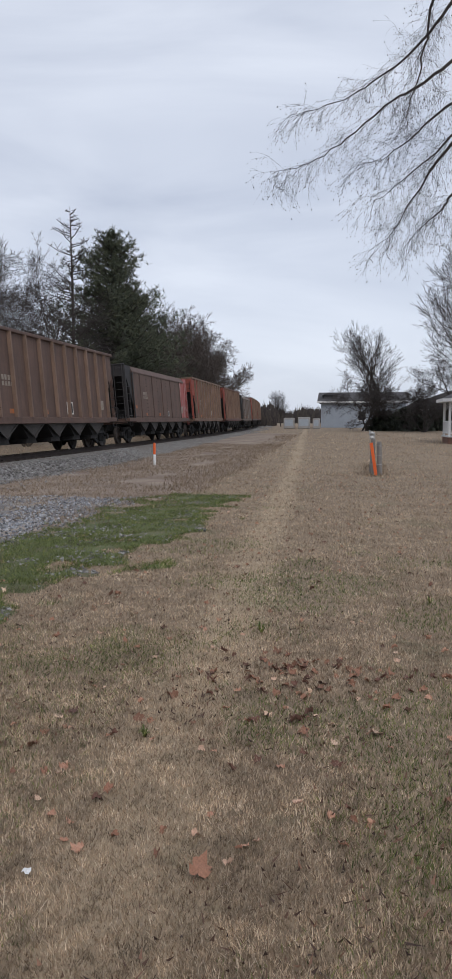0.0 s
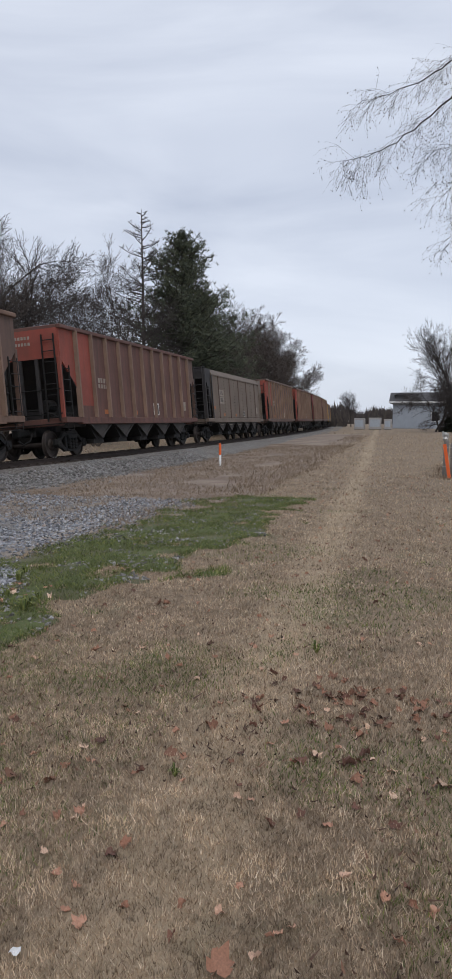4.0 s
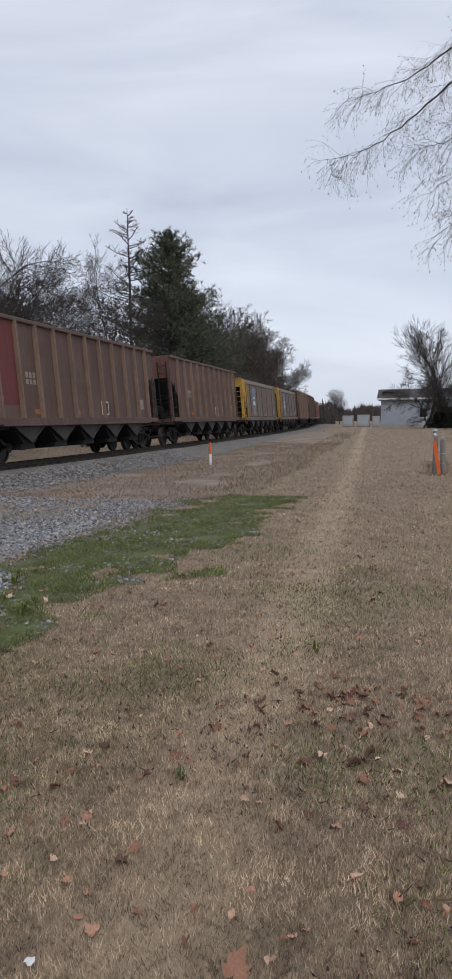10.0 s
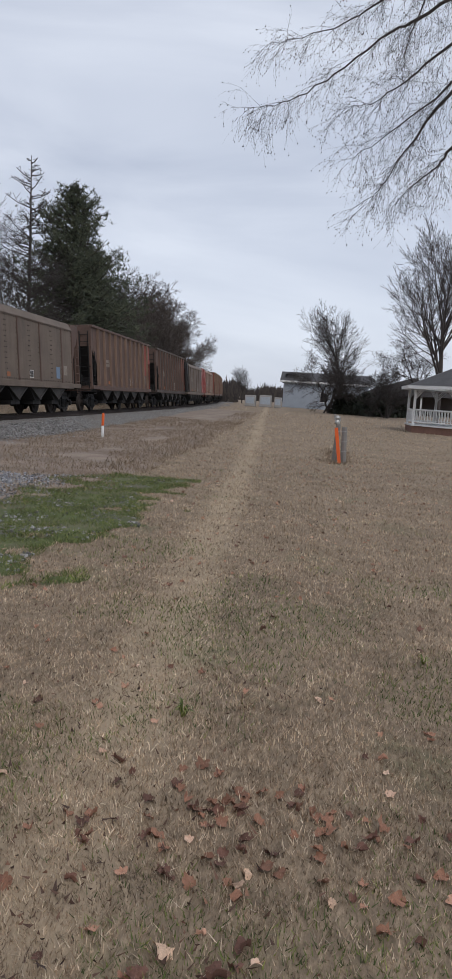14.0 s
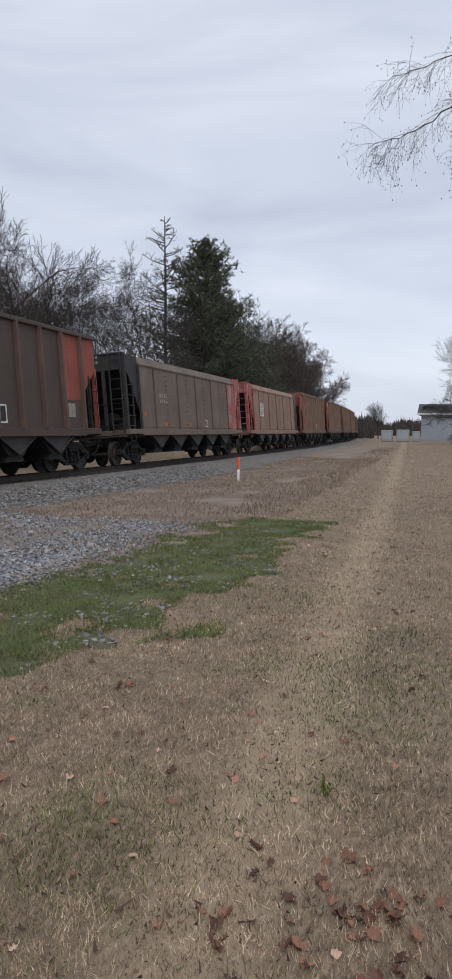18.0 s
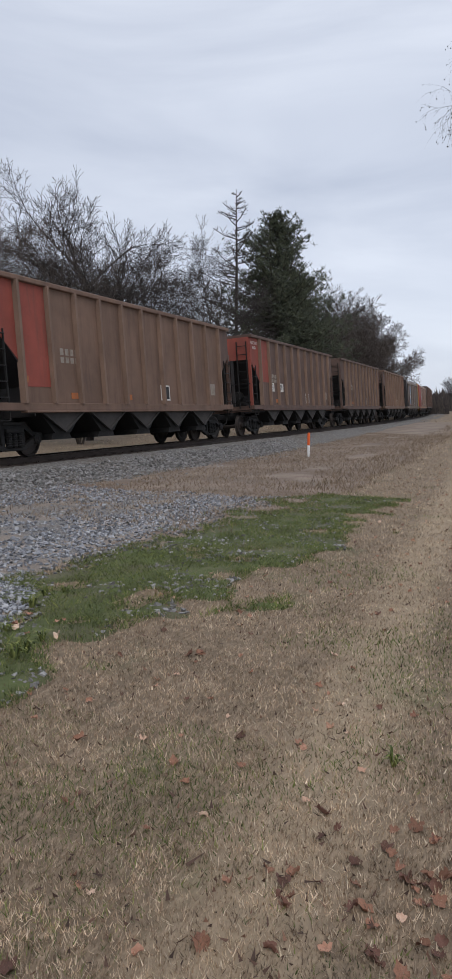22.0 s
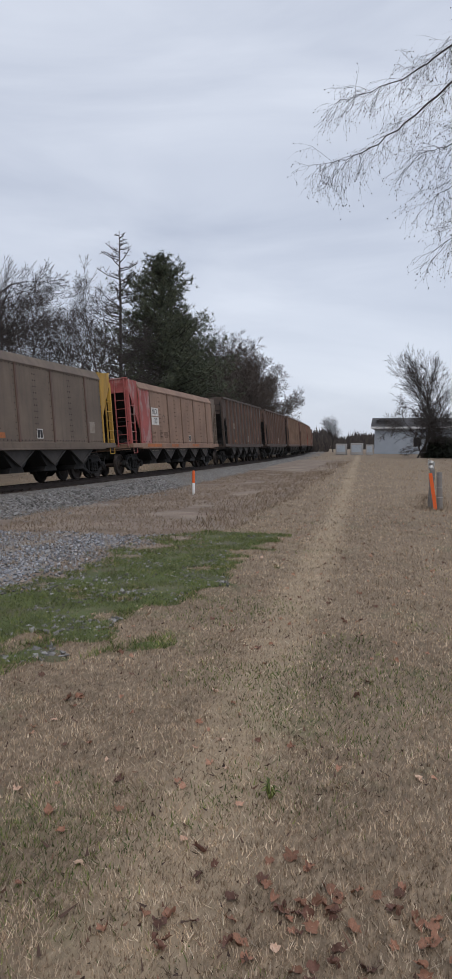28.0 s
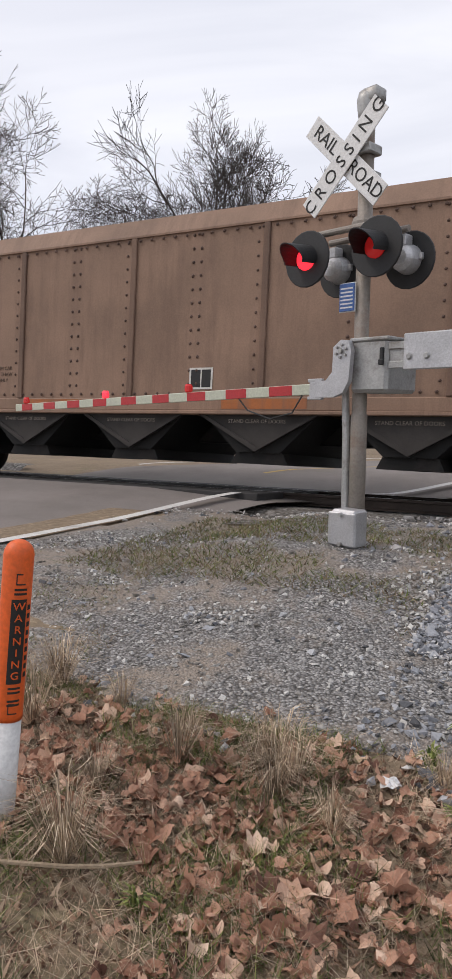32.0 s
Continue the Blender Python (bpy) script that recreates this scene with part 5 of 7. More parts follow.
def overhang():
    """The near tree whose drooping outer branches hang into view."""
    rng = random.Random(6)
    trunk, twigs, buds = MB(), MB(), MB()
    base = Vector((8.2, 15.2, level(15.2)))
    top = base + Vector((-0.4, 0.2, 8.5))
    trunk.tube([base - Vector((0, 0, 0.2)), base + Vector((-0.1, 0, 3.5)), top, top + Vector((0.2, 0.3, 4))], [0.34, 0.28, 0.2, 0.07], 9)
    limbs = [[(7.9, 15.2, 7.0), (4.6, 15.9, 9.4), (2.9, 16.3, 8.8), (1.85, 16.6, 8.12), (1.22, 16.77, 7.77), (0.85, 16.94, 7.68), (0.1, 17.11, 7.19), (-0.5, 17.29, 6.85), (-1.08, 17.46, 6.7), (-1.55, 17.63, 6.69)],
             [(7.9, 15.2, 8.0), (4.8, 15.9, 10.6), (2.9, 16.3, 10.1), (1.82, 16.6, 9.16), (1.46, 16.77, 8.77), (0.95, 16.94, 8.33), (0.54, 17.11, 8.18), (0.03, 17.29, 7.95), (-0.64, 17.46, 7.82), (-1.2, 17.63, 7.83)],
             [(7.9, 15.2, 6.4), (4.6, 15.8, 8.6), (2.8, 16.2, 8.0), (1.87, 16.6, 7.41), (1.5, 16.84, 7.19), (1.12, 17.08, 6.95), (0.63, 17.32, 6.7), (0.2, 17.56, 6.71)],
             [(7.9, 15.2, 5.9), (4.4, 15.8, 8.0), (2.7, 16.2, 7.5), (1.89, 16.6, 6.68), (1.57, 16.8, 6.33), (1.32, 17.0, 5.95), (1.16, 17.2, 5.74), (1.01, 17.4, 5.48), (0.71, 17.6, 5.21)],
             [(7.9, 15.2, 9.0), (4.6, 16.0, 11.3), (2.6, 16.3, 10.9), (1.47, 16.6, 9.23), (1.42, 16.84, 8.72), (1.28, 17.08, 8.06), (1.14, 17.32, 7.67), (1.1, 17.56, 7.36)],
             [(7.9, 15.2, 5.8), (4.5, 15.6, 7.9), (2.8, 16.2, 7.4), (1.89, 16.6, 6.81), (1.53, 16.9, 6.54), (0.96, 17.2, 6.17), (0.41, 17.5, 5.87)],
             [(7.9, 15.2, 5.0), (4.4, 15.6, 6.9), (2.6, 16.2, 6.4), (1.92, 16.6, 5.76), (1.78, 16.9, 5.58), (1.45, 17.2, 5.36), (1.19, 17.5, 5.11)],
             [(7.9, 15.2, 6.8), (5.2, 13.6, 9.6), (3.2, 13.4, 9.0), (2.4, 13.8, 8.3)]]

    def twig(p, d, ln, r, depth):
        pts, dd = [p], Vector(d).normalized()
        for k in range(4):
            dd = (dd + Vector((rng.gauss(0, 0.2), rng.gauss(0, 0.2), rng.gauss(-0.07, 0.14)))).normalized()
            pts.append(pts[-1] + dd * ln / 4)
        twigs.tube(pts, [r, r * 0.8, r * 0.65, r * 0.5, r * 0.4], 3, False)
        if depth == 0:
            for k in range(rng.random() < 0.6):
                c = pts[-1] if k == 0 else pts[rng.randint(1, 3)] + Vector((rng.gauss(0, 0.012), rng.gauss(0, 0.012), -0.03))
                s = 0.009
                buds.add([c + Vector((0, 0, s * 1.6)), c + Vector((s, 0, 0)), c + Vector((0, s, 0)), c + Vector((-s, 0, 0)), c + Vector((0, -s, 0)), c - Vector((0, 0, s * 1.8))],
                         [(0, 1, 2), (0, 2, 3), (0, 3, 4), (0, 4, 1), (5, 2, 1), (5, 3, 2), (5, 4, 3), (5, 1, 4)])
            return
        for k in range(3):
            q = rng.randint(1, 3)
            w = (dd + Vector((rng.gauss(0, 0.5), rng.gauss(0, 0.5), rng.gauss(-0.15, 0.45)))).normalized()
            twig(pts[q].lerp(pts[q + 1], rng.random()), w, ln * rng.uniform(0.55, 0.85), r * 0.6, depth - 1)

    for pts in limbs:
        pts = [Vector(q) for q in pts]
        fine = []
        for a, b in zip(pts, pts[1:]):
            for k in range(4):
                fine.append(a.lerp(b, k / 4) + Vector((rng.gauss(0, 0.014), rng.gauss(0, 0.014), rng.gauss(0, 0.014))))
        fine.append(pts[-1])
        n = len(fine)
        trunk.tube(fine, [0.05 * (1 - k / n) ** 1.4 + 0.003 for k in range(n)], 6, False)
        for k in range(n // 3, n):
            along = (fine[min(k + 1, n - 1)] - fine[max(k - 1, 0)]).normalized()
            for q in range(3):
                w = (along * 0.75 + Vector((rng.gauss(0, 0.5), rng.gauss(0, 0.5), rng.gauss(0.0, 0.5)))).normalized()
                twig(fine[k], w, rng.uniform(0.4, 0.85) * (1 - 0.35 * k / n), 0.0034, 2)
            if k % 2:
                w = (along * 0.35 + Vector((rng.gauss(0, 0.3), rng.gauss(0, 0.3), -0.9))).normalized()
                twig(fine[k], w, rng.uniform(0.35, 0.75) * (1 - 0.3 * k / n), 0.0032, 1)
    t = thing("overhanging_tree", "large bare tree with fine drooping outer branches", "tree")
    part("trunk", trunk, BARK_DARK, t)
    part("crown", twigs, TWIG_DARK, t, "thin dark drooping twigs")
    tagged(part("seed_cluster", buds, TWIG_DARK, t, "small hanging seed balls"), kind="stuff")


overhang()

# far woods
WOODS = island("far_bare_woods", [(0.0, (0.040, 0.034, 0.034)), (0.5, (0.062, 0.052, 0.048)), (1.0, (0.085, 0.07, 0.06))], 0.95)
rng = np.random.default_rng(3)


def woods(name, label, a0, a1, dist, depth, height, n, seed):
    """A far belt of bare trees: many thin upright twigs, denser below."""
    rg = np.random.default_rng(seed)
    a = np.radians(rg.uniform(a0, a1, n))
    r = dist + rg.uniform(0, depth, n)
    x, y = r * np.sin(a), 3 + r * np.cos(a)
    swell = 0.75 + 0.25 * np.sin(a * 23 + 1) * np.sin(a * 57) + 0.12 * np.sin(a * 151)
    z0 = rg.uniform(-0.5, 0.72, n) * height * swell
    h = rg.uniform(0.12, 0.36, n) * height
    w = rg.uniform(0.1, 0.4, n) * dist / 260
    tx, ty = np.cos(a), -np.sin(a)
    lean = rg.normal(0, 0.25, n) * h
    v = np.stack([np.stack([x - w * tx, y - w * ty, z0], -1), np.stack([x + w * tx, y + w * ty, z0], -1), np.stack([x + lean * tx, y + lean * ty, z0 + h], -1)], 1)
    return tagged(new(name, raw_mesh(name, v.reshape(-1, 3), np.arange(3 * n).reshape(-1, 3), WOODS)), label, "woods", kind="stuff")


woods("far_woods", "far brown-grey belt of bare woods", -30, 30, 235, 70, 8.5, 30000, 1)
woods("far_woods", "far brown-grey belt of bare woods", -150, -30, 75, 60, 5.5, 22000, 2)
woods("roadside_brush", "low brown brush along the bend of the track", -12.5, -6.2, 150, 30, 4.5, 2500, 4)

# ---- crossing signal ----
GALV = surface("weathered_galvanised_steel", (0.42, 0.42, 0.41), 0.5, 0.55, scale=5, vary=0.18, grain=50, relief=0.15, dirt=(0.2, 0.18, 0.16), dirt_amount=0.35)
ALU = surface("dull_cast_aluminium", (0.50, 0.50, 0.51), 0.45, 0.6, scale=6, vary=0.14, grain=60, relief=0.15)
RUSTY_MAST = surface("brown_grey_mast_paint", (0.27, 0.24, 0.21), 0.6, 0.3, scale=4, vary=0.2, grain=50, relief=0.15, dirt=(0.2, 0.12, 0.08), dirt_amount=0.4)
SIGN_WHITE = surface("white_reflective_sheet", (0.74, 0.74, 0.73), 0.55, scale=4, vary=0.05, grain=60, relief=0.03, dirt=(0.5, 0.48, 0.45), dirt_amount=0.15)
SIGN_BLUE = surface("blue_enamel", (0.06, 0.14, 0.38), 0.5, scale=4, vary=0.1, grain=60, relief=0.03)
HOOD = surface("matt_black_lamp_paint", (0.02, 0.02, 0.021), 0.6, scale=5, vary=0.3, grain=50, relief=0.1)
ARM_RED = surface("red_reflective_tape", (0.45, 0.03, 0.035), 0.45, scale=5, vary=0.1, grain=60, relief=0.03)
ARM_PALE = surface("pale_green_white_tape", (0.50, 0.52, 0.42), 0.5, scale=5, vary=0.08, grain=60, relief=0.03)
LAMP_ON, LAMP_DIM = glow("lit_red_lens", (1.0, 0.03, 0.05), 1.3), glow("dim_red_lens", (0.5, 0.02, 0.02), 0.22)


def disc(mb, x, y, z, r, thick=0.012, sides=22):
    return mb.lathe([(r - 0.008, -thick), (r, -thick * 0.5), (r, thick * 0.5), (r - 0.008, thick)], "y", (x, y, z), sides)


def signal():
    s = thing("crossing_signal", "railroad crossing signal with crossbuck, red lamps and lowered gate", "crossing signal", pose(-7.34, 1.70, 0.38, 0, 0, 72) @ Matrix.Rotation(radians(0.1), 4, "Y") @ Matrix.Scale(0.92, 4))
    part("mast", MB().lathe([(0.075, -0.15), (0.075, 1.2), (0.066, 1.22), (0.066, 3.72)], "z", (0, 0, 0), 16), RUSTY_MAST, s, smooth=True)
    part("conduit", MB().tube([(-0.09, -0.05, 0.2), (-0.10, -0.05, 1.0), (-0.13, -0.04, 1.45)], 0.035, 8), GALV, s)
    part("mast_foot", MB().lathe([(0.19, -0.05), (0.18, 0.02), (0.10, 0.06), (0.09, 0.2)], "z", (0, 0, 0), 14), GALV, s)
    jb = part("junction_box", MB().box(-0.09, 0.17, -0.26, -0.06, 0.03, 0.37, 0.02).box(-0.105, 0.185, -0.285, -0.26, 0.05, 0.35, 0.015), ALU, s)
    for z in (0.12, 0.38):
        part("box_latch", MB().lathe([(0.02, -0.02), (0.02, 0.02)], "y", (0.04, -0.295, z - 0.05), 8), GALV, jb)
    bell = MB().lathe([(0.02, 0.0), (0.07, 0.01), (0.09, 0.10), (0.10, 0.20), (0.085, 0.26), (0.03, 0.28)], "z", (0.0, 0.0, 3.70), 14)
    bell.box(-0.03, 0.14, -0.08, 0.08, 3.86, 3.98, 0.02)
    part("bell", bell, GALV, s, "weathered grey bell hood", smooth=True)
    for ang, word, txt in ((45, "CROSSING", 1), (-45, "RAIL", 0)):
        y = -0.13 if txt else -0.105
        b = part("crossbuck_blade", MB().box(-0.605, 0.605, -0.006, 0.006, -0.115, 0.115, 0.004), SIGN_WHITE, s, at=Matrix.Translation((-0.15, y, 3.42)) @ Matrix.Rotation(radians(-ang), 4, "Y") @ Matrix.Scale(0.88, 4))
        if txt:
            lettering("lettering", "C R O S S I N G", 0.185, INK, b, Matrix.Translation((0, -0.008, 0)) @ FACE_Y)
        else:
            lettering("lettering", "RAIL", 0.185, INK, b, Matrix.Translation((-0.34, -0.008, 0)) @ FACE_Y)
            lettering("lettering", "ROAD", 0.185, INK, b, Matrix.Translation((0.345, -0.008, 0)) @ FACE_Y)
    for z in (3.22, 3.44):
        part("clamp", MB().box(-0.1, 0.1, -0.1, 0.09, z, z + 0.08, 0.01), GALV, s)
    part("lamp_arm", MB().tube([(-0.50, -0.12, 2.82), (0.34, -0.12, 2.82)], 0.03, 10).tube([(-0.48, 0.14, 2.80), (0.36, 0.14, 2.80)], 0.03, 10).lathe([(0.11, 2.7), (0.115, 2.74), (0.115, 2.88), (0.10, 2.92)], "z", (0, 0, 0), 12), RUSTY_MAST, s)
    for x, lit in ((-0.46, LAMP_ON), (0.28, LAMP_DIM)):
        lamp = part("front_lamp", disc(MB(), x, -0.22, 2.60, 0.25), HOOD, s, "round black lamp background")
        part("lens", MB().lathe([(0.0, -0.035), (0.06, -0.03), (0.10, 0.0), (0.10, 0.02)], "y", (x, -0.25, 2.60), 18), lit, lamp, "red signal lens", smooth=True)
        hood = MB()
        n = 14
        for k in range(n + 1):
            a = radians(-25 + 230 * k / n)
            c, q = math.cos(a), math.sin(a)
            reach = 0.30 * (0.55 + 0.45 * max(0, q))
            hood.v += [(x + 0.115 * c, -0.23, 2.60 + 0.115 * q), (x + 0.105 * c, -0.25 - reach, 2.60 + 0.105 * q - 0.02), (x + 0.122 * c, -0.23, 2.60 + 0.122 * q), (x + 0.112 * c, -0.25 - reach, 2.60 + 0.112 * q - 0.02)]
        for k in range(n):
            o = 4 * k
            hood.f += [(o, o + 4, o + 5, o + 1), (o + 2, o + 3, o + 7, o + 6), (o + 1, o + 5, o + 7, o + 3)]
        part("hood", hood, HOOD, lamp)
        part("lamp_case", MB().lathe([(0.03, 0.20), (0.09, 0.18), (0.11, 0.12), (0.12, 0.0)], "y", (x, -0.21, 2.60), 14), HOOD, lamp)
    for x in (-0.44, 0.30):
        lamp = part("rear_lamp", disc(MB(), x, 0.26, 2.56, 0.25), HOOD, s, "round black lamp background")
        part("lamp_case", MB().lathe([(0.02, -0.17), (0.07, -0.165), (0.11, -0.12), (0.125, -0.03), (0.13, 0.0)], "y", (x, 0.25, 2.56), 18).box(x - 0.04, x + 0.04, 0.12, 0.24, 2.66, 2.76, 0.01).box(x - 0.155, x - 0.12, 0.2, 0.24, 2.54, 2.60, 0.006).box(x + 0.12, x + 0.155, 0.2, 0.24, 2.54, 2.60, 0.006), ALU, lamp, "silver lamp housing", smooth=False)
    sg = part("blue_sign", MB().box(-0.18, -0.02, -0.10, -0.09, 2.12, 2.36, 0.003), SIGN_BLUE, s, "small blue notice with white text rows")
    lines = MB()
    for k in range(6):
        lines.box(-0.165, -0.035, -0.103, -0.1, 2.145 + 0.033 * k, 2.158 + 0.033 * k)
    tagged(part("text_rows", lines, SIGN_WHITE, sg), kind="stuff")
    part("sign_rim", MB().box(-0.188, -0.012, -0.089, -0.084, 2.112, 2.368, 0.002), SIGN_WHITE, sg)
    gear = part("gate_mechanism", MB().box(-0.02, 0.36, -0.13, 0.36, 1.40, 1.86, 0.03).box(-0.03, 0.37, -0.14, 0.37, 1.84, 1.875, 0.01), GALV, s, "weathered grey gate mechanism box")
    part("latch", MB().box(0.30, 0.335, -0.165, -0.13, 1.66, 1.78, 0.008).box(0.292, 0.343, -0.175, -0.14, 1.63, 1.68, 0.008), HOOD, gear)
    shield = MB()
    shield.prism([(-0.14, 1.80), (-0.06, 1.86), (0.02, 1.85), (0.05, 1.76), (0.03, 1.50), (-0.03, 1.40), (-0.14, 1.36), (-0.40, 1.36), (-0.40, 1.50), (-0.22, 1.51), (-0.15, 1.58)], -0.22, -0.165, "y")
    shield.box(-0.43, -0.27, -0.215, -0.17, 1.34, 1.37, 0.005).box(-0.43, -0.27, -0.215, -0.17, 1.50, 1.53, 0.005)
    pv = part("pivot_bracket", shield, ALU, s, "cast aluminium pivot bracket")
    for k in range(6):
        a = k * math.pi / 3 + 0.4
        part("bolt", MB().lathe([(0.012, -0.02), (0.014, 0.0)], "y", (-0.05 + 0.055 * math.cos(a), -0.222, 1.76 + 0.055 * math.sin(a)), 6), GALV, pv)
    part("bolt", MB().lathe([(0.02, -0.03), (0.024, 0.0)], "y", (-0.05, -0.222, 1.76), 6), GALV, pv)
    cw = part("counterweight_arm", MB().box(0.36, 1.02, -0.12, -0.10, 1.60, 1.66, 0.006).box(0.36, 1.02, -0.12, -0.10, 1.76, 1.82, 0.006).box(0.36, 1.02, -0.10, -0.085, 1.60, 1.82, 0.004), GALV, s)
    part("counterweight", MB().box(0.52, 1.24, -0.145, -0.122, 1.58, 1.88, 0.02), ALU, cw, "pale rounded plate")
    for x in (0.58, 0.74):
        part("bolt", MB().lathe([(0.02, -0.02), (0.03, 0.0)], "y", (x, -0.146, 1.69), 8), GALV, cw)
    arm = part("gate_arm", MB().box(-5.9, -0.40, -0.205, -0.175, 1.385, 1.485, 0.006), ARM_PALE, s, "striped red and pale gate arm", at=Matrix.Translation((-0.4, 0, 1.42)) @ Matrix.Rotation(radians(-1.8), 4, "Y") @ Matrix.Translation((0.4, 0, -1.42)))
    for k in range(9):
        x = -0.62 - 0.6 * k
        part("stripe", MB().box(x - 0.29, x, -0.209, -0.171, 1.388, 1.482, 0.002), ARM_RED, arm, "red stripe")
    for x, lit in ((-5.6, LAMP_DIM), (-3.65, LAMP_ON), (-2.1, LAMP_DIM)):
        part("arm_lamp", MB().lathe([(0.03, 1.485), (0.045, 1.50), (0.045, 1.55), (0.03, 1.575)], "z", (x, -0.19, 0), 10), lit, arm, "small red gate lamp")
    part("cable", MB().tube([(-0.5, -0.2, 1.38), (-0.62, -0.2, 1.22), (-0.9, -0.2, 1.16), (-1.2, -0.2, 1.24), (-1.35, -0.2, 1.38)], 0.008, 5), HOOD, s)


signal()

# ---- markers, posts ----
ORANGE_P = surface("orange_plastic", (0.75, 0.12, 0.02), 0.5, scale=4, vary=0.08, grain=60, relief=0.03, dirt=(0.45, 0.12, 0.05), dirt_amount=0.15)
WHITE_P = surface("white_plastic", (0.68, 0.68, 0.67), 0.5, scale=4, vary=0.06, grain=60, relief=0.03, dirt=(0.42, 0.38, 0.33), dirt_amount=0.2)


def marker(x, y, z, lean, turn, near):
    m = thing("marker_post", "round orange and white plastic warning marker post", "marker post", Matrix.Translation((x, y, z)) @ Matrix.Rotation(radians(lean), 4, Vector((-0.887, -0.46, 0))) @ Matrix.Rotation(radians(turn), 4, "Z"))
    h, r = (1.0, 0.052) if near else (0.93, 0.05)
    cut = h * (0.36 if near else 0.5)
    part("lower_tube", MB().lathe([(r * 0.94, -0.2), (r * 0.94, cut + 0.01)], "z", (0, 0, 0), 20), WHITE_P, m, "white lower tube", smooth=True)
    part("orange_cap", MB().lathe([(r, cut)] + [(r, cut + 0.02), (r, h - r)] + [(r * math.cos(a), h - r + r * math.sin(a)) for a in (0.3, 0.6, 0.9, 1.2, 1.45)], "z", (0, 0, 0), 24), ORANGE_P, m, "orange domed cap", smooth=True)
    if near:
        lab = MB()
        def wrap(a0, a1, z0, z1, mb, out=0.0012):
            n = 6
            o = len(mb.v)
            for k in range(n + 1):
                a = radians(a0 + (a1 - a0) * k / n)
                mb.v += [((r + out) * math.cos(a), (r + out) * math.sin(a), z0), ((r + out) * math.cos(a), (r + out) * math.sin(a), z1)]
            mb.f += [(o + 2 * k, o + 2 * k + 2, o + 2 * k + 3, o + 2 * k + 1) for k in range(n)]
        wrap(-34, 24, 0.50, 0.80, lab)
        band = part("warning_label", lab, INK, m, "black label with orange lettering")
        for k, ch in enumerate("WARNING"):
            lettering("letter", ch, 0.042, ORANGE_P, band, Matrix.Rotation(radians(-5), 4, "Z") @ Matrix.Translation((r + 0.0018, 0, 0.775 - 0.041 * k)) @ FACE_X @ Matrix.Diagonal((0.95, 0.9, 1, 1)))
        bars = MB()
        for z0 in (0.815, 0.83, 0.48, 0.465, 0.435, 0.42):
            wrap(-26, 22, z0, z0 + 0.008, bars)
        for z0 in (0.85, 0.39):
            wrap(-22, -18, z0, z0 + 0.04, bars)
            wrap(-18, 14, z0, z0 + 0.005, bars)
            wrap(-18, 2, z0 + 0.035, z0 + 0.04, bars)
        for k in range(9):
            wrap(30, 48, 0.52 + 0.03 * k, 0.538 + 0.03 * k, bars)
        tagged(part("small_print", bars, INK, m), kind="stuff")


marker(-3.325, 1.66, 0.05, 5.2, 62, True)
marker(-7.65, 29.7, level(29.7), 0, -60, False)
GREY_WOOD = surface("weathered_grey_wood", (0.21, 0.195, 0.18), 0.95, scale=5, vary=0.3, grain=40, relief=0.6, stretch=(6, 6, 0.5))
for dx, dy, h, r, lean, lab in ((0.0, 0.35, 1.18, 0.075, 2, "weathered grey round fence post"), (0.22, 0.1, 1.1, 0.08, -2, "weathered grey round fence post"), (0.06, 2.2, 1.15, 0.07, 1, "weathered grey round fence post"), (0.1, 4.6, 1.1, 0.07, 2, "weathered grey round fence post")):
    x, y = 0.73 + dx * 1.2, 25.9 + dy
    p_ = thing("fence_post", lab, "post", pose(x, y, level(y), lean, lean, 0), "old fence posts")
    part("post", MB().lathe([(r, -0.2), (r * 1.02, 0.3), (r * 0.97, h - 0.03), (r * 0.8, h)], "z", (0, 0, 0), 12), GREY_WOOD, p_)
    wire = MB()
    for k in range(3):
        wire.lathe([(r + 0.006, 0.3 * k + 0.35), (r + 0.012, 0.3 * k + 0.356), (r + 0.006, 0.3 * k + 0.362)], "z", (0, 0, 0), 10)
    part("wire_wrap", wire, GALV, p_)
st = thing("survey_stake", "bright orange leaning stake beside old posts", "stake", pose(0.87, 25.75, level(25.75), 0, -9, 0))
part("stake", MB().box(-0.05, 0.05, -0.02, 0.02, -0.2, 1.08, 0.006), ORANGE_P, st)
rk = thing("broken_post_top", "pale broken ornament on the fence post", "ornament", pose(0.73, 26.25, level(26.25) + 1.16))
part("ornament", MB().lathe([(0.07, 0.0), (0.09, 0.06), (0.05, 0.13), (0.08, 0.2), (0.03, 0.27)], "z", (0, 0, 0), 7).box(-0.1, -0.05, -0.03, 0.03, 0.12, 0.3, 0.01).box(0.05, 0.1, -0.03, 0.03, 0.1, 0.24, 0.01), GALV, rk)

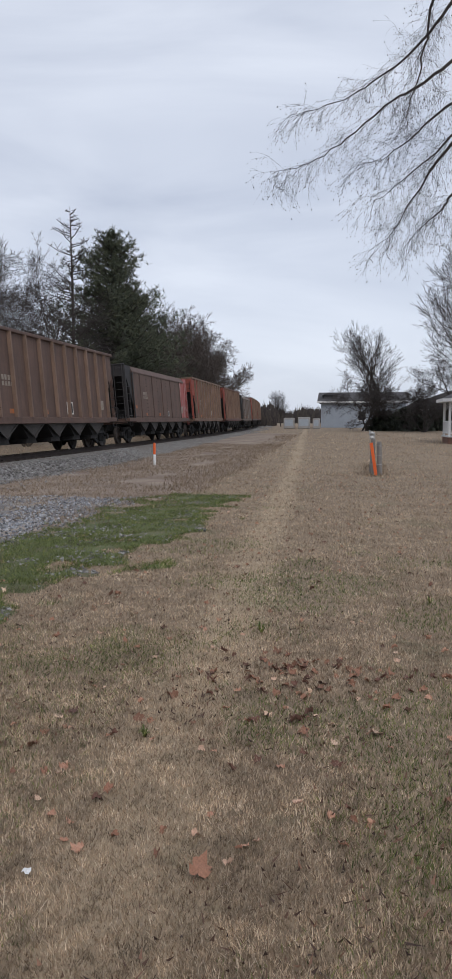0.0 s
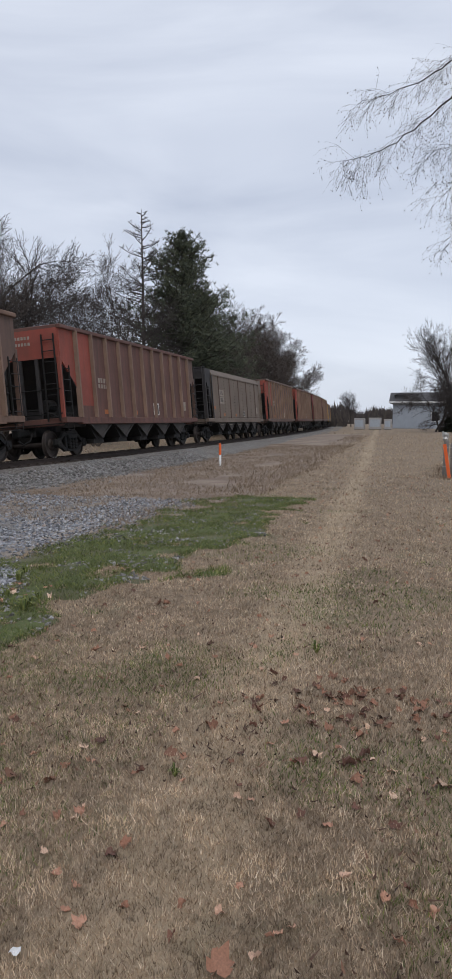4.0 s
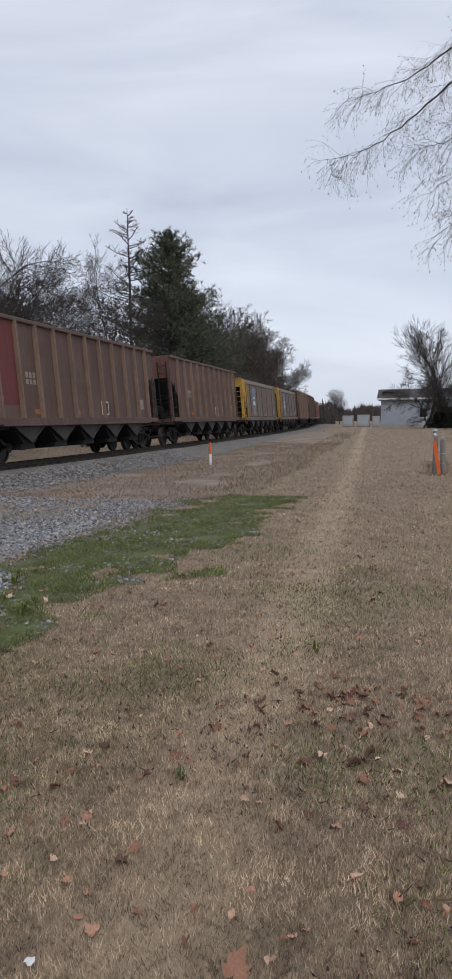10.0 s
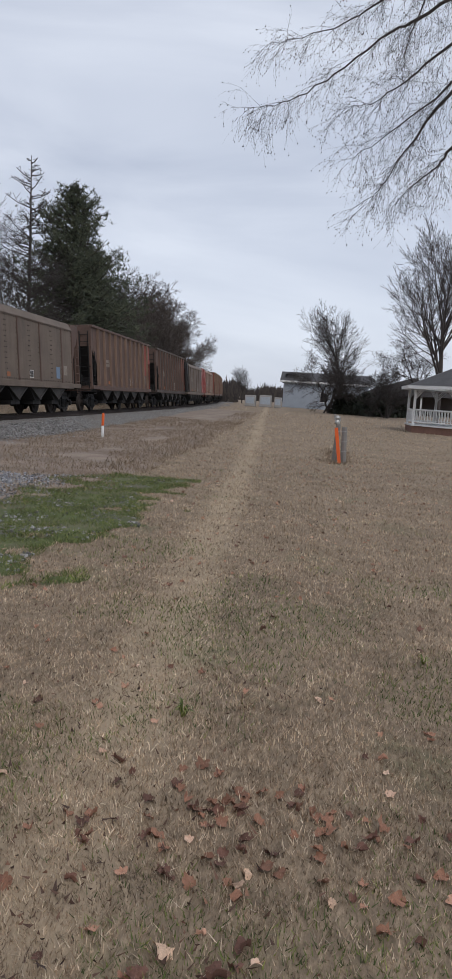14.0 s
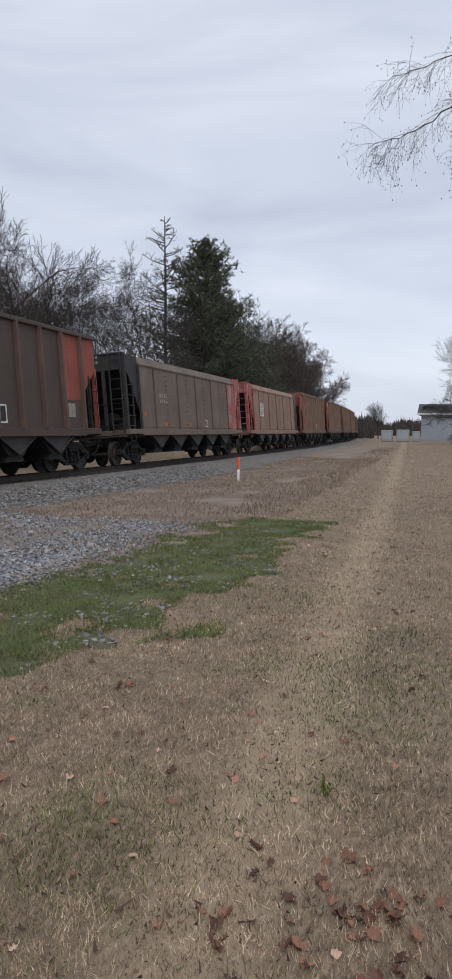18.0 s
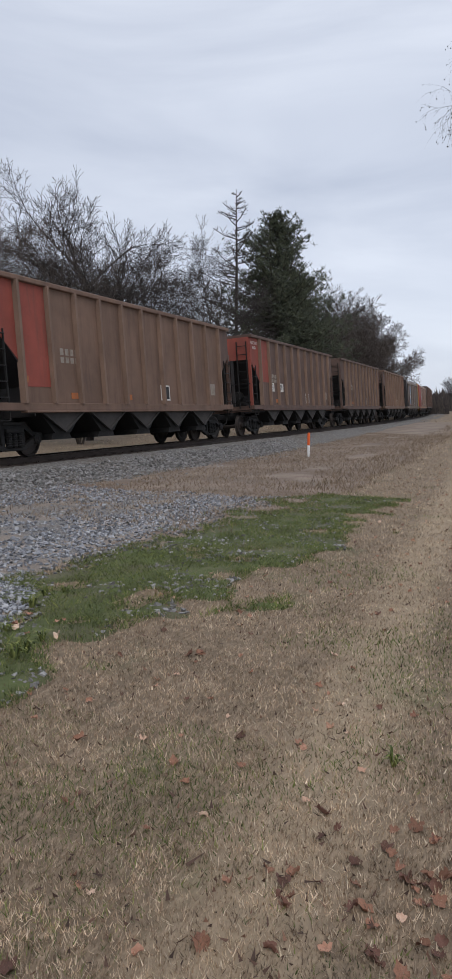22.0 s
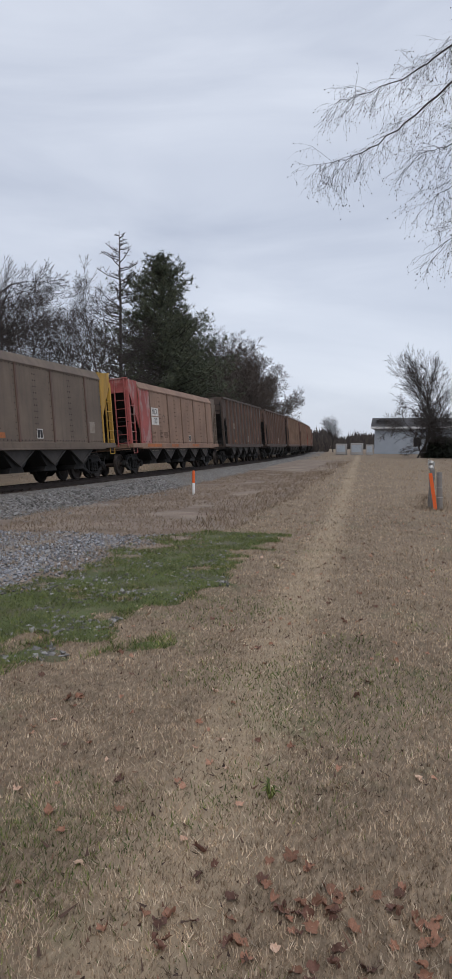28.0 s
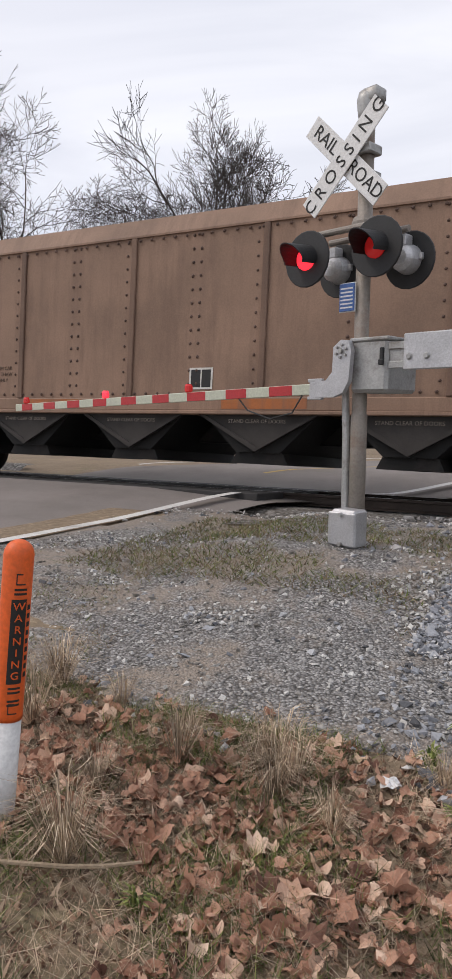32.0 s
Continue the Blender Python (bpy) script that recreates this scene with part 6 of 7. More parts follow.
# ---- house, sheds, hedge, gazebo ----
SIDING = surface("pale_blue_grey_siding", (0.36, 0.40, 0.45), 0.8, scale=1.0, vary=0.08, grain=20, relief=0.1, dirt=(0.28, 0.29, 0.31), dirt_amount=0.2)
SHINGLE = surface("dark_grey_shingles", (0.07, 0.068, 0.07), 0.95, scale=2.0, vary=0.25, grain=15, relief=0.5)
TRIM = surface("white_painted_wood", (0.70, 0.70, 0.69), 0.6, scale=3, vary=0.06, grain=50, relief=0.05, dirt=(0.5, 0.48, 0.45), dirt_amount=0.15)
DARK_GLASS = surface("dark_window_glass", (0.02, 0.022, 0.026), 0.08, scale=2, vary=0.2, grain=10, relief=0.0)
BRICK = surface("red_brown_brick", (0.22, 0.12, 0.09), 0.9, scale=3, vary=0.25, grain=20, relief=0.3)

house = thing("house", "long low pale blue-grey house with dark roof", "house", pose(4.0, 122.0, 0.1))
part("wall", MB().box(-9.6, 4.0, 0, 9, -0.3, 4.3), SIDING, house)
rf = MB()
rf.prism([(-0.6, 4.2), (-0.6, 4.42), (4.5, 6.0), (9.6, 4.42), (9.6, 4.2)], -10.2, 4.6, "x")
part("roof", rf, SHINGLE, house)
part("fascia", MB().box(-10.2, 4.6, -0.64, -0.6, 4.15, 4.45), TRIM, house)
part("gable_vent", MB().box(-9.2, -7.6, 0.8, 2.6, 4.8, 5.5, 0.05).prism([(-9.5, 5.45), (-8.4, 5.85), (-7.3, 5.45)], 0.6, 2.8, "y"), SHINGLE, house, "dark raised roof part")
for x in (-3.0, 1.2):
    w_ = part("window", MB().box(x - 0.55, x + 0.55, -0.05, 0.0, 1.3, 2.7, 0.01), DARK_GLASS, house)
    part("window_frame", MB().box(x - 0.63, x - 0.55, -0.08, 0.0, 1.2, 2.8).box(x + 0.55, x + 0.63, -0.08, 0.0, 1.2, 2.8).box(x - 0.55, x + 0.55, -0.08, 0.0, 2.7, 2.8).box(x - 0.55, x + 0.55, -0.08, 0.0, 1.2, 1.3), TRIM, w_)
part("wing_roof", MB().prism([(3.2, 3.3), (10.5, 5.9), (18.0, 3.3), (18.0, 3.1), (3.2, 3.1)], -3.0, 8.0, "y"), SHINGLE, house)
part("wing_wall", MB().box(4.05, 6.9, -1.0, 8, -0.3, 3.1), TRIM, house, "white wall of the wing")
# Solid dark block: shade inside the carport is put into its colour.
part("carport", MB().box(7.2, 17.4, 1.5, 8, -0.3, 3.05), surface("carport_shade_brown", (0.06, 0.05, 0.045), 0.9, scale=2, vary=0.2, grain=20, relief=0.2), house, "carport drawn as a block of shade colour")
for x in (7.4, 12.0, 17.2):
    part("porch_post", MB().box(x - 0.12, x + 0.12, -2.6, -2.36, -0.3, 3.1, 0.02), TRIM, house)
for x, w, h, lab in ((-9.6, 1.5, 1.6, "small off-white storage box by the house"), (-7.4, 1.7, 1.7, "off-white utility trailer by the house"), (-5.6, 1.0, 1.5, "off-white gas bottle cage by the house")):
    b = thing("storage_shed", lab, "shed", pose(x, 108.0, level(108)), "white boxes by the house")
    part("shed_body", MB().box(-w / 2, w / 2, 0, 1.6, 0.02, h, 0.05), surface("dull_off_white_metal", (0.34, 0.33, 0.32), 0.7, scale=2, vary=0.1, grain=30, relief=0.1), b)
    part("shed_panel", MB().box(-w / 2 + 0.15, w / 2 - 0.15, -0.02, 0.0, 0.4, h - 0.25, 0.005), SIDING, b)
    part("skid", MB().box(-w / 2, w / 2, 0.1, 0.3, -0.1, 0.05).box(-w / 2, w / 2, 1.2, 1.4, -0.1, 0.05), GREY_WOOD, b)
HEDGE = island("dark_evergreen_leaves", [(0.0, (0.012, 0.016, 0.012)), (0.6, (0.022, 0.03, 0.018)), (1.0, (0.04, 0.05, 0.028))], 0.7)


def hedge(x, y, w, h, n, seed, name="hedge", label="dark clipped evergreen hedge before the house"):
    rg = np.random.default_rng(seed)
    u, v_ = rg.uniform(0, 2 * np.pi, n), np.arccos(rg.uniform(-0.15, 1, n))
    rr = rg.uniform(0.82, 1.04, n)[:, None]
    c = np.stack([w / 2 * np.sin(v_) * np.cos(u), 1.3 * np.sin(v_) * np.sin(u), h * np.cos(v_)], -1) * rr
    a, b = rg.normal(0, 0.16, (n, 3)), rg.normal(0, 0.16, (n, 3))
    tri = np.stack([c - a, c + a, c + b * 1.6], 1).reshape(-1, 3)
    t = thing(name, label, "hedge", pose(x, y, level(y)))
    part("foliage", raw_mesh("foliage", tri, np.arange(3 * n).reshape(-1, 3), HEDGE), HEDGE, t)
    part("stems", MB().tube([(-w * 0.3, 0, -0.1), (-w * 0.25, 0, h * 0.6)], 0.06, 5).tube([(0.1, 0, -0.1), (0.0, 0, h * 0.7)], 0.07, 5).tube([(w * 0.3, 0, -0.1), (w * 0.3, 0.1, h * 0.6)], 0.06, 5), BARK_DARK, t)


hedge(6.6, 92.0, 5.2, 2.6, 5000, 1)
hedge(3.6, 93.5, 3.4, 2.3, 3500, 2)
hedge(9.4, 94.0, 3.6, 2.2, 3500, 3)

gz = thing("gazebo", "white octagonal garden gazebo with grey roof and brick base", "gazebo", pose(10.0, 53.5, level(53.5)))


def octa(r, k):
    return r * math.cos(math.pi / 4 * k + math.pi / 8), r * math.sin(math.pi / 4 * k + math.pi / 8)


part("base", MB().prism([octa(4.1, k) for k in range(8)], -0.3, 0.42, "z"), BRICK, gz, "red-brown brick base")
part("floor", MB().prism([octa(4.2, k) for k in range(8)], 0.42, 0.5, "z"), TRIM, gz)
mb = MB()
mb.v = [(*octa(4.55, k), 2.95) for k in range(8)] + [(*octa(0.7, k), 4.55) for k in range(8)]
mb.f = [(k, (k + 1) % 8, 8 + (k + 1) % 8, 8 + k) for k in range(8)] + [tuple(range(7, -1, -1)), tuple(range(8, 16))]
part("roof", mb, SHINGLE, gz, "grey shingled roof")
mb = MB()
mb.v = [(*octa(4.6, k), 2.78) for k in range(8)] + [(*octa(4.6, k), 2.98) for k in range(8)] + [(*octa(4.3, k), 2.78) for k in range(8)]
mb.f = [(k, (k + 1) % 8, 8 + (k + 1) % 8, 8 + k) for k in range(8)] + [(k, 16 + k, 16 + (k + 1) % 8, (k + 1) % 8) for k in range(8)]
part("eaves", mb, TRIM, gz)
part("cupola", MB().prism([octa(0.62, k) for k in range(8)], 4.5, 5.1, "z"), TRIM, gz, "white cupola")
mb = MB()
mb.v = [(*octa(0.9, k), 5.08) for k in range(8)] + [(0, 0, 5.7)]
mb.f = [(k, (k + 1) % 8, 8) for k in range(8)] + [tuple(range(7, -1, -1))]
part("cupola_roof", mb, SHINGLE, gz)
for k in range(8):
    x, y = octa(4.0, k)
    x2, y2 = octa(4.0, (k + 1) % 8)
    part("post", MB().box(x - 0.08, x + 0.08, y - 0.08, y + 0.08, 0.5, 2.8, 0.015), TRIM, gz)
    d = Vector((x2 - x, y2 - y, 0)).normalized()
    br = MB()
    for e, (px, py) in ((1, (x, y)), (-1, (x2, y2))):
        for q in range(3):
            br.tube([(px, py, 2.1 + 0.15 * q), (px + e * d.x * (0.7 - 0.15 * q), py + e * d.y * (0.7 - 0.15 * q), 2.78)], 0.03, 4)
    part("bracket", br, TRIM, gz)
    if k != 6:
        rail_ = part("railing", MB().tube([(x, y, 1.45), (x2, y2, 1.45)], 0.05, 6).tube([(x, y, 0.68), (x2, y2, 0.68)], 0.04, 6), TRIM, gz)
        for q in range(1, 14):
            u = q / 14
            part("baluster", MB().box(x + (x2 - x) * u - 0.025, x + (x2 - x) * u + 0.025, y + (y2 - y) * u - 0.025, y + (y2 - y) * u + 0.025, 0.68, 1.45), TRIM, rail_)
# street lamp across the road
sl_ = thing("street_lamp", "grey street lamp with a flat head beyond the train", "street lamp", pose(-46.0, 9.5, 0.2))
part("pole", MB().tube([(0.6, 1.6, -0.2), (0.6, 1.6, 15.6)], [0.16, 0.09], 8), GALV, sl_)
part("arm", MB().tube([(0.6, 1.6, 15.3), (0.6, 0.8, 15.75), (0.6, -0.1, 15.7)], 0.05, 6), GALV, sl_)
part("lamp_head", MB().box(0.4, 0.8, -1.0, 0.1, 15.55, 15.8, 0.06), TRIM, sl_)

# ---- small ground cover ----
STRAW = island("straw_grass_blades", [(0.0, (0.22, 0.145, 0.095)), (0.3, (0.46, 0.335, 0.222)), (0.7, (0.65, 0.50, 0.35)), (1.0, (0.80, 0.655, 0.49))], 0.9, 0.0, 0.5)
PALE_STRAW = island("trodden_pale_straw", [(0.0, (0.36, 0.27, 0.17)), (0.5, (0.62, 0.49, 0.33)), (1.0, (0.84, 0.71, 0.53))], 0.9, 0.0, 0.3)
BLADE = island("green_grass_blades", [(0.0, (0.055, 0.082, 0.02)), (0.5, (0.135, 0.175, 0.042)), (1.0, (0.29, 0.31, 0.085))], 0.85, 0.0, 0.35)
STONE = island("blue_grey_crushed_stone", [(0.0, (0.08, 0.08, 0.084)), (0.3, (0.195, 0.202, 0.22)), (0.7, (0.355, 0.367, 0.392)), (0.93, (0.52, 0.52, 0.53)), (1.0, (0.40, 0.32, 0.26))], 0.85, 0.3)
OLD_STONE = island("brown_grey_ballast_stone", [(0.0, (0.09, 0.084, 0.08)), (0.5, (0.22, 0.21, 0.20)), (1.0, (0.38, 0.37, 0.36))], 0.9, 0.3)


def heights(x, y):
    return np.array([ground_z(a, b) for a, b in zip(x, y)])


def blades(name, label, x, y, tall, wide, lean, material, seed, lift=0.0):
    rg = np.random.default_rng(seed)
    n = len(x)
    z = heights(x, y) + lift
    a = rg.uniform(0, 2 * np.pi, n)
    h = tall * rg.uniform(0.5, 1.35, n)
    w = wide * rg.uniform(0.6, 1.3, n)
    ln = lean * rg.normal(0, 1, (n, 2)) * h[:, None]
    c, s = np.cos(a) * w, np.sin(a) * w
    v = np.stack([np.stack([x - c, y - s, z - 0.005], -1), np.stack([x + c, y + s, z - 0.005], -1), np.stack([x + ln[:, 0], y + ln[:, 1], z + h], -1)], 1)
    return tagged(new(name, raw_mesh(name, v.reshape(-1, 3), np.arange(3 * n).reshape(-1, 3), material)), label, "grass", kind="stuff")


def scatter(n, x0, x1, y0, y1, keep, seed):
    rg = np.random.default_rng(seed)
    x, y = rg.uniform(x0, x1, n), rg.uniform(y0, y1, n)
    k = np.array([keep(a, b) for a, b in zip(x, y)])
    return x[k], y[k]


def on_lawn(x, y):
    return in_gravel(x, y) < 0.15 and in_weeds(x, y) < 0.1


def lush(x, y):
    """Where the lawn keeps some green."""
    return 0.28 * min(max(-0.5 - x, 0), 1) * (y < 7.5) + 0.06 * (y < 6.5) + noise.noise((x * 0.55, y * 0.55, 9.3)) + 0.5 * noise.noise((x * 1.6, y * 1.6, 2.2))


def wedge(n, seed, near=2.4, far=75.0, power=0.9, keep=on_lawn):
    """Spots over the lawn, thinning out with distance."""
    rg = np.random.default_rng(seed)
    u = rg.uniform(0, 1, n)
    d = (near**-power + u * (far**-power - near**-power)) ** (-1 / power) * rg.lognormal(0, 0.16, n)
    a = np.radians(rg.uniform(-27, 25, n) + rg.normal(0, 8, n))
    x, y = d * np.sin(a) + rg.uniform(-1.2, 1.0, n), d * np.cos(a)
    k = np.array([keep(a, b) for a, b in zip(x, y)])
    return x[k], y[k]


def rut(x, y):
    """How far a spot lies from the trodden wheel track across the lawn."""
    return abs(x + 0.28 + 0.063 * y + 0.2 * noise.noise((0.3, y * 0.25, 5.5))) + 0.25 * noise.noise((x * 0.9, y * 0.5, 2.5))


x_, y_ = wedge(760000, 1, keep=lambda x, y: on_lawn(x, y) and (lush(x, y) < 0.15 + 0.04 * max(0, y - 6.5) or random.random() < 0.4) and (rut(x, y) > 0.25 or y < 7 or random.random() < 0.65))
blades("lawn_grass", "short dry straw-coloured grass", x_, y_, 0.017 + 0.0012 * y_, 0.0008 + 0.00034 * y_, 0.5, STRAW, 1)
x_, y_ = wedge(240000, 6, 7.0, 75.0, keep=lambda x, y: rut(x, y) < 0.75 and random.random() < 0.55 - 0.72 * rut(x, y))
blades("trodden_grass", "pale flattened straw along a wheel track", x_, y_, 0.012 + 0.0007 * y_, 0.001 + 0.0004 * y_, 1.2, PALE_STRAW, 6)
x_, y_ = wedge(360000, 5, keep=lambda x, y: on_lawn(x, y) and lush(x, y) + random.uniform(-0.18, 0.18) > 0.12 + 0.04 * max(0, y - 6.5))
blades("green_grass", "short green grass in patches", x_, y_, 0.02 + 0.001 * y_, 0.0008 + 0.00034 * y_, 0.6, BLADE, 5)
x_, y_ = scatter(150000, -5.0, 0.4, -1.8, 5.4, lambda x, y: in_gravel(x, y) < 0.1 and random.random() < math.exp(-((x + 2.9) / 1.5) ** 4 - ((y - 1.9) / 2.3) ** 4) * (1 if y < 3.7 else 0.8), 4)
blades("rough_grass", "longer dry grass beside the gravel", x_, y_, 0.075, 0.0015, 1.3, STRAW, 4)
blades("green_verge", "patchy green grass along the gravel", *scatter(190000, -6.2, -1.6, 3.6, 18.6, lambda x, y: in_green(x, y) > -0.1 and noise.noise((x * 2.2, y * 2.2, 5)) + random.uniform(-0.2, 0.2) > -0.2, 7), 0.042, 0.0034, 0.8, BLADE, 7, 0.02)
x_, y_ = scatter(95000, -4.6, -1.4, 0.8, 6.2, lambda x, y: in_gravel(x, y) < 0.12 and noise.noise((x * 1.8, y * 1.8, 5)) + random.uniform(-0.2, 0.2) > (0.05 if y < 3.4 else 0.02) + 0.5 * max(0, x + 2.9), 8)
blades("green_verge", "patchy green grass along the gravel", x_, y_, 0.05, 0.0026, 1.0, BLADE, 8, 0.01)
x_, y_ = scatter(26000, -5.6, -3.6, 3.6, 8.5, lambda x, y: in_gravel(x, y) > 0.0 and noise.noise((x * 1.1, y * 1.1, 14.4)) + 0.5 * noise.noise((x * 3, y * 3, 1.4)) > 0.28, 43)
blades("green_verge", "green grass growing through the gravel", x_, y_, 0.045, 0.003, 1.0, BLADE, 43, 0.02)
x_, y_ = scatter(90000, -4.7, -1.0, 2.9, 7.4, lambda x, y: in_gravel(x, y) < 0.1 and noise.noise((x * 1.4, y * 1.4, 9)) + random.uniform(-0.25, 0.25) > -0.25, 44)
blades("lawn_grass", "short dry straw-coloured grass", x_[::2], y_[::2], 0.028, 0.0018, 0.8, STRAW, 44)
blades("green_grass", "short green grass in patches", x_[1::3], y_[1::3], 0.026, 0.0022, 0.8, BLADE, 45)
WEED = island("brown_dead_weed_stalks", [(0.0, (0.13, 0.09, 0.062)), (0.5, (0.26, 0.19, 0.13)), (1.0, (0.42, 0.33, 0.235))], 0.95)
blades("dead_weeds", "low brown dead weeds along the ballast", *scatter(46000, -10.0, -3.2, 13.0, 50.0, lambda x, y: in_weeds(x, y) > 0 and noise.noise((x * 0.6, y * 0.35, 8)) > -0.4, 9), 0.08, 0.009, 0.7, WEED, 9)
blades("dead_weeds", "knee-high brown weeds at the edge of the path", *scatter(6500, -7.2, -3.4, 19.0, 72.0, lambda x, y: abs(x + 4.3 + 0.035 * (y - 20)) < 0.8 + 0.4 * noise.noise((x, y * 0.3, 1)), 10), 0.15, 0.012, 0.5, WEED, 10)


x_, y_ = scatter(2600, 0.2, 1.6, 25.2, 31.5, lambda x, y: random.random() < math.exp(-((x - 0.85) / 0.35) ** 2), 12)
blades("dead_weeds", "brown weeds round the old posts", x_, y_, 0.13, 0.008, 0.6, WEED, 12)


def stones(name, label, x, y, size, material, seed, base):
    rg = np.random.default_rng(seed)
    n = len(x)
    tips = 1.25 * np.array([(1, 0, 0), (-1, 0, 0), (0, 1, 0), (0, -1, 0), (0, 0, 1), (0, 0, -1)], float)
    v = tips[None] * rg.uniform(0.8, 1.2, (n, 6, 1)) + rg.uniform(-0.42, 0.42, (n, 6, 3))
    v *= rg.uniform(0.55, 1.25, (n, 1, 3)) * (size * rg.lognormal(0, 0.26, n))[:, None, None]
    q, _ = np.linalg.qr(rg.normal(size=(n, 3, 3)))
    v = np.einsum("nij,nkj->nki", q, v)
    v[..., 2] *= 0.75
    z = base + size * rg.uniform(0.0, 0.7, n)
    v += np.stack([x, y, z], -1)[:, None]
    f = np.array([(0, 2, 4), (2, 1, 4), (1, 3, 4), (3, 0, 4), (2, 0, 5), (1, 2, 5), (3, 1, 5), (0, 3, 5)])
    faces = (f[None] + 6 * np.arange(n)[:, None, None]).reshape(-1, 3)
    me = raw_mesh(name, v.reshape(-1, 3), faces, material)
    me.shade_flat()
    return tagged(new(name, me), label, "gravel", kind="stuff")


def moss(x, y):
    """Where low growth covers the gravel."""
    return noise.noise((x * 0.9, y * 0.45, 4.4)) + 0.5 * noise.noise((x * 3, y * 3, 1.4)) > 0.16 - 0.45 * (abs(x + 7.6) < 0.45) and -8.6 < x < -6.0


def thick(x, y):
    """Gravel lies in drifts: thick near the lawn from y = 3 on, thin and patchy over bare dirt nearer the road."""
    g = in_gravel(x, y)
    if g < -0.16 or moss(x, y) and random.random() < 0.85:
        return False
    drift = noise.noise((x * 0.7, y * 0.9, 6)) + 0.6 * noise.noise((x * 2.1, y * 2.1, 3))
    road_side = min(max((3.6 - y) / 1.6, 0), 1)
    return random.random() < min(1.0, 0.35 + g * 1.4) * (1.0 if drift > 0.9 * road_side - 0.62 else 0.12)


DUSTY = island("dusty_brown_grey_chippings", [(0.0, (0.15, 0.135, 0.12)), (0.4, (0.36, 0.34, 0.31)), (0.8, (0.58, 0.56, 0.53)), (1.0, (0.76, 0.74, 0.70))], 0.9, 0.3)
px_, py_ = scatter(64000, -7.2, -3.2, 2.6, 9.5, thick, 21)
stones("loose_gravel", "loose blue-grey crushed stone", px_, py_, 0.0165, STONE, 21, heights(px_, py_) + 0.019)
px_, py_ = scatter(34000, -10.0, -3.2, 2.8, 17.5, lambda x, y: (x < -7.0 or y > 9.3) and thick(x, y), 22)
stones("loose_gravel", "loose blue-grey crushed stone", px_, py_, 0.019, STONE, 22, heights(px_, py_) + 0.02)
px_, py_ = scatter(52000, -9.6, -3.6, -1.2, 4.2, lambda x, y: thick(x, y) and random.random() < 1.3 - 0.25 * y, 26)
stones("small_chippings", "small pale stones scattered over dirt", px_, py_, 0.0115, DUSTY, 26, heights(px_, py_) + 0.019)
px_, py_ = scatter(3000, -9.0, -3.8, -1.2, 3.4, thick, 27)
stones("loose_gravel", "loose blue-grey crushed stone", px_, py_, 0.017, STONE, 27, heights(px_, py_) + 0.016)
px_, py_ = scatter(14000, -5.4, -2.0, 5.6, 18.0, lambda x, y: -0.4 < in_gravel(x, y) <= 0.1 and random.random() < 0.5 or in_green(x, y) > 0.1 and noise.noise((x * 1.7, y * 1.4, 3.9)) + random.uniform(-0.25, 0.25) > 0.05, 23)
stones("stray_stones", "scattered grey stones in the grass", px_, py_, 0.019, OLD_STONE, 23, heights(px_, py_) + 0.012)
px_, py_ = scatter(13000, -10.5, -8.4, 1.4, 34.0, lambda x, y: True, 24)
stones("ballast_stones", "brown-grey ballast stones on the shoulder", px_, py_, 0.03, OLD_STONE, 24, np.array([bed_z(a - track_x(b), b, a, b) for a, b in zip(px_, py_)]))
px_, py_ = scatter(5200, -5.4, -3.4, 3.3, 6.5, lambda x, y: 0.0 < in_gravel(x, y) < 0.75, 25)
stones("coarse_stones", "coarse grey stones along the gravel's edge", px_, py_, 0.019, STONE, 25, heights(px_, py_) + 0.016)

x_, y_ = scatter(26000, -8.6, -6.0, -0.4, 7.0, moss, 41)
blades("moss_patches", "low brown-green moss and grass between the gravel", x_[::2], y_[::2], 0.045, 0.005, 1.3, BLADE, 41, 0.016)
blades("moss_patches", "low brown dead growth between the gravel", x_[1::2], y_[1::2], 0.045, 0.005, 1.3, island("brown_dead_growth", [(0.0, (0.12, 0.08, 0.05)), (1.0, (0.33, 0.24, 0.15))], 0.9), 42, 0.016)
x_, y_ = scatter(16000, -7.0, -3.8, -1.0, 3.4, lambda x, y: in_gravel(x, y) > 0 and noise.noise((x * 0.9, y * 1.3, 21.4)) + 0.4 * noise.noise((x * 4, y * 4, 1.1)) > 0.22, 46)
blades("moss_patches", "low green growth between the gravel", x_[::3], y_[::3], 0.03, 0.004, 1.3, BLADE, 46, 0.016)
blades("moss_patches", "dry brown growth between the gravel", x_[1::2], y_[1::2], 0.035, 0.004, 1.4, WEED, 47, 0.016)
# fallen leaves
LEAF_BROWN = surface("dry_brown_leaf", (0.25, 0.122, 0.075), 0.8, scale=9, vary=0.35, grain=60, relief=0.25, rand=0.35)
LEAF_PALE = surface("pale_tan_leaf", (0.5, 0.34, 0.235), 0.8, scale=9, vary=0.3, grain=60, relief=0.25, rand=0.3)
LEAF_DARK = surface("dark_red_brown_leaf", (0.14, 0.066, 0.045), 0.8, scale=9, vary=0.35, grain=60, relief=0.25, rand=0.3)


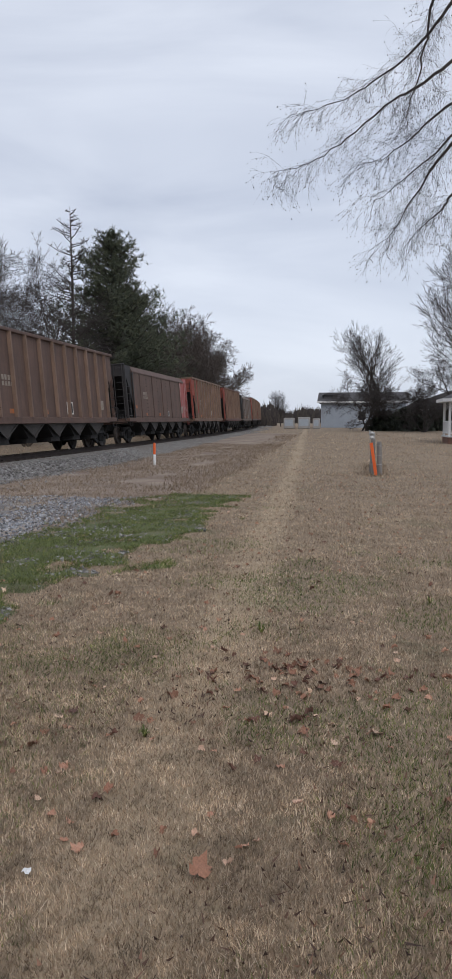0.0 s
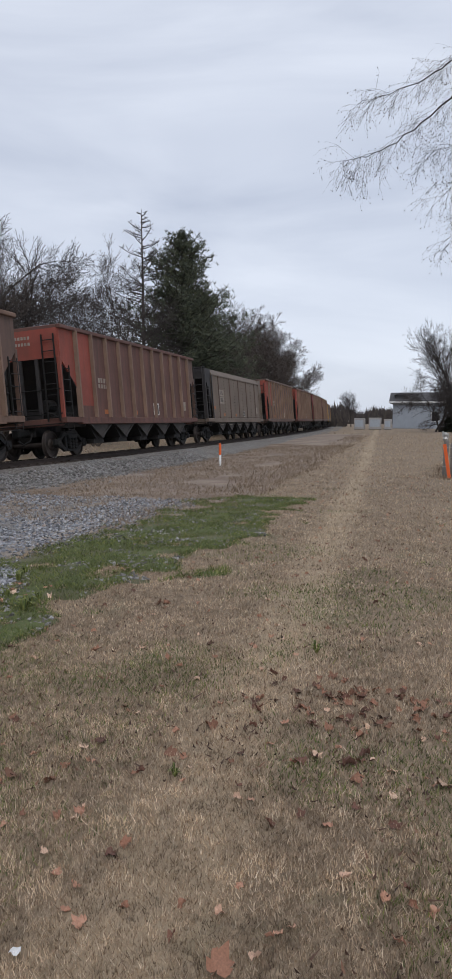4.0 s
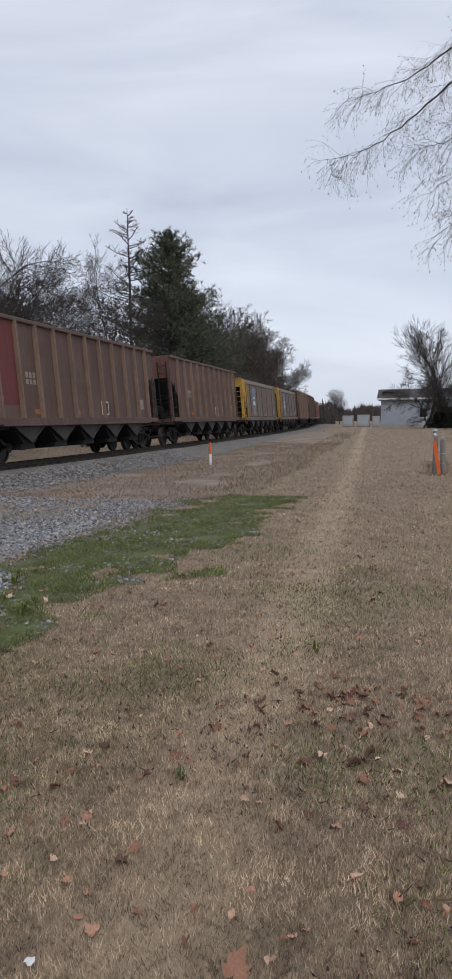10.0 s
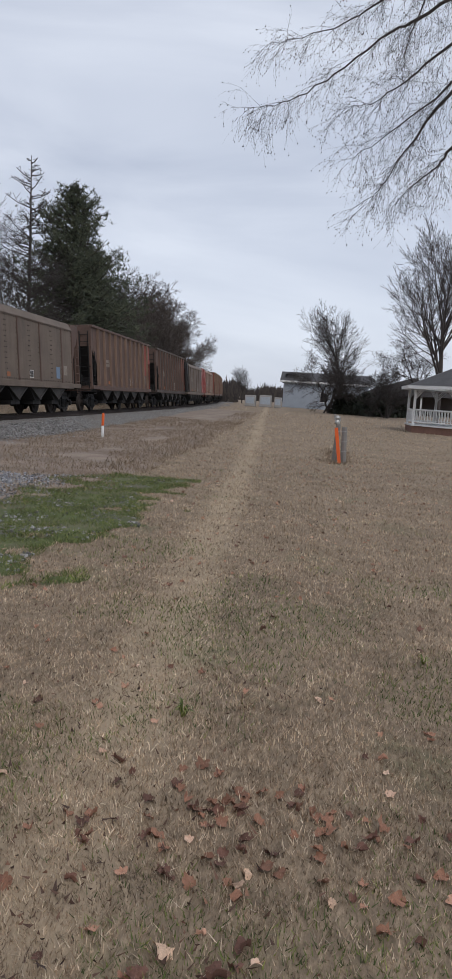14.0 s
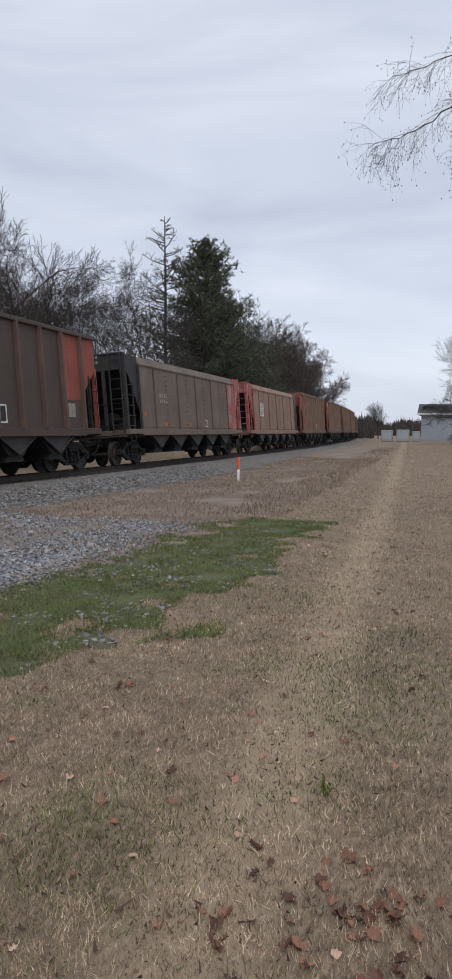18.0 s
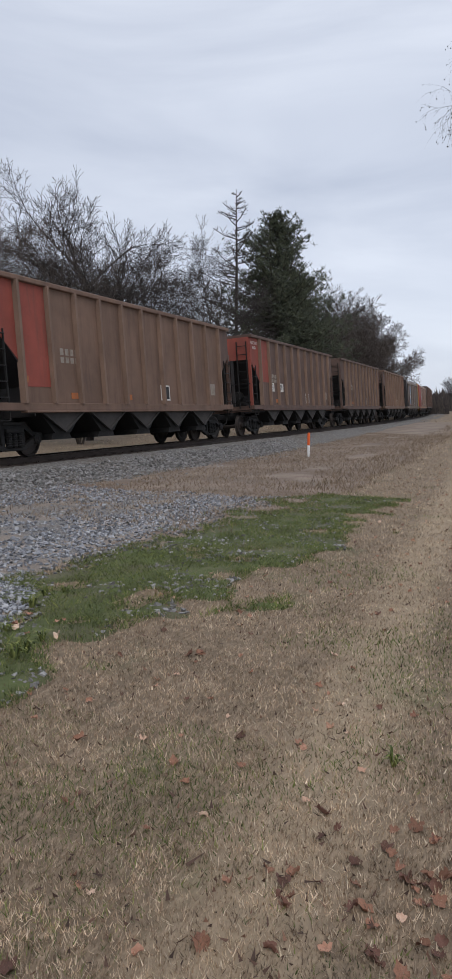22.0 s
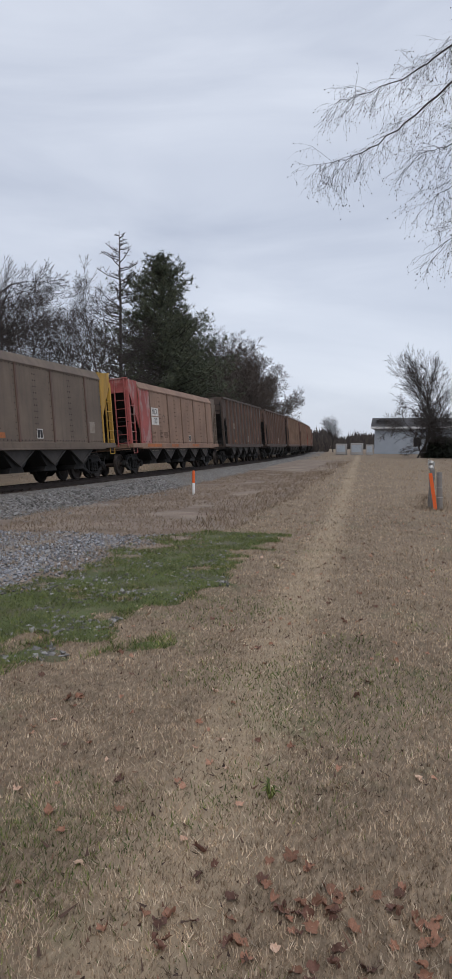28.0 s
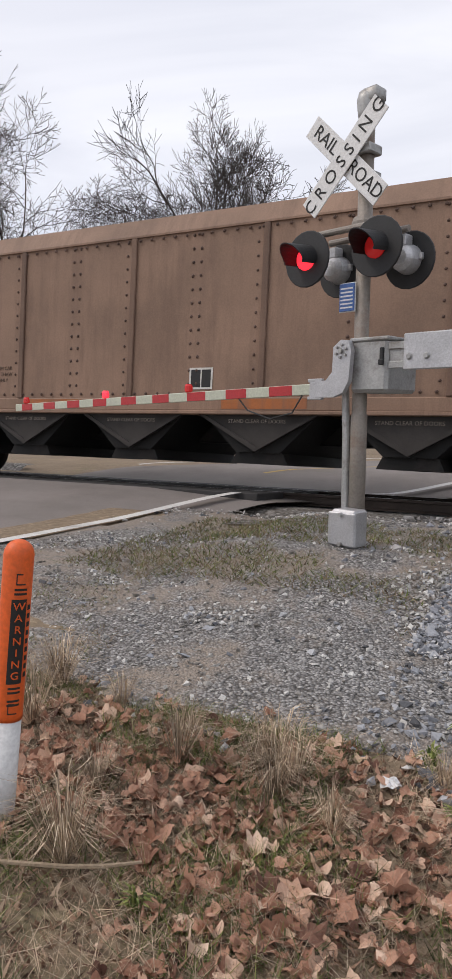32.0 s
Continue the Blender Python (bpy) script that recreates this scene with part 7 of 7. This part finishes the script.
LOBES = [(0, 1.0), (24, 0.7), (33, 0.74), (50, 0.93), (66, 0.66), (78, 0.6), (95, 0.7), (112, 0.74), (128, 0.58), (150, 0.46), (172, 0.32), (180, 0.2)]


def leaf_mesh(seed):
    """A dry maple-like leaf, curled up along its veins, with a stalk."""
    rg = random.Random(seed)
    mb = MB()
    curl, twist, fold = rg.uniform(0.6, 2.0), rg.uniform(-1.6, 1.6), rg.uniform(-1.2, 1.5)
    outline = [(a, r) for a, r in LOBES] + [(-a, r) for a, r in LOBES[-2:0:-1]]
    pts = []
    for a, r in outline:
        a, r = radians(a + rg.uniform(-6, 6)), r * rg.uniform(0.82, 1.12)
        pts.append((r * math.cos(a) * 1.05, r * math.sin(a) * rg.uniform(0.9, 1.05)))
    n = len(pts)
    vs = [(0.05, 0)] + [(u * 0.55, w * 0.55) for u, w in pts] + pts
    vs = [(u * (1 - 0.15 * abs(fold) * abs(w)), w * (1 - 0.3 * curl * abs(w)), curl * 0.45 * w * w + fold * 0.35 * u * u + twist * 0.35 * u * w + 0.11 * math.sin(6 * u + seed) + 0.11 * math.sin(7 * w + 2 * seed)) for u, w in vs]
    mb.add(vs, [(0, 1 + k, 1 + (k + 1) % n) for k in range(n)] + [(1 + k, 1 + n + k, 1 + n + (k + 1) % n, 1 + (k + 1) % n) for k in range(n)])
    mb.tube([(-0.2, 0, 0.02), (-0.6, 0.1, 0.08), (-1.0, 0.05, 0.05)], [0.02, 0.016, 0.014], 3)
    return mb.mesh("leaf", LEAF_BROWN, True)


LEAVES = [leaf_mesh(k) for k in range(10)]
rl = random.Random(77)


OWN, MORE = [], MB()


def leaf(x, y, size, mat=None, up=0.0):
    mat = mat or rl.choice((LEAF_BROWN, LEAF_BROWN, LEAF_PALE, LEAF_DARK))
    word = {id(LEAF_BROWN): "dry curled brown leaf", id(LEAF_PALE): "dry pale tan leaf", id(LEAF_DARK): "dark red-brown dead leaf"}[id(mat)]
    m = pose(x, y, ground_z(x, y) + 0.014 + up, rl.uniform(-28, 28), rl.uniform(-28, 28), rl.uniform(0, 360)) @ Matrix.Scale(size, 4)
    if len(OWN) >= 290:
        me = rl.choice(LEAVES)
        o = len(MORE.v)
        MORE.v += [tuple(m @ v.co) for v in me.vertices]
        MORE.f += [tuple(i + o for i in q.vertices) for q in me.polygons]
        return
    OWN.append(1)
    tagged(part("dry_leaf", rl.choice(LEAVES), mat, at=m), word + " fallen on the ground", "leaf", "fallen leaves")


leaf(-0.28, 4.42, 0.066, LEAF_BROWN, 0.015)
for k in range(90):
    leaf(rl.gauss(-0.05, 0.34), rl.gauss(6.55, 0.17), rl.uniform(0.026, 0.05), rl.choice((LEAF_BROWN, LEAF_BROWN, LEAF_DARK)))
for k in range(14):
    leaf(rl.gauss(-0.25, 0.4), rl.gauss(5.9, 0.3), rl.uniform(0.03, 0.06))
for x, y in ((-2.02, 8.45), (-1.97, 8.5), (-1.41, 7.06), (-2.55, 6.76), (-1.97, 7.08), (-0.9, 5.7), (-1.5, 5.3)):
    leaf(x, y, 0.055, LEAF_BROWN)
for k in range(75):
    y = 3.0 + 14 * rl.random() ** 1.6
    leaf(rl.uniform(-2.6, 2.2), y, rl.uniform(0.025, 0.05), rl.choice((LEAF_DARK, LEAF_DARK, LEAF_BROWN)))
for k in range(2300):
    x, y = -3.45 + rl.gauss(0, 0.62), 2.2 + rl.gauss(0, 1.15)
    if in_gravel(x, y) < 0.08 + rl.gauss(0, 0.08) and y > -1.0 and noise.noise((x * 1.3, y * 1.3, 2.4)) > -0.45 + 0.12 * max(0, y - 3.4):
        leaf(x, y, rl.uniform(0.028, 0.062) if k % 9 else rl.uniform(0.07, 0.095), rl.choice((LEAF_BROWN, LEAF_BROWN, LEAF_PALE, LEAF_DARK)), rl.uniform(-0.005, 0.02))
for k in range(900):
    y = 4.5 + 26 * rl.random() ** 1.5
    x = rl.uniform(-2.8 - 0.02 * y, 2.4 + 0.18 * y)
    if on_lawn(x, y) and noise.noise((x * 0.5, y * 0.4, 3.3)) > -0.2:
        leaf(x, y, rl.uniform(0.018, 0.036) + 0.0006 * y, LEAF_DARK)
for k in range(90):
    leaf(rl.uniform(-4.6, -2.4), rl.uniform(3.2, 6.6), rl.uniform(0.02, 0.045), rl.choice((LEAF_BROWN, LEAF_DARK)), 0.01)
for k in range(110):
    leaf(rl.uniform(-5.2, -2.8), rl.uniform(3.2, 9.0), rl.uniform(0.035, 0.06), rl.choice((LEAF_BROWN, LEAF_PALE)), 0.03)

MORE_LEAVES = island("mixed_dry_leaves", [(0.0, (0.12, 0.055, 0.038)), (0.25, (0.34, 0.165, 0.105)), (0.7, (0.54, 0.30, 0.20)), (1.0, (0.76, 0.56, 0.42))], 0.85, 0.2)
tagged(part("fallen_leaves", MORE, MORE_LEAVES), "mixed brown and tan dry leaves covering the verge", "leaves", kind="stuff")
LITTER = island("crumbled_leaf_litter", [(0.0, (0.08, 0.045, 0.032)), (0.5, (0.24, 0.135, 0.088)), (0.85, (0.40, 0.25, 0.165)), (1.0, (0.52, 0.39, 0.28))], 0.9)
x_, y_ = scatter(60000, -5.0, -0.6, -1.5, 7.0, lambda x, y: in_gravel(x, y) < 0.12 and random.random() < math.exp(-((x + 3.4) / 0.95) ** 2 - ((y - 2.6) / 2.3) ** 2) * 1.15, 31)
tagged(blades("leaf_litter", "crumbled brown leaf litter in the grass", x_, y_, 0.022, 0.011, 1.2, LITTER, 31, 0.006), category="leaf litter", kind="stuff")
CRUMB = island("dark_leaf_crumbs", [(0.0, (0.05, 0.03, 0.022)), (0.7, (0.13, 0.07, 0.047)), (1.0, (0.26, 0.14, 0.09))], 0.9)
x_, y_ = wedge(14000, 33, 2.4, 26.0, keep=lambda x, y: on_lawn(x, y) and noise.noise((x * 0.8, y * 0.8, 7.7)) + random.uniform(-0.3, 0.3) > 0.05)
tagged(blades("leaf_litter", "dark crumbs of dead leaves in the lawn", x_, y_, 0.014, 0.004 + 0.0005 * y_, 1.2, CRUMB, 33, 0.024), category="leaf litter", kind="stuff")

# weed clumps and dry tufts
def clump(seed, n, tall, wide):
    rg = random.Random(seed)
    mb = MB()
    for k in range(n):
        a = rg.random() * 6.283
        d = Vector((math.cos(a), math.sin(a), 0))
        h, r = tall * rg.uniform(0.5, 1.1), tall * rg.uniform(0.3, 1.1)
        s = d.cross(Vector((0, 0, 1))) * wide
        p0, p1, p2 = d * 0.012, d * r * 0.45 + Vector((0, 0, h * 0.8)), d * r + Vector((0, 0, h * 0.75))
        mb.add([p0 - s * 0.6, p0 + s * 0.6, p1 - s, p1 + s, p2], [(0, 1, 3, 2), (2, 3, 4)])
    return mb


WEEDS = [clump(k, 22, 0.11, 0.006).mesh("weed", BLADE) for k in range(3)]
TUFTS = [clump(10 + k, 110, 0.26, 0.0013).mesh("tuft", STRAW) for k in range(3)]
for k in range(110):
    x, y = rl.uniform(-5.4, -3.0), rl.uniform(2.6, 9.5)
    if -0.6 < in_gravel(x, y) < 0.8:
        tagged(part("weed_clump", rl.choice(WEEDS), BLADE, at=pose(x, y, ground_z(x, y) + 0.01, 0, 0, rl.uniform(0, 360)) @ Matrix.Scale(rl.uniform(0.7, 1.3), 4)), "strappy green weed growing among grey stones", "weed", "weeds in the gravel", "stuff")
spots = [(-3.96, 2.53), (-4.05, 2.4), (-3.8, 2.72), (-3.9, 2.3), (-3.3, 1.95), (-3.55, 1.85), (-3.2, 2.05), (-4.1, 1.3), (-4.2, 1.6)]
for k in range(20):
    x, y = spots[k % 9] if k < 12 else (rl.uniform(-4.3, -2.6), rl.uniform(0.4, 3.6))
    x, y = x + rl.gauss(0, 0.08), y + rl.gauss(0, 0.08)
    if in_gravel(x, y) < 0.15:
        tagged(part("dry_grass_tuft", rl.choice(TUFTS), STRAW, at=pose(x, y, ground_z(x, y), 0, 0, rl.uniform(0, 360)) @ Matrix.Scale(rl.uniform(0.6, 1.2), 4)), "loose tuft of long dry straw-coloured grass", "grass tuft", "dry tufts by the gravel", "stuff")
for x, y, s in ((-0.46, 7.45, 0.8), (-0.8, 5.5, 0.5), (0.9, 8.6, 0.6)):
    tagged(part("grass_tuft", WEEDS[0], BLADE, at=pose(x, y, ground_z(x, y), 0, 0, 30) @ Matrix.Scale(s, 4)), "small tuft of green grass in the lawn", "grass tuft", "green tufts in the lawn", "stuff")
ROCK = surface("pale_grey_rock", (0.36, 0.35, 0.345), 0.9, scale=8, vary=0.3, grain=40, relief=0.6)
rb = bmesh.new()
bmesh.ops.create_icosphere(rb, subdivisions=3, radius=0.088)
for v in rb.verts:
    v.co *= 1 + 0.35 * noise.noise(v.co * 7 + Vector((3, 1, 2))) + 0.14 * noise.noise(v.co * 30) + 0.05 * noise.noise(v.co * 80)
    v.co.z *= 0.62
rme = bpy.data.meshes.new("rock")
rb.to_mesh(rme)
rb.free()
rme.materials.append(ROCK)
rme.shade_flat()
tagged(part("rock", rme, ROCK, at=pose(-3.8, 4.59, ground_z(-3.8, 4.59) + 0.035, 0, 0, 40)), "pale grey fist-edged rock at the gravel's edge", "rock")
pb = MB()
pb.add([(0.05 * math.cos(a) * (1 + 0.3 * (k % 2)), 0.04 * math.sin(a) * (1 + 0.2 * (k % 3)), 0.02 * math.sin(2.3 * k)) for k, a in enumerate(i * math.pi / 5 for i in range(10))] + [(0, 0, 0.025)], [(k, (k + 1) % 10, 10) for k in range(10)])
PAPER = surface("crumpled_white_paper", (0.75, 0.75, 0.75), 0.8, scale=20, vary=0.06, grain=80, relief=0.4)
pme = pb.mesh("paper", PAPER)
for x, y in ((-3.73, 4.69), (-4.15, 2.85), (-0.874, 4.325)):
    tagged(part("paper_scrap", pme, PAPER, at=pose(x, y, ground_z(x, y) + 0.03, 10, 5, 30) @ Matrix.Scale(0.3 if x > -1 else 0.8, 4)), "small crumpled scrap of white paper", "litter", "paper scraps")
for x, y, s_ in ((-4.16, 4.74, 1.1), (-4.31, 4.38, 0.9), (-4.36, 4.94, 0.8), (-3.16, 2.36, 0.7), (-3.3, 3.85, 0.8)):
    tagged(part("weed_clump", WEEDS[1], BLADE, at=pose(x, y, ground_z(x, y) + 0.01, 0, 0, 50 * s_) @ Matrix.Scale(s_, 4)), "strappy green weed growing among grey stones", "weed", "weeds in the gravel", "stuff")
stick = MB().tube([(-3.05, 1.80, 0.08), (-3.1, 1.92, 0.075), (-3.17, 2.08, 0.07), (-3.22, 2.2, 0.08), (-3.28, 2.3, 0.09)], [0.006, 0.0075, 0.008, 0.0075, 0.005], 6)
tagged(part("fallen_stick", stick, surface("peeled_tan_stick", (0.33, 0.25, 0.17), 0.85, scale=20, vary=0.25, grain=80, relief=0.3)), "thin pale tan fallen stick in the leaves", "stick")


# ---- moving things ----
def motions():
    pace = [(0.0, -0.1), (1.0, 0.6), (2.0, 1.15), (7.0, 1.42), (10.0, 1.3), (15.5, 1.25), (21.0, 1.25), (24.0, 1.1), (27.0, 0.75), (29.0, 0.75), (29.5, 0.62), (30.0, 0.7), (30.5, 0.35), (31.0, 0.57), (32.0, 1.3)]

    def run(t):
        """How far the gap before the first counted car has come at t seconds."""
        s = 36.965 - 12.1411 * t + 0.052466 * t * t - 0.00068079 * t**3
        for (a, u), (b, w) in zip(pace, pace[1:]):
            if a <= t < b or t == b == 32.0:
                s += u + (w - u) * (t - a) / (b - a)
        return s

    for k, (car, wheels) in CARS.items():
        rows = []
        for j in range(65):
            t = 0.5 * j
            s = run(t) + SPACING * (k + 0.5)
            x, y, a = track(s)
            rows.append((t, pose(x, y, rail_z(s), 0, -CANT, a)))
        walk(car, rows)
        # the wheels roll; the turn is keyed finely while the car is near
        first = [j / 20 for j in range(641) if -16 < run(j / 20) + SPACING * (k + 0.5) < 42]
        times = sorted({0.0, 32.0, *first})
        for w, dy in wheels:
            if not first:
                continue
            turn = []
            for t in times:
                u = min(max(t, first[0]), first[-1])
                ang = (run(first[0]) - run(u)) / 0.457
                turn.append((t, pose(0, dy, 0.457, math.degrees(ang), 0, 0)))
            walk(w, turn)


motions()
